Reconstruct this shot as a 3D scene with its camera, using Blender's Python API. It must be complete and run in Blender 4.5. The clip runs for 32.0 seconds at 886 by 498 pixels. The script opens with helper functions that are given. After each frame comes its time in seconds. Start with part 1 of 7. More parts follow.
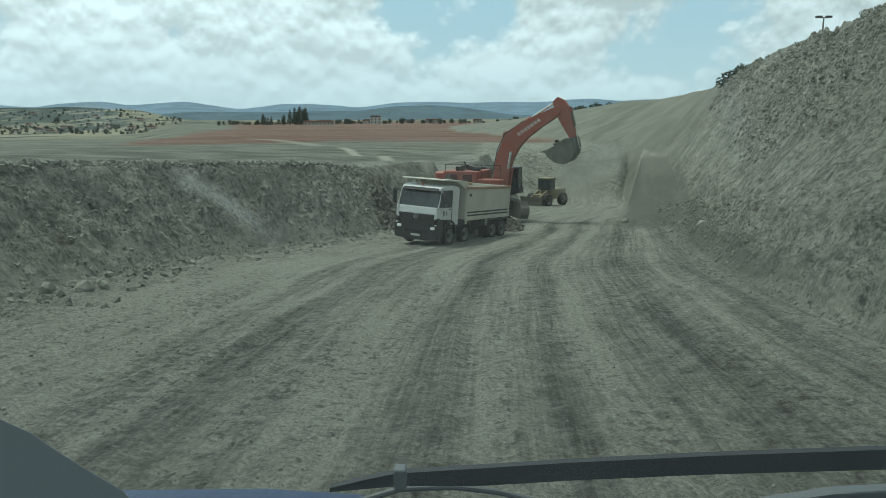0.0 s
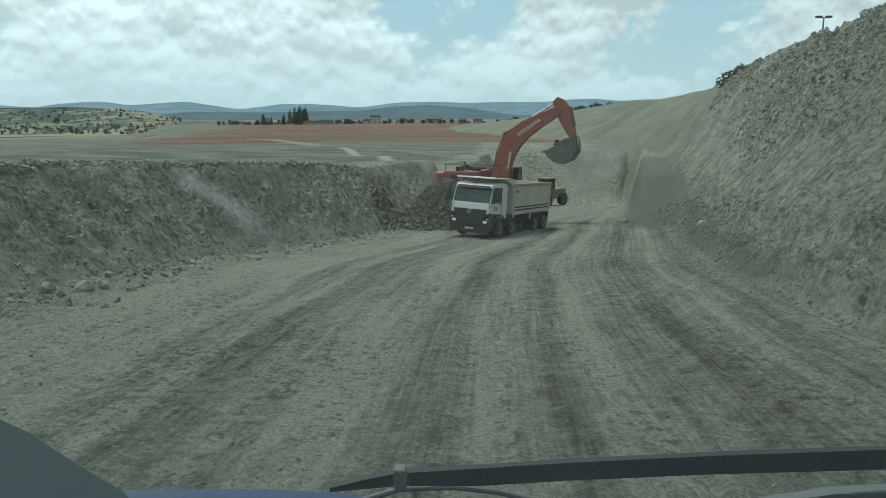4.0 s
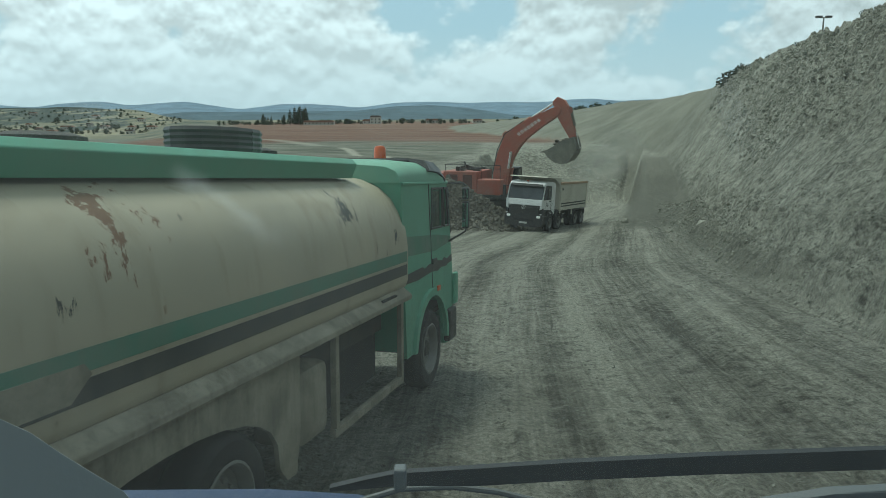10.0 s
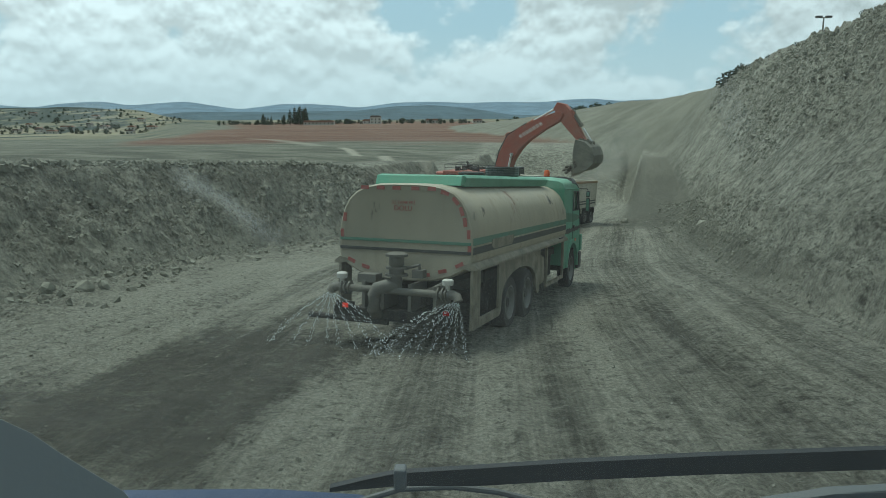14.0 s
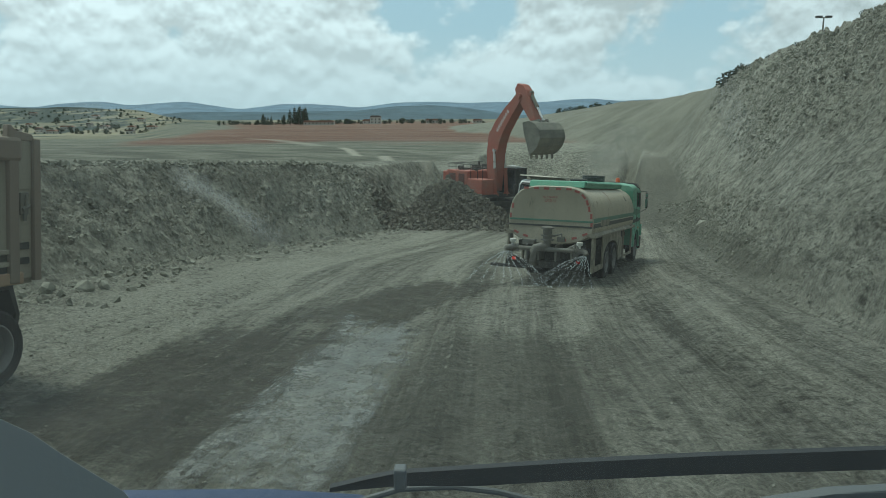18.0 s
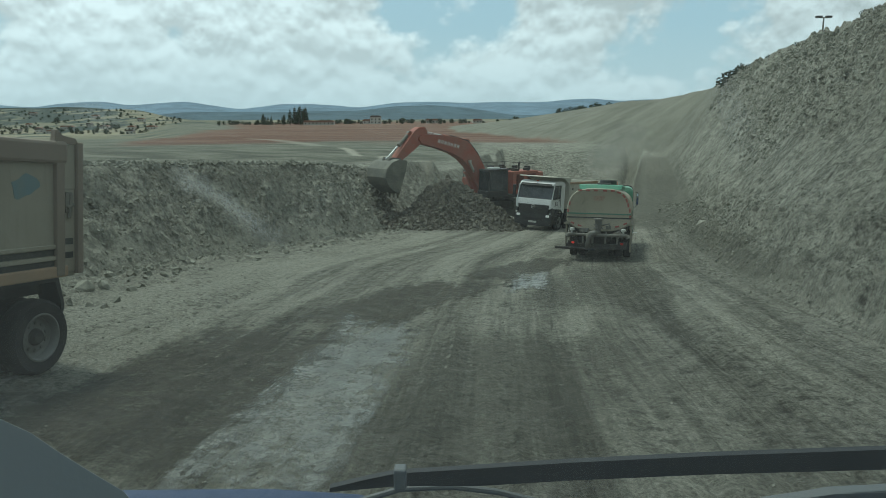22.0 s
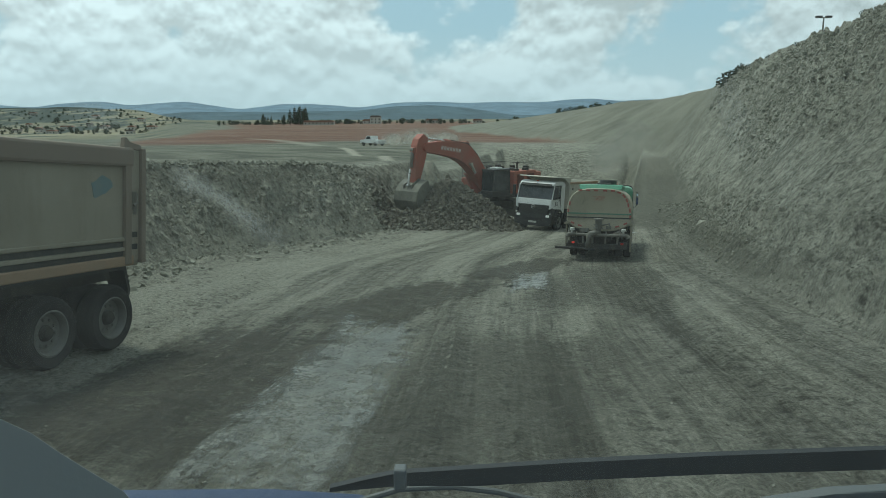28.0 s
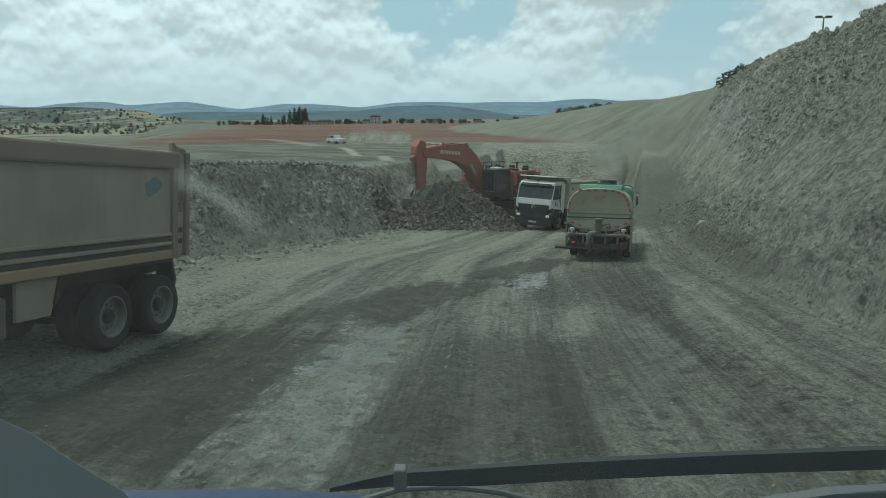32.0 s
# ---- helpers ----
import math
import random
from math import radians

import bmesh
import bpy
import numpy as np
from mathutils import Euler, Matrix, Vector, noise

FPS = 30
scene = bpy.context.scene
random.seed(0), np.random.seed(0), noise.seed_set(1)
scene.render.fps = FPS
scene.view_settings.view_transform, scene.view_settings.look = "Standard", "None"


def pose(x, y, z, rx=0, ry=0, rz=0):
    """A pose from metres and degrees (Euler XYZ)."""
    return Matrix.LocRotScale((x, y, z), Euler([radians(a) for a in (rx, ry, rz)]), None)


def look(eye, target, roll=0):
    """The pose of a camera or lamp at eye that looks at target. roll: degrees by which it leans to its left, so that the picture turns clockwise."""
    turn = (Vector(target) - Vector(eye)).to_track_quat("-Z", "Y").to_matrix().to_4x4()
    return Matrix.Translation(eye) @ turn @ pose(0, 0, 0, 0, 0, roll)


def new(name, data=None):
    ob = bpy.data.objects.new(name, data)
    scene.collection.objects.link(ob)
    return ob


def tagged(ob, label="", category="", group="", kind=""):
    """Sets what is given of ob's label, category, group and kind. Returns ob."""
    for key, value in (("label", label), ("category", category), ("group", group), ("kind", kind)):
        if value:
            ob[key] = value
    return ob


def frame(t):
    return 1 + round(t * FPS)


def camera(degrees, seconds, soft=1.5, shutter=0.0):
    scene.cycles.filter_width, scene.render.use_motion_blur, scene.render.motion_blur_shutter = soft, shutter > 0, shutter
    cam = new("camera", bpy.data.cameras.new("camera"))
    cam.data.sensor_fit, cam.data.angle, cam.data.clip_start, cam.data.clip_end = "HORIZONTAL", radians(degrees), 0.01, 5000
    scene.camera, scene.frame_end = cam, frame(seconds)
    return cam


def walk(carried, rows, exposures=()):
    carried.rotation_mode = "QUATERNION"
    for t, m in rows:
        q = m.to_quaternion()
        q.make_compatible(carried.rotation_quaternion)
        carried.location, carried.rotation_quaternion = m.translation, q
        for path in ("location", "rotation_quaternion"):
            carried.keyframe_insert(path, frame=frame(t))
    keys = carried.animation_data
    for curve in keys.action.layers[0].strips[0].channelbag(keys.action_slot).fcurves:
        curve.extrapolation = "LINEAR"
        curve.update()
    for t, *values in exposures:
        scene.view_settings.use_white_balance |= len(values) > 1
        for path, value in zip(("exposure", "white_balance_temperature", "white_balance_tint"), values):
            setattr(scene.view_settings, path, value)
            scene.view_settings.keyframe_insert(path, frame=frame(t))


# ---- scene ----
# camera: held still in the cab of a parked lorry, looking down the haul road
cam = camera(61.8, 32.0, soft=0.55)
PITCH = -9.79
CAM = pose(0, 0, 0, 90 + PITCH, 0, 0)
walk(cam, [(0.0, CAM), (32.0, CAM)], exposures=[(0.0, 0.08, 6020, -7), (10.0, 0.06, 6020, -7), (14.0, 0.0, 6030, -6), (32.0, -0.05, 6050, -6)])

# ---------------------------------------------------------------- light
SUN_EL, SUN_AZ = 69.0, -48.0          # degrees; azimuth from +y towards +x
world = bpy.data.worlds.new("sky")
scene.world = world
world.use_nodes = True
wn, wl = world.node_tree.nodes, world.node_tree.links
wn.clear()


def wnode(kind, **kw):
    n = wn.new(kind)
    for k, v in kw.items():
        if k == "operation":
            n.operation = v
        elif k == "blend_type":
            n.blend_type = v
        elif k == "data_type":
            n.data_type = v
    return n


w_out = wnode("ShaderNodeOutputWorld")
w_bg = wnode("ShaderNodeBackground")
w_sky = wnode("ShaderNodeTexSky")
w_sky.sky_type, w_sky.sun_disc = "NISHITA", False
w_sky.sun_elevation, w_sky.sun_rotation = radians(SUN_EL), radians(SUN_AZ)
w_sky.air_density, w_sky.dust_density, w_sky.ozone_density = 1.0, 2.0, 1.0
w_co = wnode("ShaderNodeTexCoord")
# heaped clouds over the sky's directions: broad cover broken into rounded puffs, lit from above
def cloud_cover(lift):
    mp = wnode("ShaderNodeMapping")
    mp.inputs["Scale"].default_value = (1.0, 1.0, 1.35)
    mp.inputs["Location"].default_value = (0.37, 0.2, lift)
    wl.new(w_co.outputs["Generated"], mp.inputs[0])
    t = wnode("ShaderNodeTexNoise")
    t.inputs["Scale"].default_value, t.inputs["Detail"].default_value = 4.6, 9.0
    t.inputs["Roughness"].default_value, t.inputs["Distortion"].default_value = 0.5, 0.0
    wl.new(mp.outputs[0], t.inputs["Vector"])
    v = wnode("ShaderNodeTexVoronoi")
    v.feature, v.normalize = "SMOOTH_F1", True
    v.inputs["Scale"].default_value, v.inputs["Detail"].default_value = 13.0, 5.0
    v.inputs["Roughness"].default_value, v.inputs["Smoothness"].default_value = 0.6, 0.12
    wl.new(mp.outputs[0], v.inputs["Vector"])
    s1 = wnode("ShaderNodeMath", operation="MULTIPLY")
    s1.inputs[1].default_value = -0.55
    wl.new(v.outputs["Distance"], s1.inputs[0])
    s2 = wnode("ShaderNodeMath", operation="ADD")
    wl.new(t.outputs["Fac"], s2.inputs[0])
    wl.new(s1.outputs[0], s2.inputs[1])
    return s2.outputs[0]


w_a = cloud_cover(0.0)
w_b = cloud_cover(0.014)
w_r1 = wnode("ShaderNodeMapRange")
w_r1.inputs[1].default_value, w_r1.inputs[2].default_value = 0.205, 0.275
wl.new(w_a, w_r1.inputs[0])
w_d = wnode("ShaderNodeMath", operation="SUBTRACT")
wl.new(w_a, w_d.inputs[0])
wl.new(w_b, w_d.inputs[1])
w_r2 = wnode("ShaderNodeMapRange")
w_r2.inputs[1].default_value, w_r2.inputs[2].default_value = -0.045, 0.055
w_r2.inputs[3].default_value, w_r2.inputs[4].default_value = 0.80, 1.2
wl.new(w_d.outputs[0], w_r2.inputs[0])
w_cc = wnode("ShaderNodeMix", data_type="RGBA", blend_type="MULTIPLY")
w_cc.inputs[0].default_value = 1.0
w_cc.inputs[6].default_value = (8.2, 8.8, 9.3, 1)
w_dot = wnode("ShaderNodeVectorMath", operation="DOT_PRODUCT")
w_dot.inputs[1].default_value = (math.sin(radians(SUN_AZ)), math.cos(radians(SUN_AZ)), 0.0)
wl.new(w_co.outputs["Generated"], w_dot.inputs[0])
w_glow = wnode("ShaderNodeMapRange")
w_glow.inputs[1].default_value, w_glow.inputs[2].default_value = -1.0, 1.0
w_glow.inputs[3].default_value, w_glow.inputs[4].default_value = 0.46, 1.12
wl.new(w_dot.outputs["Value"], w_glow.inputs[0])
w_sh = wnode("ShaderNodeMath", operation="MULTIPLY")
wl.new(w_r2.outputs[0], w_sh.inputs[0])
wl.new(w_glow.outputs[0], w_sh.inputs[1])
wl.new(w_sh.outputs[0], w_cc.inputs[7])
w_haze = wnode("ShaderNodeMix", data_type="RGBA", blend_type="MIX")
w_haze.inputs[0].default_value = 0.7
w_haze.inputs[7].default_value = (5.9, 7.9, 9.3, 1)
wl.new(w_sky.outputs[0], w_haze.inputs[6])
w_cl = wnode("ShaderNodeMix", data_type="RGBA", blend_type="MIX")
wl.new(w_r1.outputs[0], w_cl.inputs[0])
wl.new(w_haze.outputs[2], w_cl.inputs[6])
wl.new(w_cc.outputs[2], w_cl.inputs[7])
# pale haze low over the land
w_sep = wnode("ShaderNodeSeparateXYZ")
wl.new(w_co.outputs["Generated"], w_sep.inputs[0])
w_r3 = wnode("ShaderNodeMapRange")
w_r3.inputs[1].default_value, w_r3.inputs[2].default_value = 0.01, 0.12
w_r3.inputs[3].default_value, w_r3.inputs[4].default_value = 0.85, 0.0
wl.new(w_sep.outputs[2], w_r3.inputs[0])
w_mix = wnode("ShaderNodeMix", data_type="RGBA", blend_type="MIX")
wl.new(w_r3.outputs[0], w_mix.inputs[0])
wl.new(w_cl.outputs[2], w_mix.inputs[6])
w_mix.inputs[7].default_value = (6.5, 7.7, 8.5, 1)
wl.new(w_mix.outputs[2], w_bg.inputs[0])
w_bg.inputs[1].default_value = 0.085
wl.new(w_bg.outputs[0], w_out.inputs[0])

sun_data = bpy.data.lights.new("sun", "SUN")
sun_data.energy, sun_data.angle, sun_data.color = 2.0, radians(14.0), (1.0, 0.95, 0.87)
sun = new("sun", sun_data)
sd = Vector((math.sin(radians(SUN_AZ)) * math.cos(radians(SUN_EL)), math.cos(radians(SUN_AZ)) * math.cos(radians(SUN_EL)), math.sin(radians(SUN_EL))))
sun.matrix_world = look(sd * 60, (0, 0, 0))


# ---------------------------------------------------------------- materials
class Mat:
    """A small builder for node materials."""

    def __init__(self, name, rough=0.8, metal=0.0):
        self.m = bpy.data.materials.new(name)
        self.m.use_nodes = True
        self.n, self.l = self.m.node_tree.nodes, self.m.node_tree.links
        self.b = self.n["Principled BSDF"]
        self.b.inputs["Roughness"].default_value, self.b.inputs["Metallic"].default_value = rough, metal
        self.co = None

    def node(self, kind):
        return self.n.new(kind)

    def coord(self, which="Object"):
        if self.co is None:
            self.co = self.node("ShaderNodeTexCoord")
        return self.co.outputs[which]

    def noise(self, scale, detail=4.0, rough=0.55, vec=None, stretch=None, turn=0.0):
        v = vec or self.coord()
        if stretch:
            mp = self.node("ShaderNodeMapping")
            mp.inputs["Scale"].default_value = stretch
            if turn:
                pre = self.node("ShaderNodeMapping")
                pre.inputs["Rotation"].default_value = (0, 0, turn)
                self.l.new(v, pre.inputs[0])
                v = pre.outputs[0]
            self.l.new(v, mp.inputs[0])
            v = mp.outputs[0]
        t = self.node("ShaderNodeTexNoise")
        t.inputs["Scale"].default_value, t.inputs["Detail"].default_value, t.inputs["Roughness"].default_value = scale, detail, rough
        self.l.new(v, t.inputs["Vector"])
        return t.outputs["Fac"]

    def voronoi(self, scale, feature="F1", vec=None):
        t = self.node("ShaderNodeTexVoronoi")
        t.feature = feature
        t.inputs["Scale"].default_value = scale
        self.l.new(vec or self.coord(), t.inputs["Vector"])
        return t.outputs[0]

    def ramp(self, fac, lo, hi, a=0.0, b=1.0):
        r = self.node("ShaderNodeMapRange")
        for i, v in enumerate((lo, hi, a, b)):
            r.inputs[i + 1].default_value = v
        self.l.new(fac, r.inputs[0])
        return r.outputs[0]

    def math(self, op, a, b):
        r = self.node("ShaderNodeMath")
        r.operation = op
        for i, v in enumerate((a, b)):
            if isinstance(v, (int, float)):
                r.inputs[i].default_value = v
            else:
                self.l.new(v, r.inputs[i])
        return r.outputs[0]

    def mix(self, fac, a, b, mode="MIX"):
        r = self.node("ShaderNodeMix")
        r.data_type, r.blend_type = "RGBA", mode
        for i, v in ((0, fac), (6, a), (7, b)):
            if isinstance(v, (int, float)):
                r.inputs[i].default_value = v
            elif isinstance(v, tuple):
                r.inputs[i].default_value = (*v, 1)
            else:
                self.l.new(v, r.inputs[i])
        return r.outputs[2]

    def attr(self, name, vec=False):
        a = self.node("ShaderNodeAttribute")
        a.attribute_name = name
        return a.outputs["Vector" if vec else "Fac"]

    def random(self):
        return self.node("ShaderNodeObjectInfo").outputs["Random"]

    def island(self):
        return self.node("ShaderNodeNewGeometry").outputs["Random Per Island"]

    def color(self, c):
        if isinstance(c, tuple):
            self.b.inputs["Base Color"].default_value = (*c, 1)
        else:
            self.l.new(c, self.b.inputs["Base Color"])
        return self

    def rough(self, r):
        self.l.new(r, self.b.inputs["Roughness"])
        return self

    def bump(self, h, strength=0.4, distance=0.05):
        b = self.node("ShaderNodeBump")
        b.inputs["Strength"].default_value, b.inputs["Distance"].default_value = strength, distance
        self.l.new(h, b.inputs["Height"])
        self.l.new(b.outputs[0], self.b.inputs["Normal"])
        return self


def painted(name, base, dust=(0.27, 0.25, 0.2), amount=0.35, rough=0.5, scale=2.0, metal=0.0):
    """Paint with dust, grime and scuffs at two scales."""
    m = Mat(name, rough, metal)
    big = m.ramp(m.noise(scale, 5), 0.38, 0.68)
    fine = m.ramp(m.noise(scale * 14, 4), 0.45, 0.75)
    runs = m.ramp(m.noise(5.0, 4, stretch=(2.2, 2.2, 0.25)), 0.5, 0.75)
    f = m.math("MULTIPLY", m.math("ADD", m.math("MULTIPLY", big, 0.6), m.math("ADD", m.math("MULTIPLY", fine, 0.2), m.math("MULTIPLY", runs, 0.3))), amount)
    m.color(m.mix(f, base, dust))
    m.rough(m.ramp(f, 0.0, 0.5, rough, 0.9))
    m.bump(m.noise(scale * 20, 3), 0.05, 0.01)
    return m.m


def ground_material():
    m = Mat("quarry_ground", 0.95)
    m.b.inputs["Specular IOR Level"].default_value = 0.2
    P = m.coord("Object")
    rut = m.attr("rut", True)
    road, cut, red, fresh, far = m.attr("road"), m.attr("cut"), m.attr("red"), m.attr("fresh"), m.attr("far")
    streak = m.attr("streak", True)
    # haul road: pale dust over darker damp marl, drawn out along the wheel tracks and broken into clods
    track = m.attr("track")
    clod = m.noise(2.6, 9, 0.72, P)
    fine = m.noise(17.0, 6, 0.75, P)
    tread = m.noise(1.0, 6, 0.7, rut, (1.6, 6.5, 1))
    b1 = m.noise(1.0, 3, 0.55, rut, (1.5, 0.045, 1))
    b2 = m.noise(1.0, 4, 0.6, rut, (5.2, 0.10, 1))
    b5 = m.noise(1.0, 4, 0.65, rut, (14.0, 0.45, 1))
    b3 = m.noise(1.0, 4, 0.6, P, (4.2, 0.12, 1), 0.62)
    rv = m.math("ADD", m.math("ADD", m.math("MULTIPLY", b1, 0.45), m.math("MULTIPLY", m.math("ADD", b2, b5), 0.66)), m.math("ADD", m.math("MULTIPLY", b3, 0.4), m.math("ADD", m.math("MULTIPLY", clod, 0.85), m.math("MULTIPLY", tread, 0.6))))
    rv = m.math("ADD", rv, m.math("MULTIPLY", track, 0.26))
    road_c = m.mix(m.ramp(rv, 1.40, 1.95), (0.086, 0.084, 0.065), (0.335, 0.328, 0.268))
    # gaps between the clods carry their shade in the colour, lumps are paler
    pits = m.math("MULTIPLY", m.ramp(m.noise(5.5, 5, 0.6, P), 0.53, 0.60), m.ramp(m.noise(1.0, 4, 0.6, rut, (1.6, 0.14, 1)), 0.46, 0.58))
    lumps = m.math("MULTIPLY", m.ramp(m.noise(9.0, 4, 0.6, P), 0.56, 0.64), m.ramp(m.noise(0.9, 4, 0.6, P), 0.44, 0.58))
    road_c = m.mix(m.math("MULTIPLY", pits, 0.6), road_c, (0.055, 0.053, 0.041))
    road_c = m.mix(m.math("MULTIPLY", lumps, 0.45), road_c, (0.38, 0.372, 0.31))
    road_c = m.mix(1.0, road_c, m.ramp(fine, 0.36, 0.64, 0.6, 1.38), "MULTIPLY")
    # cut rock: grey-green marl, broken, with tooth marks running down the slope
    c1 = m.ramp(m.noise(0.35, 6, 0.6, P), 0.35, 0.65)
    c2 = m.ramp(m.noise(2.2, 9, 0.75, P), 0.38, 0.62)
    teeth = m.noise(1.0, 4, 0.6, streak, (2.3, 0.55, 1))
    tm = m.attr("teeth")
    c3 = m.mix(tm, (0.5, 0.5, 0.5), m.ramp(teeth, 0.40, 0.62))
    c4 = m.ramp(m.noise(8.0, 7, 0.8, P), 0.38, 0.62)
    cf = m.math("ADD", m.math("MULTIPLY", c1, 0.20), m.math("ADD", m.math("MULTIPLY", c2, 0.40), m.math("ADD", m.math("MULTIPLY", c3, 0.09), m.math("MULTIPLY", c4, 0.31))))
    cut_c = m.mix(m.ramp(cf, 0.22, 0.72), (0.080, 0.079, 0.062), (0.365, 0.36, 0.294))
    # shade of the blocks' crevices put into the colour; browner overburden along the bank's top
    crev_shade = m.math("MULTIPLY", m.ramp(m.noise(4.5, 6, 0.6, P), 0.56, 0.63), m.attr("rocky"))
    cut_c = m.mix(m.math("MULTIPLY", crev_shade, 0.5), cut_c, (0.045, 0.043, 0.033))
    cut_c = m.mix(m.math("MULTIPLY", m.attr("topsoil"), 0.5), cut_c, m.mix(m.ramp(m.noise(3.0, 8, 0.75, P), 0.4, 0.6), (0.05, 0.045, 0.034), (0.20, 0.185, 0.145)))
    # thin pale scratches of the digger's teeth
    scratch = m.math("MULTIPLY", m.ramp(m.noise(1.0, 3, 0.5, streak, (4.6, 0.30, 1)), 0.60, 0.68), m.ramp(m.noise(0.8, 3, 0.6, P), 0.42, 0.58))
    cut_c = m.mix(m.math("MULTIPLY", m.math("MULTIPLY", scratch, tm), 0.6), cut_c, (0.45, 0.445, 0.365))
    fresh_c = m.mix(m.ramp(cf, 0.2, 0.85), (0.04, 0.037, 0.030), (0.15, 0.135, 0.105))
    red_c = m.mix(m.ramp(m.noise(0.03, 6, 0.65, P, (0.35, 1.7, 1)), 0.38, 0.62), (0.135, 0.070, 0.047), (0.20, 0.125, 0.092))
    red_c = m.mix(m.math("MULTIPLY", m.ramp(m.noise(0.11, 5, 0.7, P, (0.3, 1.2, 1)), 0.54, 0.70), 0.45), red_c, (0.15, 0.125, 0.092))
    woods = m.ramp(m.math("ADD", m.noise(0.02, 8, 0.72, P, (1.0, 0.35, 1)), m.math("MULTIPLY", m.attr("wooded"), 0.12)), 0.50, 0.56)
    fields = m.mix(m.ramp(m.noise(0.006, 3, 0.5, P, (1.0, 0.4, 1)), 0.42, 0.58), (0.17, 0.165, 0.115), (0.27, 0.245, 0.165))
    far_c = m.mix(woods, fields, (0.052, 0.068, 0.058))
    # levelled plateau: weathered strips
    plain_c = m.mix(m.ramp(m.noise(1.0, 6, 0.65, P, (0.09, 0.30, 1)), 0.40, 0.62), (0.098, 0.101, 0.077), (0.215, 0.213, 0.168))
    cut_c = m.mix(m.attr("plain"), cut_c, plain_c)
    # the long far slope: spoil with faint benches, contrast lowered in colour for haze
    soft_c = m.mix(m.ramp(m.math("ADD", m.math("MULTIPLY", m.noise(0.12, 7, 0.62, P), 0.88), m.math("MULTIPLY", m.noise(1.0, 4, 0.6, P, (0.02, 0.02, 1.1)), 0.12)), 0.38, 0.62), (0.155, 0.153, 0.12), (0.235, 0.232, 0.185))
    cut_c = m.mix(m.attr("distant"), cut_c, soft_c)
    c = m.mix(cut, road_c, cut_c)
    berm_c = m.mix(m.ramp(m.math("ADD", m.math("MULTIPLY", clod, 0.6), m.math("MULTIPLY", fine, 0.4)), 0.40, 0.62), (0.085, 0.084, 0.065), (0.175, 0.172, 0.138))
    c = m.mix(m.attr("berm"), c, berm_c)
    c = m.mix(fresh, c, fresh_c)
    c = m.mix(red, c, red_c)
    c = m.mix(far, c, far_c)
    c = m.mix(m.attr("path"), c, (0.36, 0.345, 0.28))
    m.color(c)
    h_road = m.math("ADD", m.math("ADD", m.math("MULTIPLY", rv, 0.5), m.math("MULTIPLY", m.math("SUBTRACT", lumps, pits), 0.35)), m.math("MULTIPLY", m.noise(6.0, 9, 0.8, P), 0.75))
    h_cut = m.math("ADD", m.math("MULTIPLY", m.noise(3.4, 10, 0.78, P), 1.35), m.math("ADD", m.math("MULTIPLY", m.math("MULTIPLY", teeth, tm), 0.35), m.math("MULTIPLY", m.voronoi(3.0), 0.7)))
    hm = m.node("ShaderNodeMix")
    m.l.new(cut, hm.inputs[0])
    m.l.new(h_road, hm.inputs[2])
    m.l.new(h_cut, hm.inputs[3])
    m.bump(hm.outputs[0], 1.0, 0.22)
    return m.m


# ---------------------------------------------------------------- ground
def interp(v, xs, ys):
    return np.interp(v, xs, ys)


def smooth(t):
    t = np.clip(t, 0, 1)
    return t * t * (3 - 2 * t)


def lattice(ix, iy, seed):
    h = (ix.astype(np.int64) * 374761393 + iy.astype(np.int64) * 668265263 + seed * 1442695041) & 0x7FFFFFFF
    h = ((h ^ (h >> 13)) * 1274126177) & 0x7FFFFFFF
    return ((h ^ (h >> 16)) & 0xFFFF) / 65535.0


def vnoise(x, y, seed=0):
    ix, iy = np.floor(x), np.floor(y)
    fx, fy = x - ix, y - iy
    fx, fy = fx * fx * (3 - 2 * fx), fy * fy * (3 - 2 * fy)
    ix, iy = ix.astype(np.int64), iy.astype(np.int64)
    a, b = lattice(ix, iy, seed), lattice(ix + 1, iy, seed)
    c, d = lattice(ix, iy + 1, seed), lattice(ix + 1, iy + 1, seed)
    return (a * (1 - fx) + b * fx) * (1 - fy) + (c * (1 - fx) + d * fx) * fy - 0.5


def fbm(x, y, octaves=4, seed=0, gain=0.5):
    out, amp = 0.0, 1.0
    for k in range(octaves):
        out = out + amp * vnoise(x * 2 ** k + 17.3 * k, y * 2 ** k - 9.1 * k, seed + k)
        amp *= gain
    return out


def clods(x, y, size, seed, share=0.6):
    """Rounded blocks of about that size bedded in the surface: their height over it."""
    gx, gy = x / size, y / size
    ix, iy = np.floor(gx).astype(np.int64), np.floor(gy).astype(np.int64)
    out = np.zeros_like(gx)
    for a in (-1, 0, 1):
        for b in (-1, 0, 1):
            h = lattice(ix + a, iy + b, seed)
            d = (gx - ix - a - lattice(ix + a, iy + b, seed + 7)) ** 2 + (gy - iy - b - lattice(ix + a, iy + b, seed + 13)) ** 2
            rr = (0.3 + 0.4 * h) ** 2
            out = np.maximum(out, np.where(h > 1 - share, h * np.sqrt(np.clip(1 - d / rr, 0, 1)), 0))
    return out * size


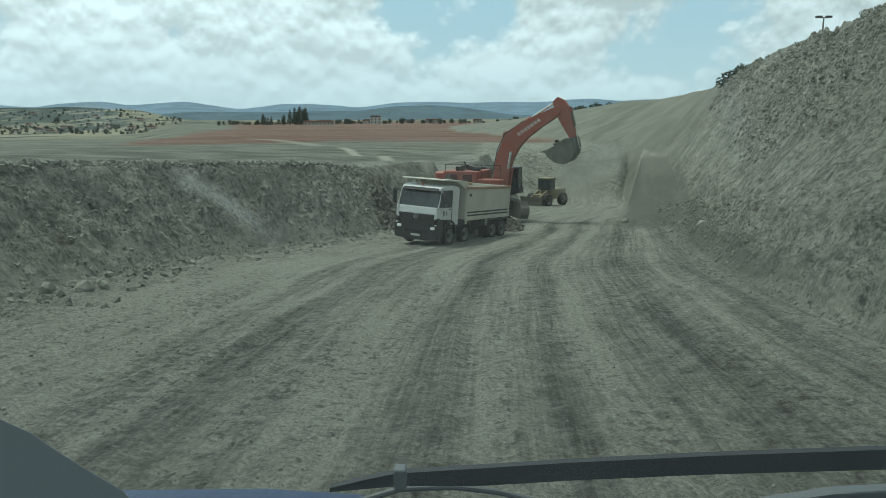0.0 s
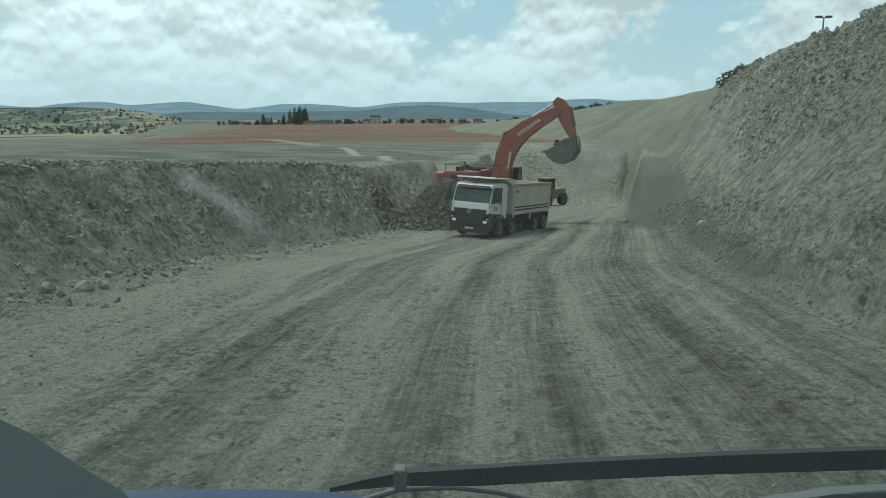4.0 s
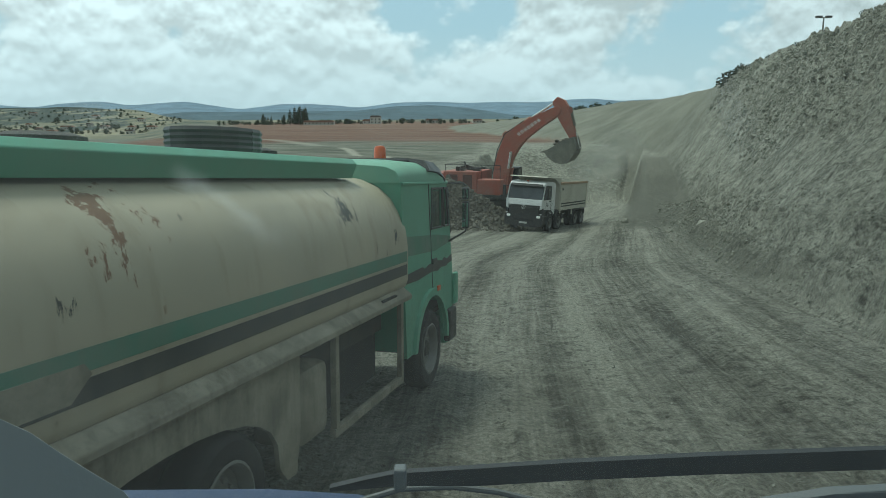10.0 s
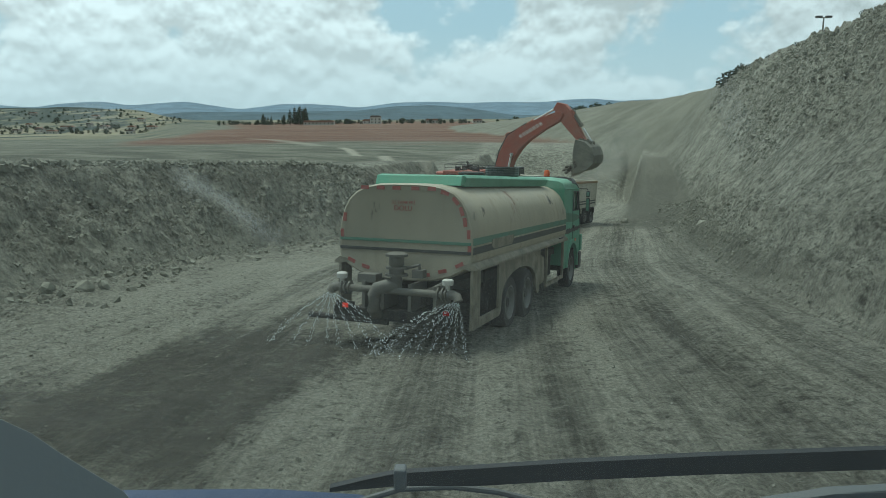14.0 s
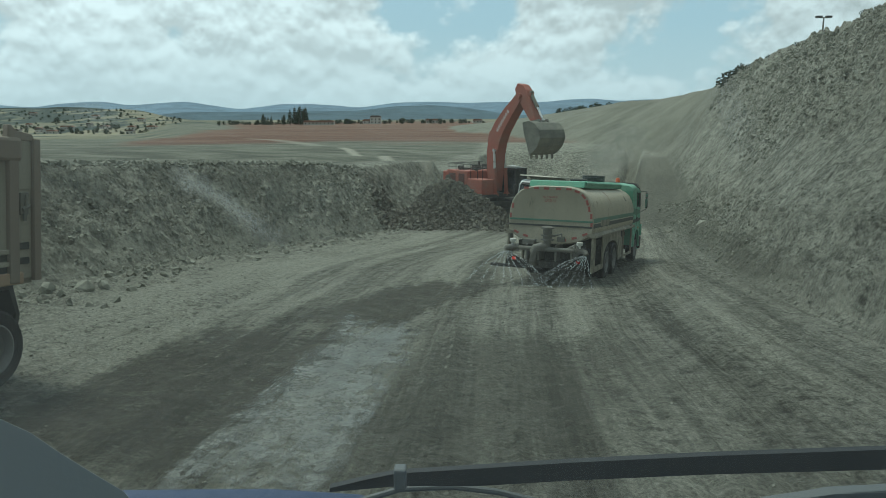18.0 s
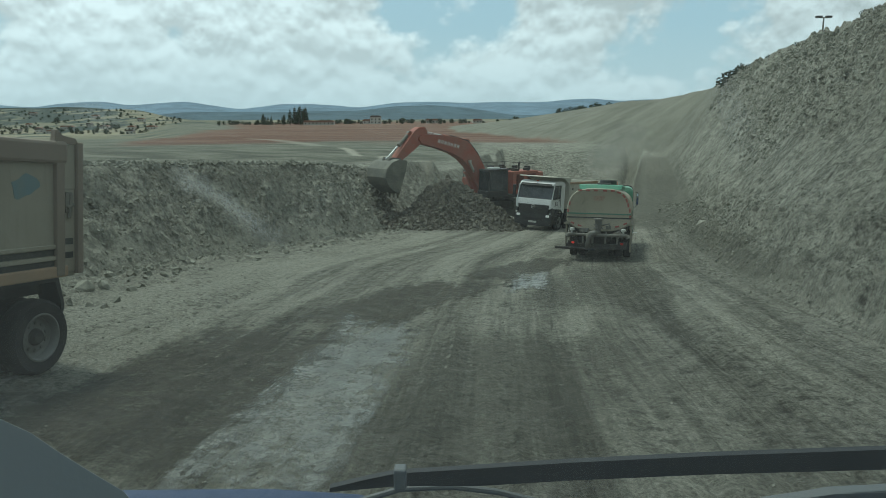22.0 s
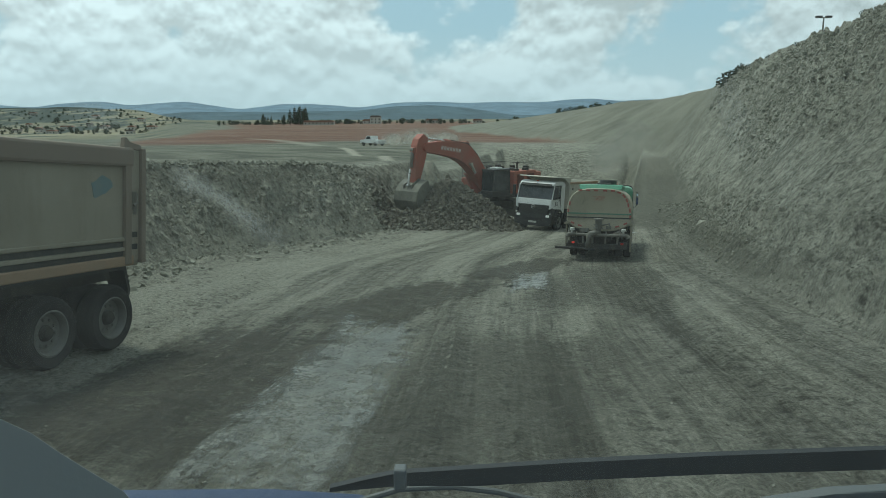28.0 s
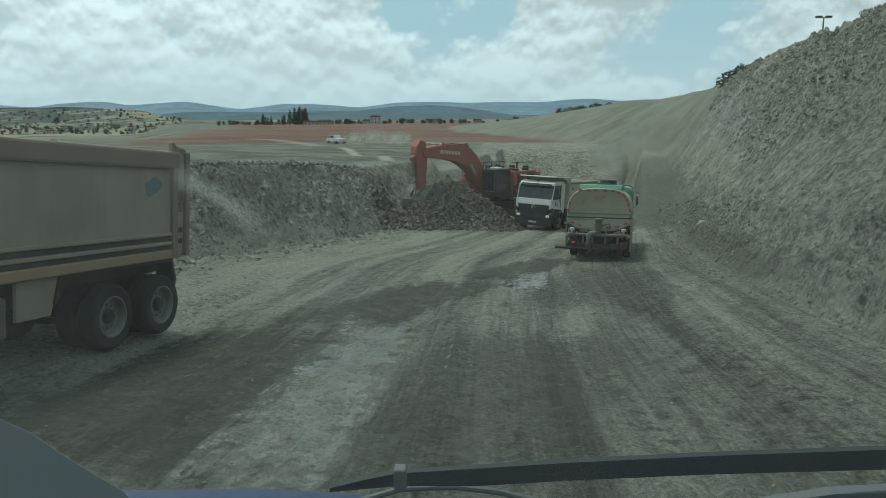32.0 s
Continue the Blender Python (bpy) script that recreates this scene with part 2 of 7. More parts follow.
def floor_z(y):
    """The haul road's long profile: steep under the camera, easing beyond thirty metres."""
    near = -2.77 - 0.082 * y - 0.00035 * np.clip(y, 0, 30) * np.clip(y, 0, 30) - 0.021 * np.clip(y - 30, 0, None) + 0.0
    d = np.clip(y - 30, 0, 8)
    ease = 0.043 * d * d / 16 + 0.043 * np.clip(y - 38, 0, None)
    return near + ease - 0.025 * np.clip(y - 54, 0, 50) + 0.085 * np.clip(y - 104, 0, None)


LEFT_Y, LEFT_X = (-60, 26, 31, 38, 45, 52, 60, 75, 95, 140), (-9.8, -9.8, -9.0, -6.3, -3.4, -2.6, 0.5, 5.0, 10.0, 14.0)
RIGHT_Y, RIGHT_X = (-60, 0, 13.3, 24.6, 47.5, 60, 75, 100, 140, 3000), (6.0, 6.5, 7.9, 9.9, 15.0, 18.7, 23.4, 31.0, 41.0, 900)
CREST_Y, CREST_X = (-60, 0, 20, 45, 60, 80, 97, 120, 145, 170, 200, 260, 380, 500, 900), (14, 18, 22, 27, 30.5, 34.6, 38.2, 42.7, 46, 47.5, 48.5, 53, 62, 67, 110)
CREST_Z = (7.2, 7.2, 7.2, 7.05, 6.9, 6.8, 6.7, 5.2, 5.0, 4.8, 5.3, 5.0, 4.9, 3.0, 2.0)
FACE_Y, FACE_S = (0, 20, 24, 30, 38, 47.5, 60, 75, 100, 130, 190, 300, 500), (0.82, 0.90, 0.94, 1.0, 1.12, 1.23, 1.33, 1.41, 1.35, 0.65, 0.36, 0.18, 0.1)
FOOT_Y, FOOT_X = (-60, 0, 14, 20, 24, 30, 38, 47.5, 60, 75, 100), (7.4, 7.9, 8.6, 9.9, 10.6, 11.8, 14.0, 16.9, 20.6, 24.5, 31.0)
FOOT_Z = (-1.4, -2.0, -3.0, -3.9, -4.4, -4.9, -5.4, -5.9, -6.3, -6.2, -5.0)
PLAT_Y, PLAT_Z = (-60, 0, 21, 30, 35, 45, 52, 60, 95, 150, 250, 400, 700, 1000, 1500, 5000), (0.4, -0.2, -1.22, -1.75, -2.05, -2.7, -3.2, -3.35, -3.8, -4.5, -4.5, -4.0, -2.0, 0.6, 3.0, 3.0)


# across the road on a scale of eighteen: middle, half width, dark (-) or pale (+)
TRACKS = ((9.95, 0.42, -1.3), (11.85, 0.36, -1.1), (14.4, 0.55, -0.9), (6.8, 0.5, -0.9), (5.6, 0.3, -0.7), (8.0, 0.28, -0.6), (13.5, 0.22, -0.5), (16.7, 0.3, -0.6),
          (8.75, 0.5, 0.8), (10.9, 0.35, 0.5), (12.65, 0.32, 0.8), (15.8, 0.24, 0.9), (3.4, 1.1, 0.8), (16.2, 1.9, -0.7), (4.9, 0.22, 0.6), (6.2, 0.2, 0.7))


def terrain(x, y, detail=True):
    """Height, and the masks of what the surface is made of."""
    r = np.hypot(x, y)
    wob = 0.9 * fbm(x * 0.22, y * 0.22, 3, 5) if detail else 0.0
    fl = floor_z(y) + 0.2 * smooth((-4.6 - x) / 2.2) * smooth((34 - y) / 12)
    # the ramp that climbs between the spoil mound and the long face
    ramp_z = interp(y, (47, 60, 75, 100, 130, 200), (-6.75, -6.9, -6.5, -5.0, -4.5, -4.5))
    on_ramp = smooth((x - 0.258 * y + 1.0) / 2.4) * smooth((y - 47) / 8)
    base = fl * (1 - on_ramp) + np.maximum(ramp_z, fl) * on_ramp
    plat = interp(y, PLAT_Y, PLAT_Z) + 0.35 * fbm(x * 0.05, y * 0.05, 3, 11)
    plat = plat - 0.010 * np.clip(-x - 40, 0, 200) * smooth((y - 30) / 60)
    xl = interp(y, LEFT_Y, LEFT_X)
    t_left = np.clip((xl - x + wob) / 3.3, 0, 1)
    lip = 0.05 * np.exp(-((xl - x - 4.3) / 1.3) ** 2)
    t_back = np.clip((y - 103 - 1.2 * wob) / 15.0, 0, 1) * smooth((0.262 * y - x) / 4.0 + 0.2)
    t = np.maximum(t_left, smooth(t_back))
    t = np.maximum(t, smooth((y - 118) / 14))
    z = base * (1 - t) + plat * t + lip * smooth((xl - x - 2.4) / 1.2) * smooth((60 - y) / 20)
    # long face: loose scree at the toe, then the cut
    xr, xc, zc = interp(y, RIGHT_Y, RIGHT_X), interp(y, CREST_Y, CREST_X), interp(y, CREST_Y, CREST_Z)
    s = interp(y, FACE_Y, FACE_S)
    face = zc - np.clip(xc - x + 0.8 * wob, 0, None) * s
    xf, zf = interp(y, FOOT_Y, FOOT_X), interp(y, FOOT_Y, FOOT_Z)
    scree = base + np.clip((x - xr + 0.5 * wob) / np.maximum(xf - xr, 0.6), 0, 1) ** 1.4 * np.maximum(zf - base, 0)
    right = np.maximum(face, np.where(y < 110, scree, -50))
    z0 = z
    z = np.maximum(z, right)
    is_face = smooth((z - z0) / 0.5)
    far_hill = smooth((r - 900) / 900)
    z = z + far_hill * (10 * fbm(x * 0.0016, y * 0.0016, 4, 21))
    # the plateau ends at a valley on the far left, with a wooded hill beyond it
    side = -x / np.maximum(y, 1.0)
    vale = smooth((side - 0.325) / 0.10) * smooth((y - 215) / 60)
    z = z * (1 - vale) + (interp(y, (200, 260, 600, 800, 1500, 2500), (-4.6, -6.5, -12, -13.5, 24, 24)) + 3 * fbm(x * 0.006, y * 0.006, 4, 23)) * vale
    on_bank = np.clip(t_left * 3, 0, 1) * np.clip((1 - t_left) * 4, 0, 1) * (y < 100)
    road = np.clip(1 - t * 4, 0, 1) * (1 - is_face)
    # dug-out bay in front of the digger: broken rock piled against the bank
    pile = 2.75 * np.exp(-(((x - 0.25) / 2.3) ** 2 + ((y - 48.8) / 2.2) ** 2)) + 0.35 * np.exp(-(((x + 2.1) / 1.6) ** 2 + ((y - 47.2) / 1.8) ** 2)) + 1.0 * np.exp(-(((x - 3.0) / 1.6) ** 2 + ((y - 48.4) / 1.5) ** 2))
    fresh = np.clip(np.exp(-(((x - 0.0) / 4.6) ** 2 + ((y - 49.5) / 4.6) ** 2)) * 2.2 - 0.35, 0, 1)
    z = z + pile * (1 - 0.6 * np.clip(t * 1.5, 0, 1))
    if detail:
        s_l = y + (x - xl) * (interp(y + 1, LEFT_Y, LEFT_X) - interp(y - 1, LEFT_Y, LEFT_X)) / 2
        up = np.clip((z - base) / np.maximum(zc - base, 1), 0, 1)
        lower = is_face * smooth((0.50 + 0.25 * fbm(x * 0.12, y * 0.12, 3, 33) - up) / 0.12) * smooth((up - 0.13) / 0.05)
        rough = np.clip(on_bank * 0.8 + is_face * (1 - 0.72 * lower) * smooth((130 - y) / 60) * (1 - 0.7 * smooth((up - 0.86) / 0.1)) + np.clip(pile, 0, 1), 0, 1)
        near = 1 / (1 + (r / 60) ** 2)
        xs = x * 1.65      # the steep faces are longer than their plan
        z = z + rough * (0.85 * fbm(xs * 0.7, y * 0.7, 3, 31, 0.55) * (1 - 0.35 * smooth((r - 45) / 40)) + 0.35 * np.abs(fbm(xs * 1.5, y * 1.5, 2, 41, 0.6)) * smooth((80 - r) / 50))
        rocky = rough * (1 - np.clip(pile, 0, 1)) * smooth((110 - r) / 40)
        z = z + is_face * (1 - 0.7 * lower) * smooth((125 - r) / 50) * smooth((x - xf) / 1.2) * (0.55 * clods(xs, y, 0.85, 301, 0.5) + 0.6 * clods(xs, y, 0.42, 311, 0.6))
        z = z + on_bank * 0.5 * clods(xs, y, 0.4, 321, 0.4)
        # grooves left by the digger's teeth, straight down the banks
        z = z + 0.30 * on_bank * vnoise(s_l * 1.7, s_l * 0, 43) + 0.04 * lower * vnoise((y + 0.22 * (x - xr)) * 1.3, y * 0, 44) * near * 2
        # wheel ruts on the road, running with its edges
        w = (x - xl) / np.maximum(xr - xl, 4) * 18
        rutz = 0.055 * fbm(w * 1.5, y * 0.05, 3, 51) + 0.03 * fbm(w * 5, y * 0.16, 2, 57) + 0.018 * fbm(x * 4, y * 4, 3, 61)
        z = z + road * rutz * near * 2 * smooth((70 - y) / 20)
        z = z + (1 - road) * (1 - rough) * 0.12 * fbm(x * 0.35, y * 0.35, 4, 71) * smooth((200 - r) / 150)
        # low windrow of stones along the bank's foot
        z = z + 0.30 * np.exp(-((x - xl - 0.9 - wob) / 0.8) ** 2) * (0.5 + fbm(x * 1.6, y * 1.6, 3, 81)) * road * (y < 60)
    else:
        rocky = np.zeros_like(z)
    # wheel tracks: where the passing lorries have swept the dust away, and where it lies thick
    w = (x - xl) / np.maximum(xr - xl, 4) * 18 + 0.35 * fbm(x * 0.13, y * 0.13, 3, 141)
    track = np.zeros_like(z)
    for mid, half, k in TRACKS:
        track = track + k * np.exp(-((w - mid) / half) ** 2) * (0.75 + 0.9 * vnoise(y * 0.16 + mid * 9, w * 0.7, 151))
    # one lorry has turned across the others
    swing = y - interp(x, (-2, 1.7, 3.8, 5.4, 6.6, 7.5), (21.5, 20.0, 18.4, 16.5, 12.5, 9))
    for off in (-0.55, -0.2, 0.35, 0.9):
        track = track + 0.8 * np.sin((swing - off) * 14) * np.exp(-((swing - off) / 0.16) ** 2) * smooth((x - 0.5) / 2)
    topsoil = on_bank * smooth((t_left - 0.72 + 0.5 * fbm(x * 0.3, y * 0.3, 3, 161)) / 0.12) * smooth((y - 22) / 12) + on_bank * smooth((t_left - 0.55 + 0.6 * fbm(x * 0.2, y * 0.2, 3, 163)) / 0.15) * smooth((26 - y) / 5) * 0.6
    # terraces and spoil edges out on the plateau
    on_plat = np.clip(t * 2 - 1, 0, 1) * (1 - is_face) * smooth((x + 70) / 20)
    edge = y - 66 - 0.25 * x + 5 * fbm(x * 0.09, y * 0.05, 3, 95)
    z = z - on_plat * 0.9 * smooth(edge / 1.6) * smooth((22 - edge) / 12)
    edge3 = y - 88 - 0.5 * x + 6 * fbm(x * 0.07, y * 0.04, 3, 99)
    z = z - on_plat * 1.0 * smooth(edge3 / 1.4) * smooth((30 - edge3) / 20)
    edge2 = y - 53.5 - 0.10 * x + 2.5 * fbm(x * 0.15, y * 0.1, 3, 97)
    pale = np.exp(-(edge2 / 0.5) ** 2) * smooth((-7.5 - x) / 1) * smooth((x + 24) / 4)
    lane_x = interp(y, (58, 72, 90, 113), (0.3, -3.6, -8.4, -15.4))
    pale = np.maximum(pale, np.exp(-((x - lane_x) / 0.8) ** 4) * smooth((y - 54) / 4) * smooth((117 - y) / 4))
    lane_c = interp(y, (138, 165, 215), (-22.5, -34, -58))
    pale = np.maximum(pale, 0.55 * np.exp(-((x - lane_c) / 1.8) ** 4) * smooth((y - 136) / 8) * smooth((215 - y) / 30))
    pale = np.maximum(pale, 0.15 * np.exp(-((x - 0.283 * y) / 2.2) ** 4) * smooth((y - 78) / 10) * smooth((114 - y) / 12))
    path = pale * np.clip(on_plat + smooth((y - 75) / 10), 0, 1) * smooth((400 - y) / 150)
    cut = np.clip(np.maximum(1 - road * 1.2, is_face), 0, 1)
    red = smooth((y - 138 + 0.25 * np.clip(x + 20, -80, 40) * -1 + 36 * fbm(x * 0.03, y * 0.03, 4, 91)) / 30) * smooth((1100 - r) / 300) * (1 - is_face) * smooth((x + interp(y, (140, 200, 500), (0.455, 0.43, 0.30)) * y + 0.05 * y * fbm(x * 0.02, y * 0.02, 3, 93)) / (0.04 * y + 1)) * (1 - vale) * smooth((0.175 * y - x) / 22 + 0.5)
    far = smooth((r - 850) / 150) + vale
    wooded = vale * smooth((y - 950) / 200) * smooth((side - 0.42 + 0.08 * fbm(x * 0.008, y * 0.004, 3, 25)) / 0.03)
    teeth = np.clip(on_bank * smooth((58 - y) / 8) + 0.4 * is_face * smooth((70 - y) / 30) * smooth((x - xf + 0.3) / 1.5), 0, 1)
    berm = smooth((x - 0.258 * y + 1.5) / 1.5) * (1 - is_face) * smooth((y - 44) / 6) * smooth((112 - y) / 12)
    berm = np.maximum(berm, smooth((x - xr + 0.8) / 1.2) * smooth((xf + 0.4 - x) / 1.0) * smooth((y - 16) / 8) * smooth((100 - y) / 20))
    plain = np.clip(t * 3 - 2, 0, 1) * (1 - is_face) * smooth((y - 30) / 25) * smooth((xl - x - 5) / 3)
    distant = is_face * smooth((y - 80) / 40)
    s_any = np.where(x < (xl + xr) / 2, y + (x - xl) * (interp(y + 1, LEFT_Y, LEFT_X) - interp(y - 1, LEFT_Y, LEFT_X)) / 2, y + 0.22 * (x - xr) + 300)
    return z, dict(wooded=wooded, track=np.clip(track, -1.6, 1.6) * smooth((66 - y) / 22), rocky=rocky, topsoil=np.clip(topsoil, 0, 1), distant=distant, teeth=teeth, berm=np.clip(berm, 0, 1) * 0.9, plain=plain, streak=np.stack([s_any, np.minimum(np.abs(x - xl), np.abs(x - xr)), 0 * y], -1), road=road, cut=cut, red=red, fresh=fresh, far=np.clip(far, 0, 1), path=np.clip(path, 0, 1)), np.stack([(x - xl) / np.maximum(xr - xl, 4) * 18, y, 0 * y], -1)


def build_ground():
    front = np.radians(np.linspace(-37, 37, 900))
    rest = np.radians(np.linspace(37, 323, 90)[1:-1])
    ang = np.concatenate([front, rest])
    rad = np.concatenate([np.geomspace(1.2, 4.6, 20), np.geomspace(4.6, 60, 470)[1:], np.geomspace(60, 150, 110)[1:], np.geomspace(150, 4300, 110)[1:]])
    A, Rr = np.meshgrid(ang, rad)
    x, y = Rr * np.sin(A), Rr * np.cos(A)
    z, masks, rut = terrain(x, y)
    nr, na = x.shape
    co = np.stack([x, y, z], -1).reshape(-1, 3)
    i = np.arange(nr * na).reshape(nr, na)
    a, b = i[:-1, :], i[1:, :]
    quads = np.stack([a, np.roll(a, -1, 1), np.roll(b, -1, 1), b], -1).reshape(-1, 4)[:, ::-1]
    co = np.concatenate([co, [[0, 0, terrain(np.zeros(1), np.zeros(1))[0][0]]]])
    centre = len(co) - 1
    tris = np.stack([i[0], np.full(na, centre), np.roll(i[0], -1)], -1)[:, ::-1]
    me = bpy.data.meshes.new("ground")
    nq, nt = len(quads), len(tris)
    me.vertices.add(len(co))
    me.vertices.foreach_set("co", co.astype(np.float32).ravel())
    me.loops.add(nq * 4 + nt * 3)
    me.loops.foreach_set("vertex_index", np.concatenate([quads.ravel(), tris.ravel()]).astype(np.int32))
    me.polygons.add(nq + nt)
    me.polygons.foreach_set("loop_start", np.concatenate([np.arange(nq) * 4, nq * 4 + np.arange(nt) * 3]).astype(np.int32))
    me.polygons.foreach_set("use_smooth", np.ones(nq + nt, bool))
    me.update(calc_edges=True)
    masks["rut"] = rut
    for k, v in masks.items():
        if v.ndim == 3:
            at = me.attributes.new(k, "FLOAT_VECTOR", "POINT")
            at.data.foreach_set("vector", np.concatenate([v.reshape(-1, 3), [[0, 0, 0]]]).astype(np.float32).ravel())
            continue
        at = me.attributes.new(k, "FLOAT", "POINT")
        at.data.foreach_set("value", np.append(v.ravel(), v.ravel()[0]).astype(np.float32))
    me.materials.append(M_GROUND)
    return tagged(new("ground", me), "grey-green quarry ground with a rutted dusty haul road", "ground", kind="structure")


def ground_at(x, y):
    return float(terrain(np.array([float(x)]), np.array([float(y)]))[0][0])


M_GROUND = ground_material()
build_ground()


# ---------------------------------------------------------------- mesh helpers
def part(name, bm, material, parent=None, label="", smooth_faces=False):
    """Links a bmesh as one mesh object under a thing or a part."""
    me = bpy.data.meshes.new(name)
    bmesh.ops.recalc_face_normals(bm, faces=bm.faces)
    bm.to_mesh(me)
    bm.free()
    if material:
        me.materials.append(material)
    if smooth_faces:
        me.polygons.foreach_set("use_smooth", np.ones(len(me.polygons), bool))
        me.set_sharp_from_angle(angle=radians(38))
    ob = new(name, me)
    if parent:
        ob.parent = parent
    if label:
        tagged(ob, label)
    return ob


def nb():
    return bmesh.new()


def box(bm, x0, x1, y0, y1, z0, z1, bevel=0.0, m=None):
    g = bmesh.ops.create_cube(bm, size=1.0)
    vs = g["verts"]
    bmesh.ops.scale(bm, vec=(x1 - x0, y1 - y0, z1 - z0), verts=vs)
    bmesh.ops.translate(bm, vec=((x0 + x1) / 2, (y0 + y1) / 2, (z0 + z1) / 2), verts=vs)
    if m is not None:
        bmesh.ops.transform(bm, matrix=m, verts=vs)
    if bevel:
        bmesh.ops.bevel(bm, geom=list({e for v in vs for e in v.link_edges}), offset=bevel, segments=2, affect="EDGES", profile=0.5)
    return bm


def boxed(*a, **k):
    return box(nb(), *a, **k)


def prism(bm, pts, a, b, axis="x", bevel=0.0):
    """A polygon drawn through; axis x: points are (y, z); axis y: points are (x, z); axis z: points are (x, y)."""
    put = {"x": lambda p, w: (w, p[0], p[1]), "y": lambda p, w: (p[0], w, p[1]), "z": lambda p, w: (p[0], p[1], w)}[axis]
    v0 = [bm.verts.new(put(p, a)) for p in pts]
    v1 = [bm.verts.new(put(p, b)) for p in pts]
    n = len(pts)
    bm.faces.new(v0)
    bm.faces.new(v1[::-1])
    for i in range(n):
        bm.faces.new((v0[i], v1[i], v1[(i + 1) % n], v0[(i + 1) % n]))
    if bevel:
        bmesh.ops.bevel(bm, geom=list({e for v in v0 + v1 for e in v.link_edges}), offset=bevel, segments=2, affect="EDGES", profile=0.5)
    return bm


def tube(bm, pts, r, n=10, cap=True):
    """A round bar through points."""
    pts = [Vector(p) for p in pts]
    rings = []
    for i, p in enumerate(pts):
        d = ((pts[min(i + 1, len(pts) - 1)] - p).normalized() + (p - pts[max(i - 1, 0)]).normalized()).normalized()
        q = d.to_track_quat("Z", "Y")
        rr = r[i] if isinstance(r, (list, tuple)) else r
        rings.append([bm.verts.new(p + q @ Vector((rr * math.cos(2 * math.pi * k / n), rr * math.sin(2 * math.pi * k / n), 0))) for k in range(n)])
    for a, b in zip(rings, rings[1:]):
        for k in range(n):
            bm.faces.new((a[k], a[(k + 1) % n], b[(k + 1) % n], b[k]))
    if cap:
        bm.faces.new(rings[0][::-1])
        bm.faces.new(rings[-1])
    return bm


def lathe(bm, prof, n=24, axis="x", at=(0, 0, 0), closed=False, caps=True):
    """Turns a profile of (along, radius) about an axis."""
    rings = []
    for u, r in prof:
        ring = []
        for k in range(n):
            a = 2 * math.pi * k / n
            c, s = r * math.cos(a), r * math.sin(a)
            p = {"x": (u, c, s), "y": (c, u, s), "z": (c, s, u)}[axis]
            ring.append(bm.verts.new((p[0] + at[0], p[1] + at[1], p[2] + at[2])))
        rings.append(ring)
    pairs = list(zip(rings, rings[1:])) + ([(rings[-1], rings[0])] if closed else [])
    for a, b in pairs:
        for k in range(n):
            bm.faces.new((a[k], a[(k + 1) % n], b[(k + 1) % n], b[k]))
    if caps and not closed:
        bm.faces.new(rings[0][::-1])
        bm.faces.new(rings[-1])
    return bm


def loft(bm, rings, caps=True):
    vs = [[bm.verts.new(p) for p in r] for r in rings]
    n = len(vs[0])
    for a, b in zip(vs, vs[1:]):
        for k in range(n):
            bm.faces.new((a[k], a[(k + 1) % n], b[(k + 1) % n], b[k]))
    if caps:
        bm.faces.new(vs[0][::-1])
        bm.faces.new(vs[-1])
    return bm


def stone(bm, x, y, z, r, rng, flat=0.7):
    """One angular block."""
    g = bmesh.ops.create_icosphere(bm, subdivisions=1, radius=1.0)
    q = Euler((rng.uniform(0, 6), rng.uniform(0, 6), rng.uniform(0, 6))).to_matrix()
    s = Vector((rng.uniform(0.7, 1.3), rng.uniform(0.6, 1.1), rng.uniform(0.45, 0.9)))
    for v in g["verts"]:
        c = v.co * rng.uniform(0.78, 1.18)
        c = q @ Vector((c.x * s.x, c.y * s.y, c.z * s.z))
        v.co = Vector((x + r * c.x, y + r * c.y, z + r * c.z * flat))
    return g["verts"]


def lettering(text, size, material, parent, m, label=""):
    cu = bpy.data.curves.new("text", "FONT")
    cu.body, cu.size, cu.align_x, cu.align_y, cu.extrude = text, size, "CENTER", "CENTER", 0.002
    tmp = bpy.data.objects.new("text", cu)
    scene.collection.objects.link(tmp)
    me = bpy.data.meshes.new_from_object(tmp.evaluated_get(bpy.context.evaluated_depsgraph_get()))
    bpy.data.objects.remove(tmp)
    me.materials.clear()
    me.materials.append(material)
    ob = new("lettering", me)
    ob.parent, ob.matrix_basis = parent, m
    if label:
        tagged(ob, label)
    return ob


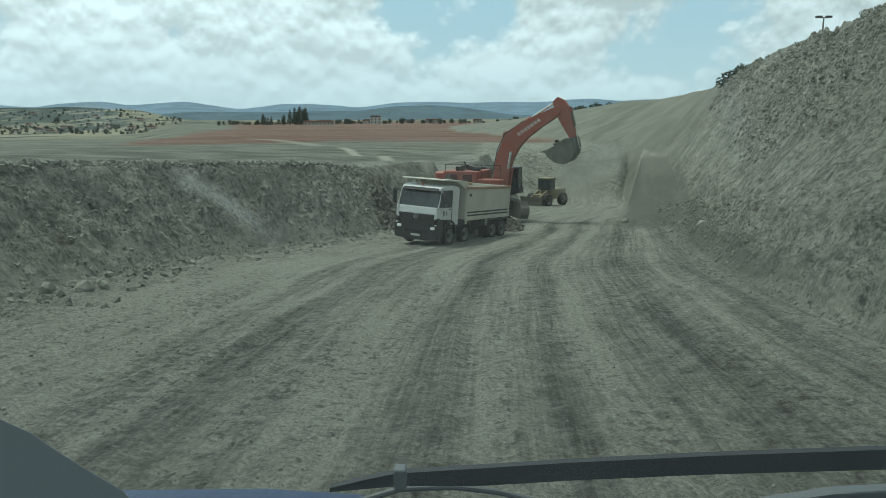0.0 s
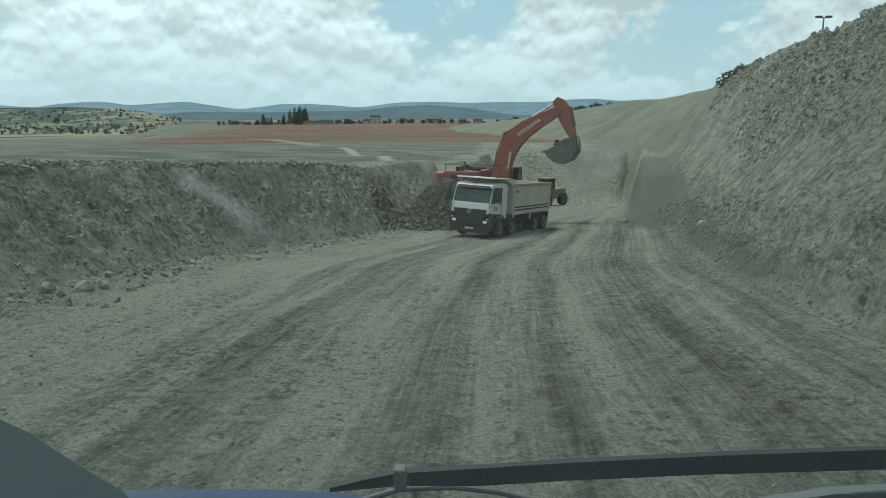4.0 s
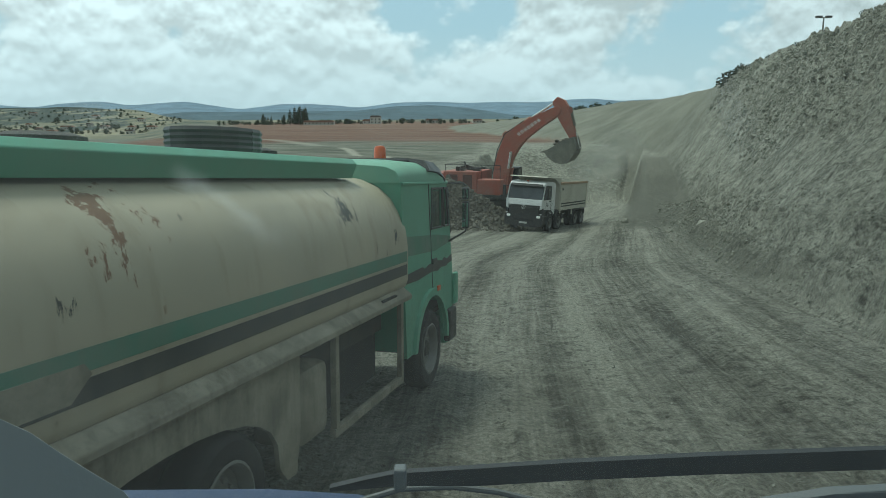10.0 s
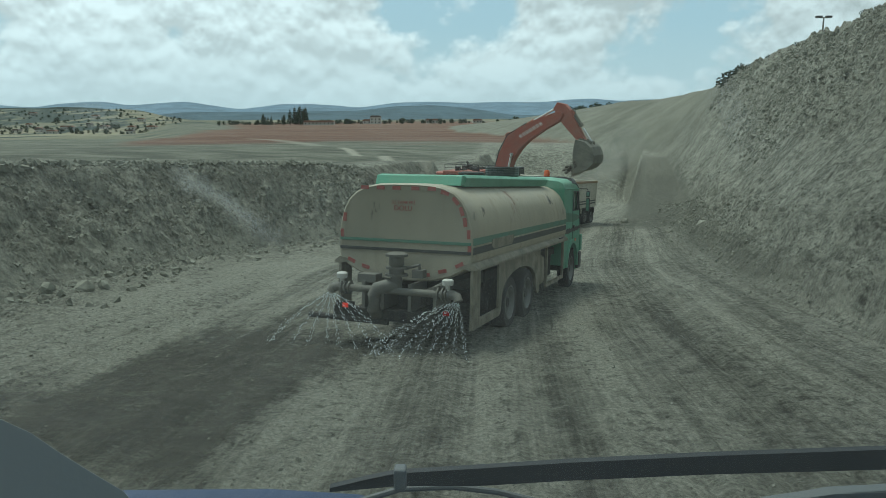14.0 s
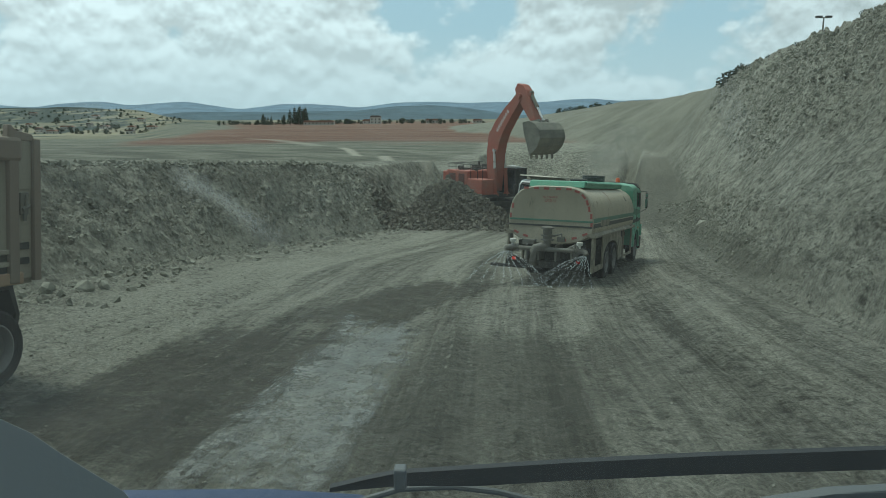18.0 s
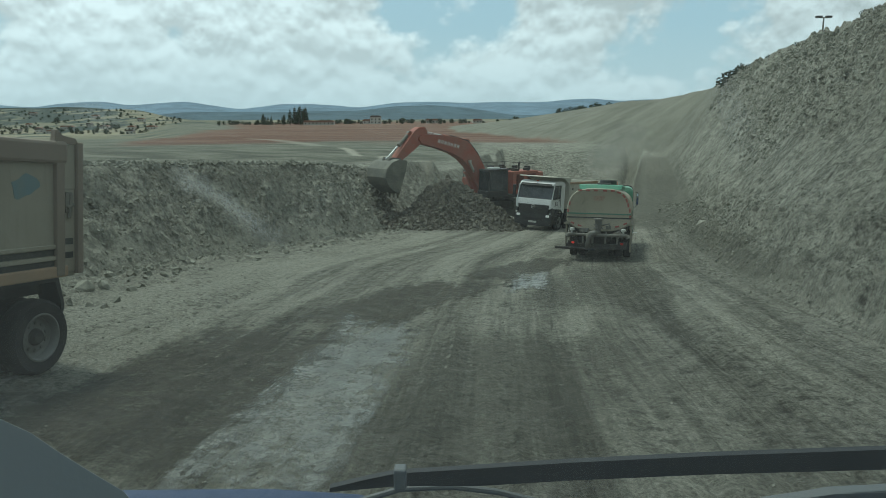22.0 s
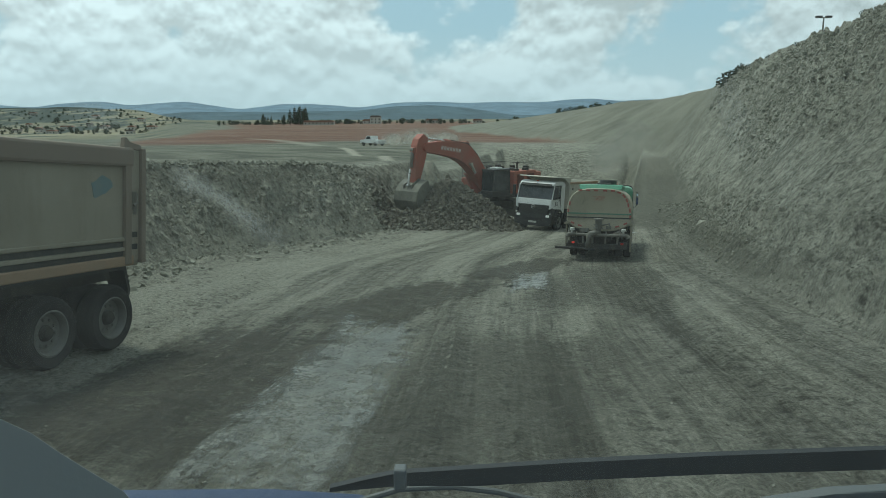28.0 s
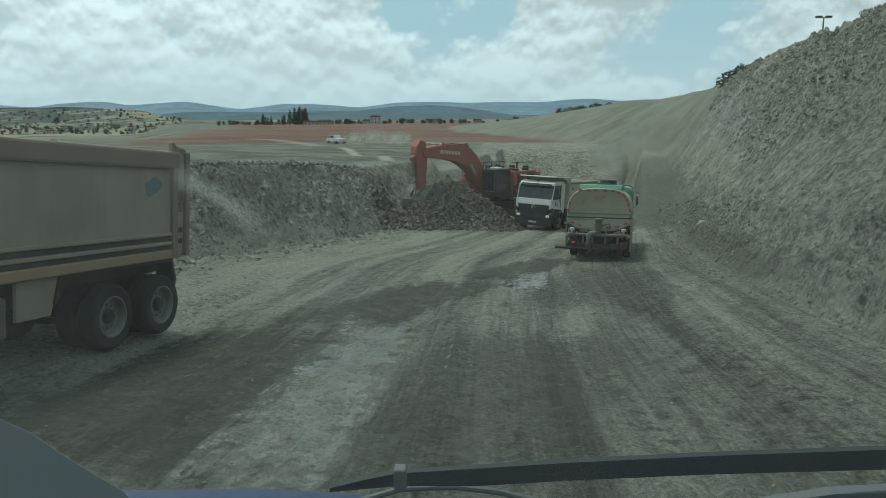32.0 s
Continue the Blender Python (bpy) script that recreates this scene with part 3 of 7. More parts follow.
# ---------------------------------------------------------------- paints
def tank_paint():
    m = Mat("tank_cream", 0.55)
    P = m.coord()
    base = m.mix(m.ramp(m.noise(0.9, 6, 0.6), 0.35, 0.7), (0.44, 0.39, 0.285), (0.36, 0.325, 0.24))
    streak = m.ramp(m.noise(1.0, 6, 0.6, P, (5.0, 5.0, 0.5)), 0.52, 0.78)
    c = m.mix(m.math("MULTIPLY", streak, 0.35), base, (0.20, 0.165, 0.115))
    spots = m.ramp(m.noise(1.0, 4, 0.55, P, (5.0, 5.0, 4.0)), 0.70, 0.74)
    c = m.mix(m.math("MULTIPLY", spots, 0.5), c, (0.06, 0.065, 0.055))
    rag = m.noise(5.0, 6, 0.75, P, (1, 1, 0.45))
    for (x, y, z), rad, col in (((1.05, 3.0, 2.5), 0.62, (0.17, 0.095, 0.05)), ((1.2, 7.45, 2.12), 0.2, (0.035, 0.04, 0.035)), ((1.22, 7.0, 1.98), 0.17, (0.035, 0.04, 0.035)), ((1.23, 6.7, 2.08), 0.13, (0.04, 0.04, 0.035)), ((1.22, 6.8, 1.9), 0.14, (0.04, 0.04, 0.035)), ((1.25, 0.17, 2.30), 0.26, (0.03, 0.035, 0.03)),
                                ((1.1, 6.1, 2.55), 0.42, (0.06, 0.06, 0.05)), ((1.25, 2.44, 2.15), 0.16, (0.05, 0.05, 0.045)), ((1.2, 0.75, 2.43), 0.22, (0.09, 0.08, 0.06)), ((-0.5, 0.0, 2.4), 0.4, (0.16, 0.14, 0.1))):
        d = m.node("ShaderNodeVectorMath")
        d.operation = "DISTANCE"
        m.l.new(P, d.inputs[0])
        d.inputs[1].default_value = (x, y, z)
        near = m.ramp(d.outputs["Value"], 0.0, rad, 0.22, 0.0)
        f = m.ramp(m.math("ADD", rag, near), 0.66, 0.70)
        inside = m.ramp(d.outputs["Value"], rad * 0.8, rad, 1.0, 0.0)
        c = m.mix(m.math("MULTIPLY", f, inside), c, col)
    # road dust thrown up over the rear end
    sep = m.node("ShaderNodeSeparateXYZ")
    m.l.new(P, sep.inputs[0])
    film = m.math("MULTIPLY", m.ramp(sep.outputs[1], 0.02, 0.5, 0.45, 0.0), m.ramp(m.noise(2.2, 5, 0.6), 0.25, 0.6, 0.6, 1.0))
    c = m.mix(film, c, (0.235, 0.226, 0.175))
    m.color(c)
    m.rough(m.ramp(streak, 0, 1, 0.5, 0.8))
    m.bump(m.noise(3.0, 3, 0.5), 0.12, 0.02)
    return m.m


M_TANK = tank_paint()
M_GREEN = painted("green_paint", (0.105, 0.335, 0.22), (0.25, 0.29, 0.22), 0.42, 0.38, 1.3)
M_GREEN_ROOF = painted("faded_green_paint", (0.15, 0.36, 0.25), (0.32, 0.36, 0.28), 0.4, 0.5, 1.5)
M_TEAL = painted("green_stripe", (0.07, 0.2, 0.135), (0.25, 0.24, 0.19), 0.6, 0.5, 3.0)
M_BLACKBAND = painted("black_stripe", (0.02, 0.024, 0.024), (0.2, 0.19, 0.15), 0.5, 0.5, 3.0)
M_SKIRT = painted("cream_skirt", (0.29, 0.265, 0.20), (0.10, 0.09, 0.068), 0.95, 0.6, 2.5)
M_FRAME = painted("chassis_black", (0.018, 0.018, 0.018), (0.13, 0.12, 0.095), 0.6, 0.7, 3.0)
# near-black for the painted shade of lockers, slots and cab insides, and for trim
M_DARK = painted("shade_and_dark_trim", (0.012, 0.013, 0.014), (0.08, 0.075, 0.06), 0.4, 0.8, 2.0)
M_RUBBER = painted("tyre_rubber", (0.012, 0.013, 0.014), (0.11, 0.10, 0.085), 0.3, 0.85, 3.0)
M_RIM = painted("dusty_steel_rim", (0.19, 0.19, 0.18), (0.17, 0.16, 0.13), 0.6, 0.45, 3.0, 0.2)
M_BUCKET = painted("dusty_bucket_steel", (0.12, 0.12, 0.10), (0.25, 0.243, 0.195), 0.9, 0.75, 1.4)
M_PIPE = painted("grey_pipe", (0.13, 0.128, 0.112), (0.19, 0.178, 0.143), 0.8, 0.55, 5.0)
M_WHITEPART = painted("white_plastic", (0.6, 0.6, 0.56), (0.3, 0.27, 0.21), 0.5, 0.5, 6.0)
M_REDTAPE = painted("red_reflective_tape", (0.34, 0.06, 0.05), (0.26, 0.21, 0.17), 0.8, 0.4, 6.0)
M_LETTER = painted("red_lettering", (0.34, 0.075, 0.06), (0.24, 0.2, 0.16), 0.5, 0.6, 8.0)
M_BLACK = painted("black_plastic", (0.013, 0.014, 0.016), (0.12, 0.115, 0.1), 0.35, 0.4, 4.0)
M_BEACON = painted("orange_beacon", (0.6, 0.1, 0.015), (0.5, 0.2, 0.1), 0.2, 0.25, 6.0)
M_WHITE = painted("white_cab_paint", (0.70, 0.71, 0.70), (0.36, 0.33, 0.26), 0.3, 0.35, 1.2)
M_BODYCREAM = painted("cream_tipper_paint", (0.55, 0.53, 0.45), (0.3, 0.27, 0.2), 0.5, 0.55, 1.0)
M_BROWNBODY = painted("dusty_beige_paint", (0.34, 0.312, 0.245), (0.20, 0.178, 0.137), 0.6, 0.65, 0.8)
M_BROWNRAIL = painted("dusty_brown_paint", (0.215, 0.172, 0.132), (0.24, 0.215, 0.17), 0.7, 0.65, 1.2)
M_TANRAIL = painted("tan_rail", (0.36, 0.245, 0.155), (0.27, 0.235, 0.18), 0.6, 0.6, 1.5)
M_ORANGE = painted("orange_red_paint", (0.34, 0.085, 0.055), (0.27, 0.19, 0.15), 0.75, 0.5, 0.9)
M_LOUVRE = painted("dark_red_louvre", (0.11, 0.035, 0.028), (0.14, 0.1, 0.08), 0.4, 0.6, 2.0)
M_STEEL = painted("worn_steel", (0.17, 0.165, 0.14), (0.25, 0.23, 0.18), 0.8, 0.5, 1.2, 0.35)
M_CHROME = painted("chrome_rod", (0.62, 0.62, 0.6), (0.5, 0.48, 0.42), 0.2, 0.22, 3.0, 0.9)
M_GREYMARK = painted("white_marking", (0.62, 0.55, 0.5), (0.5, 0.3, 0.22), 0.4, 0.5, 3.0)
M_BLUEMARK = painted("faded_blue_mark", (0.13, 0.21, 0.235), (0.28, 0.27, 0.22), 0.8, 0.6, 3.0)
M_BLUE = painted("blue_bonnet_paint", (0.006, 0.025, 0.085), (0.025, 0.045, 0.08), 0.35, 0.35, 3.0)


def glass_material(name, tint=(0.02, 0.025, 0.028)):
    m = Mat(name, 0.06)
    m.color(m.mix(m.ramp(m.noise(1.5, 4), 0.4, 0.7), tint, tuple(v * 2.4 + 0.015 for v in tint)))
    m.rough(m.ramp(m.noise(2.5, 5), 0.3, 0.8, 0.04, 0.3))
    return m.m


def clear_glass():
    m = Mat("clear_window_glass", 0.03)
    t = m.node("ShaderNodeBsdfTransparent")
    t.inputs[0].default_value = (0.72, 0.80, 0.76, 1)
    g = m.node("ShaderNodeBsdfGlossy")
    g.inputs["Roughness"].default_value = 0.05
    mx = m.node("ShaderNodeMixShader")
    mx.inputs[0].default_value = 0.12
    m.l.new(t.outputs[0], mx.inputs[1])
    m.l.new(g.outputs[0], mx.inputs[2])
    m.l.new(mx.outputs[0], m.n["Material Output"].inputs[0])
    return m.m


M_GLASS = glass_material("dark_windscreen_glass")
M_CLEAR = clear_glass()
M_MIRROR = Mat("mirror_glass", 0.05, 1.0).color((0.55, 0.6, 0.6)).m
M_LAMP = Mat("headlamp_lens", 0.15).color((0.65, 0.66, 0.62)).m
M_TAIL = Mat("tail_lamp_lens", 0.25).color((0.35, 0.02, 0.02)).m
TAIL_GLOW = Mat("lit_tail_lamp", 0.3).color((0.7, 0.05, 0.03))
TAIL_GLOW.b.inputs["Emission Color"].default_value, TAIL_GLOW.b.inputs["Emission Strength"].default_value = (1, 0.06, 0.04, 1), 0.25
M_TAILLIT = TAIL_GLOW.m
HEAD_GLOW = Mat("lit_headlamp", 0.2).color((0.8, 0.8, 0.78))
HEAD_GLOW.b.inputs["Emission Color"].default_value, HEAD_GLOW.b.inputs["Emission Strength"].default_value = (1, 0.97, 0.9, 1), 0.12
M_HEADLIT = HEAD_GLOW.m
M_WATER = Mat("falling_water", 0.12).color((0.72, 0.76, 0.76)).m


# ---------------------------------------------------------------- wheels
WHEEL_MESHES = {}


def wheel(parent, x, y, r=0.53, width=0.30, twin=False):
    """A lorry wheel standing at (x, y): hub with tyre and rim as parts. Turns about its own x."""
    side = 1 if x > 0 else -1
    key = (r, width, side, twin)
    if key not in WHEEL_MESHES:
        w = width
        t = nb()
        prof = [(-w / 2 + 0.02, 0.62 * r), (-w / 2, 0.72 * r), (-w / 2, 0.9 * r), (-w / 2 + 0.03, 0.975 * r), (-w / 4, r), (w / 4, r), (w / 2 - 0.03, 0.975 * r), (w / 2, 0.9 * r), (w / 2, 0.72 * r), (w / 2 - 0.02, 0.62 * r)]
        lathe(t, prof, 72, "x", closed=True)
        for v in t.verts:
            q = math.hypot(v.co.y, v.co.z)
            if q > 0.95 * r:
                a = math.atan2(v.co.z, v.co.y)
                if int(round(a / (2 * math.pi) * 72)) % 2 == (0 if v.co.x > 0 else 1):
                    v.co.y, v.co.z = v.co.y * 0.968, v.co.z * 0.968
        if twin:
            lathe(t, [(u - side * (w + 0.05), q) for u, q in prof], 30, "x", closed=True)
        rim = nb()
        o = side * w / 2
        lathe(rim, [(o * 0.96, 0.64 * r), (o * 1.0, 0.60 * r), (o * 0.9, 0.575 * r), (o * 0.25, 0.54 * r), (o * 0.1, 0.44 * r), (o * 0.28, 0.3 * r), (o * 0.2, 0.2 * r)], 30, "x", caps=False)
        for k in range(10):
            a = 2 * math.pi * k / 10
            lathe(rim, [(o * 0.1, 0.028), (o * 0.36, 0.026), (o * 0.4, 0.012)], 7, "x", (0, 0.36 * r * math.cos(a), 0.36 * r * math.sin(a)))
        hub = nb()
        lathe(hub, [(o * 0.1, 0.24 * r), (o * 0.5, 0.21 * r), (o * 0.72, 0.16 * r), (o * 0.78, 0.06 * r)], 18, "x")
        WHEEL_MESHES[key] = (t, rim, hub)
        bs = []
        for nm, bm, mt in (("tyre", t, M_RUBBER), ("rim", rim, M_RIM), ("wheel", hub, M_FRAME)):
            me = bpy.data.meshes.new(nm)
            bmesh.ops.recalc_face_normals(bm, faces=bm.faces)
            bm.to_mesh(me)
            bm.free()
            me.materials.append(mt)
            me.polygons.foreach_set("use_smooth", np.ones(len(me.polygons), bool))
            me.set_sharp_from_angle(angle=radians(38))
            bs.append(me)
        WHEEL_MESHES[key] = bs
    tyre, rim, hub = WHEEL_MESHES[key]
    h = new("wheel", hub)
    h.parent, h.location = parent, (x, y, r)
    for nm, me in (("tyre", tyre), ("rim", rim)):
        o = new(nm, me)
        o.parent = h
    return h


# ---------------------------------------------------------------- water tanker
def tank_ring(y, k=1.0, zc=2.05):
    """The tank's section: upright flanks, broad round shoulders, dished belly."""
    pts = []
    top = [(1.25, 1.60), (1.25, 2.0), (1.225, 2.2), (1.165, 2.4), (1.07, 2.57), (0.93, 2.70), (0.73, 2.79), (0.47, 2.84), (0.2, 2.85)]
    low = [(0.3, 1.17), (0.6, 1.2), (0.9, 1.29), (1.1, 1.4), (1.22, 1.52)]
    right = low + top
    pts = right + [(-x, z) for x, z in right[::-1]]
    return [(x * k, y, zc + (z - zc) * k) for x, z in pts]


def build_tanker():
    T = tagged(new("water_tanker"), "green-cabbed water tanker lorry with a stained cream tank, spraying the road", "tanker truck")
    tank = nb()
    loft(tank, [tank_ring(0.03, 0.9), tank_ring(0.0, 0.965), tank_ring(0.02, 0.99), tank_ring(0.07)] + [tank_ring(y) for y in (2.5, 5.0, 7.6)] + [tank_ring(7.78, 0.99), tank_ring(7.84, 0.965), tank_ring(7.85, 0.9)])
    tk = part("tank", tank, M_TANK, T, "cream water tank with rust streaks and black scuffs", True)
    # painted bands round the flank and the rear
    for nm, z0, z1, mt in (("green_stripe", 1.835, 1.955, M_TEAL), ("black_stripe", 1.68, 1.80, M_BLACKBAND)):
        b = nb()
        for s in (-1, 1):
            box(b, s * 1.252 - 0.004, s * 1.252 + 0.004, 0.03, 7.7, z0, z1)
        box(b, -1.22, 1.22, -0.008, 0.004, z0, z0 + 0.05)
        part(nm, b, mt, tk)
    # white strip riveted over the stripes
    part("patch_plate", prism(nb(), [(1.05, 1.76), (1.2, 1.70), (2.4, 1.70), (2.55, 1.82), (2.5, 1.88), (1.1, 1.88)], 1.255, 1.264, "x"), M_SKIRT, tk)
    # walkway trough along the top
    tr = nb()
    prism(tr, [(-0.80, 2.80), (-0.86, 2.96), (-0.80, 3.02), (-0.74, 2.97), (-0.70, 2.84)], 0.75, 7.15, "y", 0.01)
    prism(tr, [(0.80, 2.80), (0.86, 2.96), (0.80, 3.02), (0.74, 2.97), (0.70, 2.84)], 0.75, 7.15, "y", 0.01)
    prism(tr, [(0.55, 2.82), (0.62, 2.99), (0.78, 3.01), (0.82, 2.84)], -0.82, 0.82, "x", 0.01)
    box(tr, -0.72, 0.72, 0.8, 7.1, 2.86, 2.90)
    part("walkway_trough", tr, M_GREEN, T, "green trough round the tank's top walkway")
    for y in (3.6, 6.3):
        hb = nb()
        lathe(hb, [(2.9, 0.27), (3.02, 0.27), (3.05, 0.30), (3.08, 0.30), (3.11, 0.2)], 20, "z", (0, y, 0))
        part("manhole", hb, M_FRAME, T)
    hose = nb()
    for k in range(4):
        ring = [(0.36 * math.cos(a) + 0.1, 5.55 + 0.5 * math.sin(a), 3.07 + 0.05 * k) for a in np.linspace(0, 2 * math.pi, 18)]
        tube(hose, ring, 0.035, 6)
    part("coiled_hose", hose, M_BLACK, T, "coil of black hose on the roof")
    # rear fittings: valve tree, cross pipe, elbows
    vt = nb()
    lathe(vt, [(1.02, 0.10), (1.30, 0.10), (1.30, 0.19), (1.335, 0.19), (1.335, 0.13), (1.42, 0.13), (1.42, 0.18), (1.46, 0.18), (1.45, 0.10), (1.49, 0.13), (1.62, 0.13), (1.63, 0.19), (1.67, 0.19), (1.70, 0.1)], 20, "z", (0.02, -0.33, 0))
    part("valve", vt, M_PIPE, T, "grey upright valve with a dusty white cap", True)
    cp = nb()
    tube(cp, [(-1.18, -0.40, 1.05), (1.02, -0.40, 1.05)], 0.062, 14)
    part("cross_pipe", cp, M_PIPE, T)
    el = nb()
    tube(el, [(0.02, -0.33, 1.12), (-0.12, -0.42, 1.13), (-0.28, -0.44, 1.08), (-0.34, -0.44, 0.95), (-0.35, -0.43, 0.72), (-0.35, -0.3, 0.60)], 0.115, 14)
    part("pipe_elbow", el, M_PIPE, T, smooth_faces=True)
    for s in (-1, 1):
        fl = nb()
        for u in (0.80, 0.88, 0.94):
            lathe(fl, [(s * u, 0.115), (s * (u + 0.025), 0.115)], 16, "x", (0, -0.40, 1.05))
        tube(fl, [(s * 0.9, -0.4, 1.05), (s * 1.05, -0.40, 1.06), (s * 1.14, -0.42, 1.03), (s * 1.17, -0.44, 0.96)], 0.08, 12)
        nozzle = part("nozzle", fl, M_PIPE, T, smooth_faces=True)
        ac = nb()
        lathe(ac, [(1.10, 0.04), (1.20, 0.04), (1.21, 0.09), (1.29, 0.095), (1.31, 0.07)], 16, "z", (s * 0.97, -0.40, 0))
        part("valve_actuator", ac, M_WHITEPART, nozzle, "white valve actuator")
    st = nb()
    for x in (-0.55, -0.2, 0.3, 0.75):
        box(st, x - 0.03, x + 0.03, -0.42, 0.3, 0.72, 1.18, 0.005)
    box(st, -0.7, -0.35, -0.36, -0.1, 1.15, 1.30, 0.01)
    box(st, 0.3, 0.5, -0.34, -0.16, 1.28, 1.42, 0.01)
    tube(st, [(0.15, -0.25, 1.42), (0.42, -0.3, 1.5), (0.44, -0.3, 1.35)], 0.03, 8)
    tube(st, [(0.5, -0.1, 1.0), (0.85, -0.2, 1.18)], 0.07, 10)
    part("pipe_bracket", st, M_PIPE, T)
    bp = nb()
    box(bp, -1.2, 1.1, -0.30, -0.12, 0.50, 0.70, 0.02)
    part("rear_bumper", bp, M_FRAME, T)
    br = nb()
    tube(br, [(-1.62, -0.38, 0.52), (-0.1, -0.38, 0.50)], 0.05, 8)
    part("spray_bar", br, M_FRAME, T)
    for s, mt in ((-1, M_TAILLIT), (1, M_TAIL)):
        part("tail_lamp", boxed(s * 0.95 - 0.18, s * 0.95 + 0.18, -0.34, -0.29, 0.66, 0.80, 0.01), M_FRAME, T)
        lens = boxed(s * 0.93 - 0.055, s * 0.93 + 0.055, -0.365, -0.34, 0.69, 0.77, 0.012)
        part("lamp_lens", lens, mt, T, "lit red tail lamp" if s < 0 else "dusty red tail lamp")
    # red tape tabs round the rear edge
    tabs = [(x, 2.765, 0) for x in (-0.75, -0.45, -0.15, 0.2, 0.5)] + [(0.74, 2.70, -0.25), (0.93, 2.57, -0.8), (1.04, 2.40, -1.2), (1.10, 2.22, -1.4), (1.17, 2.02, -1.55), (1.19, 1.78, -1.57), (-1.19, 1.95, 1.57), (-1.14, 2.24, 1.5)]
    tabs += [(1.02, 1.50, 0.45), (0.72, 1.38, 0.22), (0.42, 1.30, 0.1), (-0.72, 1.38, -0.22), (-1.0, 1.48, -0.4)]
    tabm = None
    for x, z, a in tabs:
        if tabm is None:
            tb = part("reflector", boxed(-0.075, 0.075, -0.004, 0.004, -0.032, 0.032), M_REDTAPE, T, "red reflective tape")
            tabm = tb.data
        else:
            tb = new("reflector", tabm)
            tb.parent = T
        tb.matrix_basis = Matrix.Translation((x, -0.0045 if abs(x) < 1.05 else 0.004, z)) @ Matrix.Rotation(-a, 4, "Y")
    lettering("SU TANKERİ", 0.078, M_LETTER, T, pose(-0.02, -0.003, 2.52, 90, 0, 0), "red painted lettering")
    lettering("DOLU", 0.125, M_LETTER, T, pose(-0.02, -0.003, 2.42, 90, 0, 0), "red painted lettering")
    # running board and skirts
    for s in (1, -1):
        rb = nb()
        prism(rb, [(s * 1.05, 1.50), (s * 1.24, 1.54), (s * 1.34, 1.46), (s * 1.345, 1.41), (s * 1.2, 1.42), (s * 1.05, 1.44)], 0.0, 7.62, "y", 0.008)
        part("running_board", rb, M_SKIRT, T, "battered cream running board")
        if s == 1:
            # the slot's shaded opening, painted as a near-black slab
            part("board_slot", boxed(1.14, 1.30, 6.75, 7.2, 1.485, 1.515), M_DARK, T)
        sk = nb()
        # corner post, bay frame, wheel arch panel
        box(sk, s * 1.24 - 0.03, s * 1.24 + 0.03, 0.02, 0.42, 0.40, 1.42, 0.01)
        box(sk, s * 1.24 - 0.03, s * 1.24 + 0.03, 0.42, 1.62, 0.40, 0.55, 0.01)
        arch = [(1.55, 1.42), (1.55, 0.42), (1.68, 0.42)]
        for a in np.linspace(math.pi, 0, 15):
            arch.append((3.12 + 1.38 * math.cos(a), 0.55 + 0.62 * math.sin(a) ** 0.7))
        arch += [(4.62, 0.42), (4.78, 0.42), (4.86, 0.80), (4.86, 1.42)]
        prism(sk, [(y, z) for y, z in arch], s * 1.245 - 0.02, s * 1.245 + 0.02, "x")
        part("skirt_panel", sk, M_SKIRT, T, "chipped cream side skirt")
        tf = nb()
        for y in (5.62, 7.5):
            box(tf, s * 1.22 - 0.03, s * 1.22 + 0.03, y, y + 0.08, 0.45, 1.42, 0.006)
        box(tf, s * 1.22 - 0.03, s * 1.22 + 0.03, 5.6, 7.58, 0.42, 0.50, 0.006)
        part("locker_frame", tf, M_SKIRT, T)
        # solid block whose near-black stands in for the open locker's shade
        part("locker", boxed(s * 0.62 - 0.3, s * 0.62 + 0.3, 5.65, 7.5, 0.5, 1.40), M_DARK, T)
        ft = nb()
        box(ft, s * 0.98 - 0.24, s * 0.98 + 0.24, 4.95, 5.55, 0.52, 1.20, 0.09)
        fuel = part("fuel_tank", ft, M_SKIRT, T, "stained cream fuel tank", True)
        part("fuel_cap", lathe(nb(), [(1.2, 0.05), (1.27, 0.05), (1.28, 0.02)], 12, "z", (s * 1.05, 5.1, 0)), M_BLACK, fuel)
    hs = nb()
    for k in range(5):
        tube(hs, [(1.1, 0.75 + 0.05 * k, 0.62), (1.16, 0.70 + 0.05 * k, 0.8), (1.08, 0.85 + 0.05 * k, 0.98)], 0.025, 7)
    tube(hs, [(1.15, 0.95, 1.38), (1.16, 0.97, 1.1), (1.12, 1.0, 0.98)], 0.02, 6)
    part("bay_hose", hs, M_RUBBER, T)
    # chassis
    ch = nb()
    for s in (-1, 1):
        box(ch, s * 0.42 - 0.05, s * 0.42 + 0.05, -0.1, 9.6, 0.78, 1.05)
    for y in (0.3, 2.43, 3.81, 5.8, 8.86):
        box(ch, -0.5, 0.5, y - 0.1, y + 0.1, 0.6, 0.95)
    for y in (2.43, 3.81, 8.86):
        tube(ch, [(-1.0, y, 0.53), (1.0, y, 0.53)], 0.09, 8)
    box(ch, -1.0, 1.0, 0.3, 7.5, 1.05, 1.22)
    part("chassis", ch, M_FRAME, T)
    for x, y, tw in ((1.10, 2.43, True), (-1.10, 2.43, True), (1.10, 3.81, True), (-1.10, 3.81, True), (1.06, 8.86, False), (-1.06, 8.86, False)):
        WHEELS["tanker"].append(wheel(T, x, y, 0.53, 0.30, tw))
    # cab
    cab = nb()
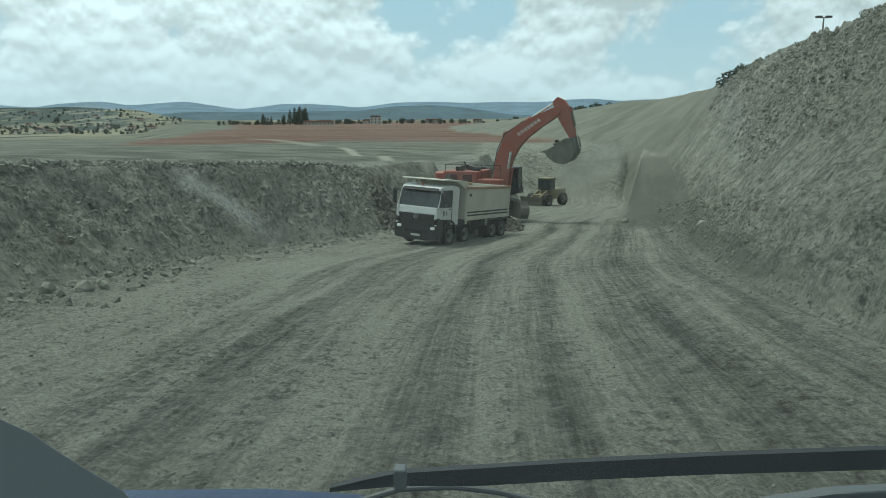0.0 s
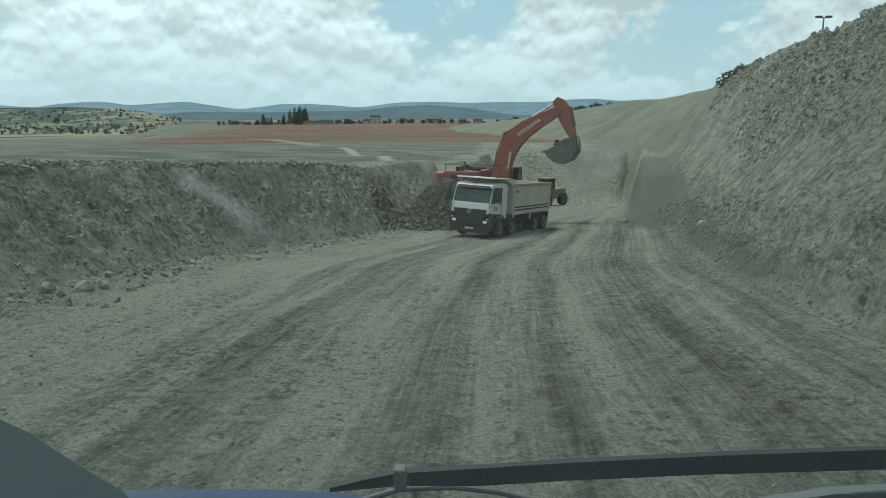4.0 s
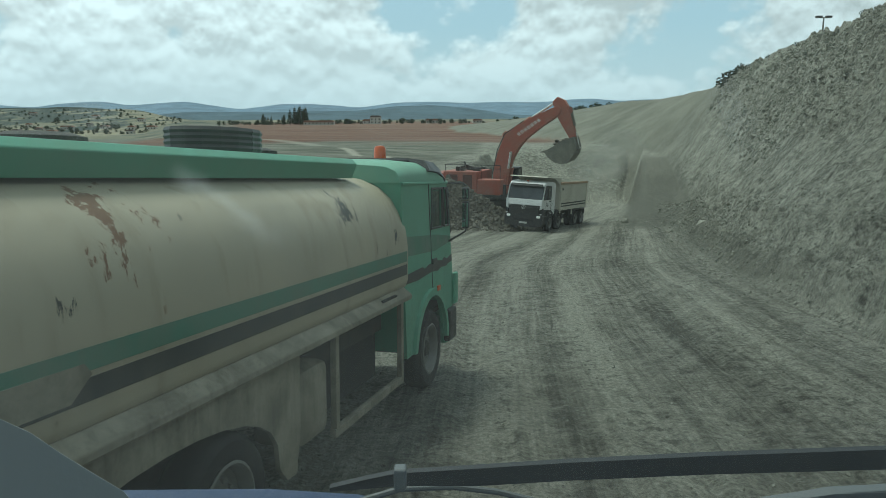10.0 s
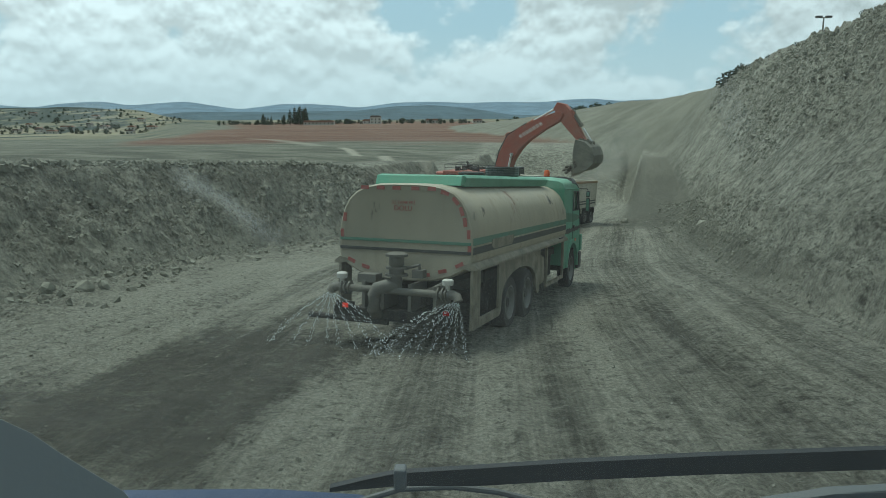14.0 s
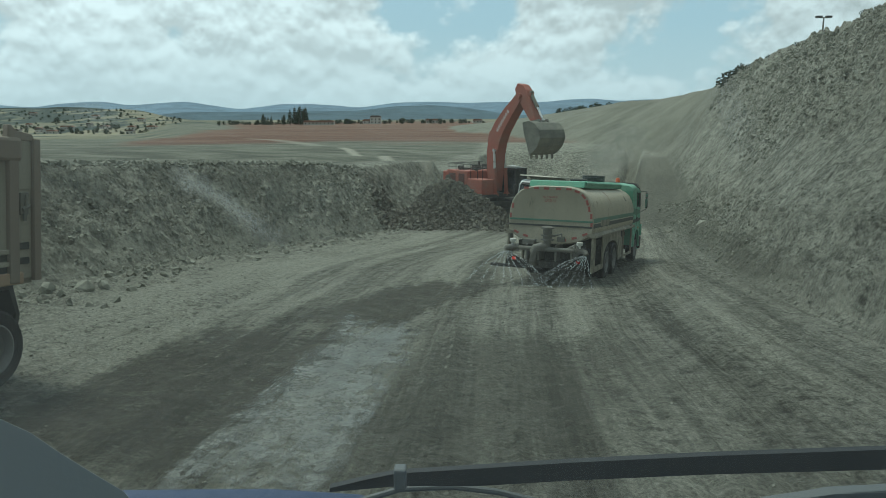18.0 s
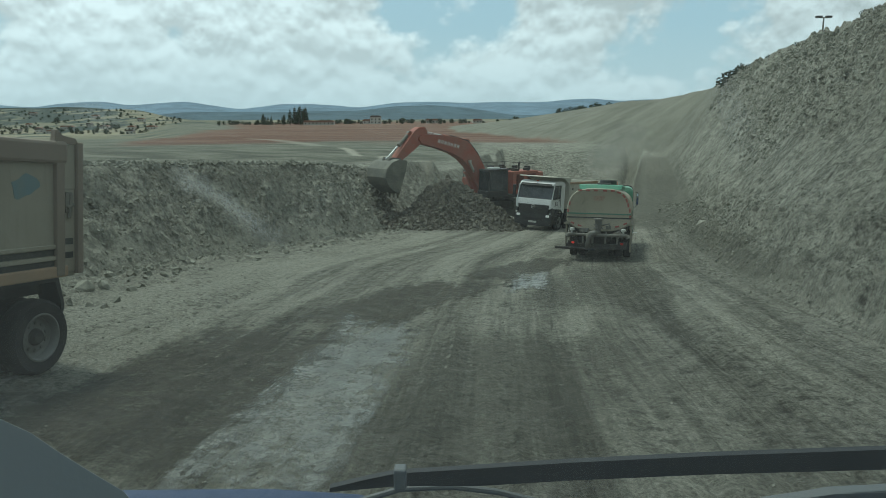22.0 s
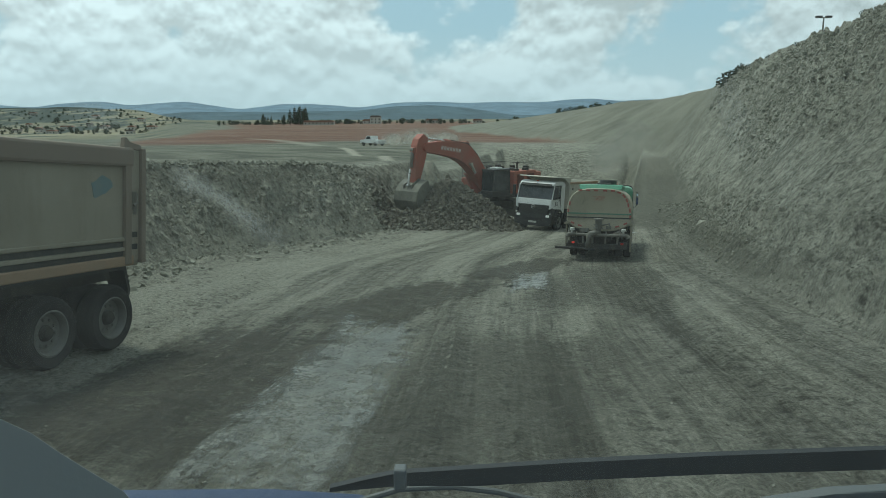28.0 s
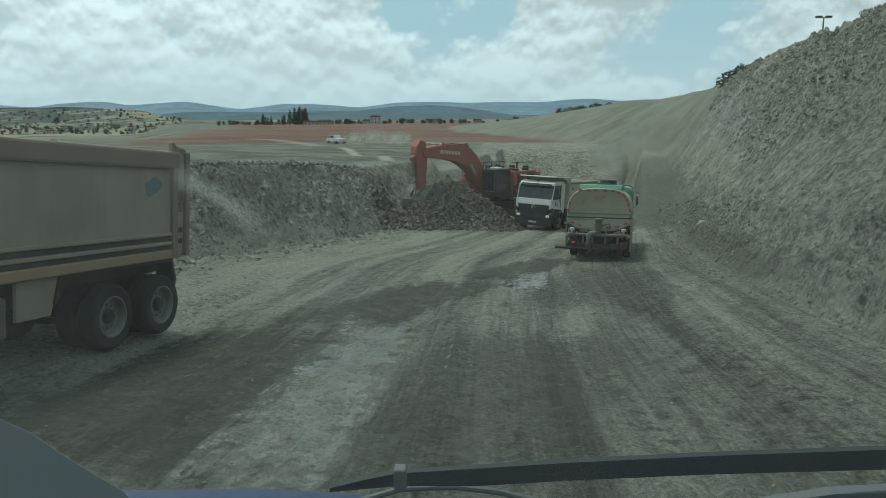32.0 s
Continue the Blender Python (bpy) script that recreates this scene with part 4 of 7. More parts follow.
    arc = [(8.86 + 0.74 * math.cos(a), 0.55 + 0.74 * math.sin(a)) for a in np.linspace(0.18, math.pi - 0.25, 14)]
    low = arc + [(8.1, 0.62), (7.86, 0.62)]
    # side walls with window openings are built as strips round the panes
    def wall(s):
        x0, x1 = s * 1.20, s * 1.16
        b = nb()
        prism(b, [(7.86, 0.62), (7.86, 2.64), (9.02, 2.64), (9.02, 1.30), (8.86, 1.30)] + [(8.86 + 0.74 * math.cos(a), 0.55 + 0.74 * math.sin(a)) for a in np.linspace(math.pi / 2, math.pi - 0.25, 8)] + [(8.1, 0.62)], x0, x1, "x")
        prism(b, [(8.86, 1.30), (9.02, 1.30), (9.02, 2.02), (10.068, 2.02), (10.16, 1.42), (10.18, 0.75), (9.66, 0.70)] + [(8.86 + 0.74 * math.cos(a), 0.55 + 0.74 * math.sin(a)) for a in np.linspace(0.18, math.pi / 2, 8)], x0, x1, "x")
        prism(b, [(9.02, 2.55), (9.02, 2.64), (9.90, 2.64), (9.93, 2.55)], x0, x1, "x")
        prism(b, [(9.02, 2.02), (9.02, 2.55), (9.11, 2.55), (9.11, 2.02)], x0, x1, "x")
        prism(b, [(9.67, 2.02), (9.65, 2.55), (9.71, 2.55), (9.735, 2.02)], x0, x1, "x")
        prism(b, [(9.99, 2.02), (9.87, 2.55), (9.93, 2.55), (10.085, 2.02)], x0, x1, "x")
        return b
    for s in (-1, 1):
        side = part("cab_side", wall(s), M_GREEN, T, "green cab side with faded stripes")
        for a, b, mt in (([(9.11, 2.035), (9.11, 2.54), (9.65, 2.54), (9.735, 2.035)], 0, M_CLEAR), ([(9.735, 2.035), (9.71, 2.54), (9.86, 2.54), (9.985, 2.035)], 0, M_CLEAR)):
            pn = part("window_pane", prism(nb(), a, s * 1.178, s * 1.184, "x"), mt, side)
            pn.visible_shadow = False
        rub = nb()
        for pts in ([(9.11, 2.02), (9.65, 2.02)], [(9.11, 2.55), (9.65, 2.55)], [(9.11, 2.02), (9.11, 2.55)], [(9.67, 2.02), (9.65, 2.55)], [(9.75, 2.02), (9.65, 2.55)], [(9.98, 2.02), (9.86, 2.55)], [(9.75, 2.02), (9.98, 2.02)], [(9.71, 2.55), (9.86, 2.55)]):
            tube(rub, [(s * 1.203, *pts[0]), (s * 1.203, *pts[1])], 0.016, 6)
        part("window_seal", rub, M_BLACK, side)
        gap = nb()
        for pts in ([(9.0, 1.32), (8.97, 2.62)], [(9.0, 1.32), (9.3, 1.27)], [(8.97, 2.62), (9.9, 2.62)], [(9.9, 2.62), (10.1, 1.9)]):
            tube(gap, [(s * 1.2, *pts[0]), (s * 1.2, *pts[1])], 0.009, 5)
        part("door_gap", gap, M_BLACK, side)
        part("door_handle", boxed(s * 1.215 - 0.014, s * 1.215 + 0.014, 9.03, 9.23, 1.60, 1.66, 0.01), M_BLACK, side)
        part("black_stripe", prism(nb(), [(7.87, 1.50), (7.87, 1.59), (8.6, 1.61), (8.7, 1.58), (8.9, 1.615), (9.2, 1.60), (9.3, 1.625), (9.6, 1.60), (9.7, 1.63), (9.85, 1.60), (10.11, 1.635), (10.12, 1.55), (9.9, 1.54), (9.8, 1.515), (9.5, 1.53), (9.3, 1.50), (9.0, 1.52), (8.4, 1.49)], s * 1.202, s * 1.207, "x"), M_BLACKBAND, side)
        part("grey_stripe", prism(nb(), [(7.87, 1.78), (7.87, 2.0), (9.4, 1.92), (10.09, 1.86), (10.1, 1.80), (9.2, 1.74)], s * 1.2015, s * 1.204, "x"), M_STRIPE, side)
        fl = nb()
        ringo = [(8.86 + 0.80 * math.cos(a), 0.55 + 0.80 * math.sin(a)) for a in np.linspace(0.0, math.pi - 0.1, 16)]
        ringi = [(8.86 + 0.71 * math.cos(a), 0.55 + 0.71 * math.sin(a)) for a in np.linspace(math.pi - 0.1, 0.0, 16)]
        prism(fl, ringo + ringi, s * 1.17, s * 1.25, "x", 0.01)
        part("wheel_arch", fl, M_GREEN, T)
        part("marker_lamp", boxed(s * 1.255 - 0.012, s * 1.255 + 0.012, 9.02, 9.14, 1.29, 1.36, 0.008), M_BEACON, T, "orange side marker lamp")
        # mirrors
        part("mirror_arm", tube(nb(), [(s * 1.18, 9.86, 2.62), (s * 1.40, 10.06, 2.62), (s * 1.43, 10.10, 2.58)], 0.014, 6), M_BLACK, T)
        mr = nb()
        tube(mr, [(s * 1.20, 9.98, 1.80), (s * 1.42, 10.12, 1.92), (s * 1.43, 10.12, 1.96)], 0.014, 6)
        mirror = part("mirror_arm", mr, M_BLACK, T)
        for z0, z1 in ((1.96, 2.36), (2.38, 2.56)):
            hd = nb()
            box(hd, s * 1.43 - 0.055, s * 1.43 + 0.055, 10.07, 10.15, z0, z1, 0.03)
            head = part("mirror", hd, M_BLACK, mirror)
            part("mirror_glass", boxed(s * 1.43 - 0.042, s * 1.43 + 0.042, 10.062, 10.068, z0 + 0.03, z1 - 0.03), M_MIRROR, mirror)
    back = nb()
    box(back, -1.18, 1.18, 7.86, 7.92, 0.7, 2.64)
    part("cab_back", back, M_GREEN, T)
    fr = nb()
    prism(fr, [(10.02, 1.93), (10.085, 1.93), (10.16, 1.42), (10.18, 0.75), (10.05, 0.75)], -1.19, 1.19, "x", 0.02)
    prism(fr, [(9.85, 2.60), (9.93, 2.66), (9.96, 2.5), (9.9, 2.5)], -1.19, 1.19, "x")
    front = part("cab_front", fr, M_GREEN, T)
    ws = part("windscreen", prism(nb(), [(10.04, 1.93), (10.055, 1.93), (9.93, 2.52), (9.915, 2.52)], -1.12, 1.12, "x"), M_CLEAR, front)
    ws.visible_shadow = False
    part("grille", boxed(-0.8, 0.8, 10.165, 10.20, 0.95, 1.45, 0.01), M_BLACK, front)
    part("bumper", boxed(-1.22, 1.22, 9.66, 10.10, 0.42, 0.78, 0.05), M_GREEN, T)
    for s in (-1, 1):
        part("corner_deflector", boxed(s * 1.225 - 0.03, s * 1.225 + 0.03, 9.98, 10.16, 0.95, 1.42, 0.025), M_GREEN, T)
        part("corner_step", boxed(s * 1.2 - 0.06, s * 1.2 + 0.06, 9.66, 10.06, 0.45, 0.92, 0.03), M_BLACK, T)
        part("headlamp", boxed(s * 0.92 - 0.16, s * 0.92 + 0.16, 10.09, 10.12, 0.52, 0.70, 0.02), M_LAMP, T)
    cf = nb()
    box(cf, -1.15, 1.15, 7.95, 9.95, 0.95, 1.02)
    box(cf, -1.0, -0.35, 8.5, 9.1, 1.02, 1.55, 0.05)
    box(cf, 0.35, 1.0, 8.5, 9.1, 1.02, 1.55, 0.05)
    box(cf, -1.12, 1.12, 9.65, 10.0, 1.4, 1.78, 0.05)
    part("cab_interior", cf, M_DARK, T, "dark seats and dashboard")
    sw = nb()
    tube(sw, [(-0.62 + 0.21 * math.cos(a), 9.5 + 0.08 * math.sin(a), 1.88 + 0.19 * math.sin(a)) for a in np.linspace(0, 2 * math.pi, 20)], 0.016, 6)
    part("steering_wheel", sw, M_BLACK, T)
    rf = nb()
    secs = []
    for y, h, w in ((7.84, 0.22, 1.19), (8.3, 0.29, 1.19), (9.0, 0.30, 1.19), (9.5, 0.27, 1.19), (9.8, 0.19, 1.18), (9.93, 0.07, 1.17)):
        secs.append([(-w, y, 2.63), (-w, y, 2.63 + h * 0.30), (-w * 0.96, y, 2.63 + h * 0.62), (-w * 0.85, y, 2.63 + h * 0.86), (-w * 0.5, y, 2.63 + h), (0, y, 2.63 + h * 1.02), (w * 0.5, y, 2.63 + h), (w * 0.85, y, 2.63 + h * 0.86), (w * 0.96, y, 2.63 + h * 0.62), (w, y, 2.63 + h * 0.30), (w, y, 2.63)])
    loft(rf, secs)
    part("roof", rf, M_GREEN_ROOF, T, "sun-faded green cab roof", True)
    part("gutter", boxed(-1.22, 1.22, 7.88, 9.92, 2.605, 2.64, 0.01), M_GREEN, T)
    vz = nb()
    secs = []
    for y, z in ((9.05, 2.95), (9.5, 2.93), (9.8, 2.85), (9.98, 2.72), (10.03, 2.60)):
        secs.append([(-1.2, y, z - 0.16), (-1.12, y, z - 0.03), (-0.9, y, z), (0.9, y, z), (1.12, y, z - 0.03), (1.2, y, z - 0.16), (1.15, y - 0.02, z - 0.18), (0.9, y - 0.02, z - 0.03), (-0.9, y - 0.02, z - 0.03), (-1.15, y - 0.02, z - 0.18)])
    loft(vz, secs)
    part("roof_visor", vz, M_BLACK, T, "black wrap-round roof visor", True)
    bc = nb()
    lathe(bc, [(2.93, 0.10), (3.05, 0.10), (3.05, 0.085), (3.22, 0.08), (3.25, 0.06), (3.26, 0.02)], 18, "z", (0.33, 9.32, 0))
    part("beacon", bc, M_BEACON, T, "orange warning beacon", True)
    # the cab's upper half stands a little taller and further back
    upper = {"cab_side", "cab_front", "cab_back", "roof", "gutter", "roof_visor", "mirror_arm", "steering_wheel", "cab_interior"}
    for ob in T.children:
        if ob.name.split(".")[0] in upper:
            for o in (ob, *ob.children):
                for v in o.data.vertices:
                    z = v.co.z
                    v.co.y -= 0.12 * min(max((v.co.y - 9.2) / 0.6, 0), 1) * (1 - min(max((z - 1.2) / 0.8, 0), 1)) + 0.22 * min(max((z - 1.2) / 0.8, 0), 1)
                    v.co.z += 0.12 * min(max((z - 1.3) / 0.6, 0), 1)
    # water: droplets thrown in fans from both nozzles
    rng = random.Random(4)
    jets = []
    for s in (-1, 1):
        for k in range(8):
            b = nb()
            ph = s * (-1.32 + (1.55 if s > 0 else 2.3) * k / 7) + rng.uniform(-0.05, 0.05)
            v = 4.2 + 0.8 * rng.random()
            vx, vy, vz0 = v * math.sin(ph), -0.9 - 0.5 * rng.random(), -v * math.cos(ph) * 0.75 - 0.1
            n = 150
            for i in range(n):
                tt = 0.01 + 0.42 * (i + rng.random()) / n
                sp = 0.006 + 0.10 * tt
                p = (s * 1.17 + vx * tt + rng.gauss(0, sp), -0.44 + vy * tt + rng.gauss(0, sp), 0.96 + vz0 * tt - 4.9 * tt * tt + rng.gauss(0, sp))
                if p[2] < 0.01:
                    continue
                r = rng.uniform(0.003, 0.008) * (0.9 + 1.1 * tt)
                g = bmesh.ops.create_icosphere(b, subdivisions=1, radius=r) if r > 0.007 else bmesh.ops.create_cone(b, segments=4, radius1=r, radius2=r * 0.5, depth=r * 2, cap_ends=True)
                d = Vector((vx, vy, vz0 - 9.8 * tt)).normalized().to_track_quat("Z", "Y").to_matrix().to_4x4()
                bmesh.ops.transform(b, matrix=Matrix.Translation(p) @ d @ Matrix.Diagonal((1, 1, 2.0, 1)), verts=g["verts"])
            jets.append((s, tagged(part("water_jet", b, M_WATER, T, "jet of falling water drops"), kind="stuff")))
    return T, jets


WHEELS = {"tanker": [], "dump": [], "brown": []}
M_STRIPE = painted("faded_grey_stripe", (0.125, 0.19, 0.14), (0.09, 0.25, 0.165), 0.9, 0.55, 3.0)
tanker, JETS = build_tanker()


# ---------------------------------------------------------------- white tipper lorry
def build_dump():
    T = tagged(new("tipper_truck"), "white four-axle tipper lorry with a cream steel body", "dump truck")
    ch = nb()
    for s in (-1, 1):
        box(ch, s * 0.42 - 0.05, s * 0.42 + 0.05, -8.2, -0.4, 0.80, 1.10)
    for y in (-1.36, -3.05, -6.42, -7.78):
        tube(ch, [(-1.0, y, 0.53), (1.0, y, 0.53)], 0.09, 8)
    box(ch, -0.95, 0.95, -8.1, -2.9, 1.08, 1.24)
    part("chassis", ch, M_FRAME, T)
    for y, tw in ((-1.36, False), (-3.05, False), (-6.42, True), (-7.78, True)):
        for s in (-1, 1):
            WHEELS["dump"].append(wheel(T, s * 1.08, y, 0.53, 0.31, tw))
    # cab
    for s in (-1, 1):
        b = nb()
        # side wall round the door window
        prism(b, [(-2.25, 1.05), (-2.25, 2.86), (-1.5, 2.9), (-1.5, 1.1)], s * 1.13, s * 1.17, "x")
        prism(b, [(-1.5, 1.32), (-1.5, 1.98), (-0.14, 1.98), (-0.08, 1.55), (-0.3, 1.40), (-0.8, 1.36)], s * 1.13, s * 1.17, "x")
        prism(b, [(-1.5, 2.78), (-1.5, 2.9), (-0.6, 2.92), (-0.48, 2.80)], s * 1.13, s * 1.17, "x")
        prism(b, [(-0.5, 2.8), (-0.42, 2.8), (-0.12, 1.97), (-0.22, 1.97)], s * 1.13, s * 1.17, "x")
        side = part("cab_side", b, M_WHITE, T, "white cab side with a door window")
        part("window_pane", prism(nb(), [(-1.5, 1.98), (-1.5, 2.78), (-0.5, 2.78), (-0.22, 1.98)], s * 1.14, s * 1.146, "x"), M_GLASS, side)
        rub = nb()
        for a, c in (((-1.5, 1.98), (-1.5, 2.8)), ((-1.5, 1.98), (-0.2, 1.98)), ((-0.2, 1.98), (-0.5, 2.8)), ((-1.5, 2.8), (-0.5, 2.8)), ((-1.52, 1.98), (-1.55, 1.15))):
            tube(rub, [(s * 1.172, *a), (s * 1.172, *c)], 0.02, 5)
        part("window_seal", rub, M_BLACK, side)
        part("door_handle", boxed(s * 1.18 - 0.015, s * 1.18 + 0.015, -1.42, -1.22, 1.84, 1.9, 0.01), M_BLACK, side)
        st = nb()
        prism(st, [(-0.1, 0.45), (-0.1, 1.5), (-0.3, 1.38), (-0.62, 1.34), (-0.66, 0.45)], s * 1.06, s * 1.2, "x", 0.03)
        for z in (0.6, 0.95):
            box(st, s * 1.19 - 0.03, s * 1.19 + 0.03, -0.62, -0.2, z, z + 0.06, 0.01)
        part("entry_steps", st, M_BLACK, T)
        prof = [(-1.36 + 0.74 * math.cos(a), 0.58 + 0.74 * math.sin(a)) for a in np.linspace(0.5, math.pi - 0.1, 12)] + [(-1.36 + 0.64 * math.cos(a), 0.58 + 0.64 * math.sin(a)) for a in np.linspace(math.pi - 0.1, 0.5, 12)]
        part("wheel_arch", prism(nb(), prof, s * 0.9, s * 1.22, "x", 0.01), M_BLACK, T)
        prof2 = [(y - 1.69, z) for y, z in prof]
        part("wheel_arch", prism(nb(), prof2, s * 0.9, s * 1.22, "x", 0.01), M_BLACK, T)
        part("mirror_arm", tube(nb(), [(s * 1.16, -0.35, 2.7), (s * 1.36, -0.12, 2.72)], 0.02, 6), M_BLACK, T)
        mr = nb()
        tube(mr, [(s * 1.16, -0.25, 2.05), (s * 1.36, -0.12, 2.05)], 0.02, 6)
        arm = part("mirror_arm", mr, M_BLACK, T)
        part("mirror", boxed(s * 1.38 - 0.10, s * 1.38 + 0.10, -0.22, -0.08, 2.02, 2.74, 0.05), M_BLACK, arm)
        lamp = part("headlamp", boxed(s * 0.96 - 0.12, s * 0.96 + 0.12, -0.10, 0.03, 0.87, 1.02, 0.05), M_HEADLIT, T, "bright headlamp in a dark bumper", True)
        part("indicator", boxed(s * 1.1 - 0.05, s * 1.1 + 0.05, -0.1, 0.02, 1.08, 1.14, 0.02), M_LAMP, lamp)
        part("air_vane", prism(nb(), [(s * 1.0, 1.36), (s * 1.17, 1.45), (s * 1.17, 1.98), (s * 1.06, 1.98)], -0.16, -0.02, "y", 0.02), M_WHITE, T)
    lettering("K6", 0.42, M_BLACK, T, Matrix.Translation((-1.174, -0.85, 1.66)) @ pose(0, 0, 0, 90, 0, -90), "black hand-painted fleet mark")
    fr = nb()
    prism(fr, [(-0.20, 1.97), (-0.08, 1.97), (-0.02, 1.62), (-0.18, 1.6)], -1.1, 1.1, "x", 0.02)
    prism(fr, [(-0.5, 2.78), (-0.36, 2.78), (-0.42, 2.92), (-0.6, 2.96)], -1.1, 1.1, "x", 0.02)
    front = part("cab_front", fr, M_WHITE, T)
    part("windscreen", prism(nb(), [(-0.22, 1.97), (-0.17, 1.97), (-0.42, 2.80), (-0.47, 2.80)], -1.08, 1.08, "x"), M_GLASS, front)
    wp = nb()
    for a, c in ((-0.9, 0.05), (0.0, 0.9)):
        tube(wp, [(a, -0.13, 1.98), (c, -0.15, 2.06)], 0.012, 5)
    part("wiper", wp, M_BLACK, front)
    gr = nb()
    prism(gr, [(-0.92, 1.06), (-0.98, 1.52), (-0.7, 1.62), (0.7, 1.62), (0.98, 1.52), (0.92, 1.06)], -0.2, 0.0, "y", 0.02)
    grille = part("grille", gr, M_BLACK, T)
    for z in (1.16, 1.26, 1.36, 1.46):
        part("grille_slat", boxed(-0.82, 0.82, 0.0, 0.025, z, z + 0.045, 0.008), M_FRAME, grille)
    em = nb()
    lathe(em, [(0.01, 0.13), (0.035, 0.13), (0.035, 0.105), (0.01, 0.105)], 20, "y", (0, 0, 1.5), closed=True)
    for k in range(3):
        box(em, -0.012, 0.012, 0.012, 0.03, 0, 0.115, m=Matrix.Translation((0, 0, 1.5)) @ Matrix.Rotation(k * 2.094, 4, "Y"))
    part("emblem", em, M_CHROME, grille, "round chrome emblem")
    bm = nb()
    prism(bm, [(-1.22, 0.38), (-1.24, 1.0), (-1.1, 1.1), (1.1, 1.1), (1.24, 1.0), (1.22, 0.38), (0.6, 0.32), (-0.6, 0.32)], -0.34, -0.03, "y", 0.04)
    bp = part("bumper", bm, M_BLACK, T, "dark plastic bumper")
    part("plate", boxed(-0.26, 0.26, -0.03, -0.015, 0.5, 0.61), M_WHITEPART, bp)
    # near-black slab in place of the slot's shaded opening
    part("bumper_slot", boxed(-0.62, 0.62, -0.035, -0.02, 0.66, 0.8), M_DARK, bp)
    rf = nb()
    prism(rf, [(-2.25, 2.84), (-2.22, 2.98), (-1.6, 3.06), (-0.75, 3.04), (-0.48, 2.96), (-0.40, 2.86)], -1.14, 1.14, "x", 0.05)
    part("roof", rf, M_WHITE, T, "white rounded cab roof", True)
    part("roof_lamp", boxed(-0.06, 0.06, -0.55, -0.45, 3.02, 3.08, 0.02), M_BEACON, T)
    part("sun_visor", prism(nb(), [(-0.42, 2.82), (-0.20, 2.74), (-0.19, 2.78), (-0.40, 2.90)], -1.0, 1.0, "x"), M_DARK, front)
    part("cab_back", boxed(-1.13, 1.13, -2.28, -2.2, 1.05, 2.9), M_WHITE, T)
    part("cab_interior", boxed(-1.1, 1.1, -2.2, -0.6, 1.0, 1.75), M_DARK, T)
    # body
    for s in (-1, 1):
        b = nb()
        box(b, s * 1.25 - 0.03, s * 1.25 + 0.03, -8.38, -2.87, 1.28, 2.92, 0.008)
        side = part("body_side", b, M_BODYCREAM, T, "cream tipper side with dark stripes")
        rl = nb()
        box(rl, s * 1.27 - 0.06, s * 1.27 + 0.06, -8.42, -2.85, 2.86, 3.0, 0.02)
        part("top_rail", rl, M_TANRAIL, side, "orange-brown dusty top rail")
        for z0, z1 in ((1.44, 1.52), (1.60, 1.68)):
            part("dark_stripe", boxed(s * 1.283 - 0.004, s * 1.283 + 0.004, -8.2, -3.05, z0, z1), M_BLACKBAND, side)
        part("rub_rail", boxed(s * 1.29 - 0.02, s * 1.29 + 0.02, -8.3, -2.95, 1.53, 1.59, 0.008), M_BODYCREAM, side)
        part("bottom_rail", boxed(s * 1.26 - 0.05, s * 1.26 + 0.05, -8.4, -2.87, 1.22, 1.34, 0.015), M_BODYCREAM, side)
        for y in (-8.33, -2.95):
            part("corner_post", boxed(s * 1.28 - 0.035, s * 1.28 + 0.035, y - 0.06, y + 0.06, 1.05 if y > -4 else 1.22, 2.9, 0.01), M_BODYCREAM, side)
        part("mud_bracket", boxed(s * 1.22 - 0.03, s * 1.22 + 0.03, -5.55, -5.45, 0.85, 1.25, 0.005), M_BODYCREAM, T)
        part("small_mark", boxed(s * 1.285 - 0.003, s * 1.285 + 0.003, -3.45, -3.2, 2.48, 2.62), M_BLACKBAND, side)
        fd = nb()
        prism(fd, [(-8.5, 0.75), (-8.45, 1.15), (-5.75, 1.15), (-5.7, 0.75), (-5.78, 0.75), (-5.85, 1.08), (-8.38, 1.08), (-8.44, 0.75)], s * 0.95, s * 1.2, "x")
        part("mudguard", fd, M_BLACK, T)
    part("body_floor", boxed(-1.22, 1.22, -8.38, -2.9, 1.24, 1.34), M_BODYCREAM, T)
    hb = nb()
    box(hb, -1.25, 1.25, -2.93, -2.84, 1.28, 3.2, 0.01)
    part("headboard", hb, M_BODYCREAM, T)
    cp = nb()
    prism(cp, [(-2.95, 3.12), (-2.95, 3.28), (-0.55, 3.36), (-0.5, 3.30), (-2.8, 3.2)], -1.22, 1.22, "x", 0.01)
    for s in (-1, 1):
        prism(cp, [(-2.95, 2.6), (-2.95, 3.25), (-1.6, 3.3), (-2.0, 3.18), (-2.78, 2.9)], s * 1.19, s * 1.23, "x")
    part("cab_guard", cp, M_BODYCREAM, T, "cream guard plate over the cab")
    tg = part("tailgate", boxed(-1.27, 1.27, -8.47, -8.39, 1.3, 2.98, 0.012), M_BODYCREAM, T)
    for x in (-0.8, 0, 0.8):
        part("tailgate_rib", boxed(x - 0.05, x + 0.05, -8.53, -8.47, 1.35, 2.9, 0.01), M_TANRAIL, tg)
    return T


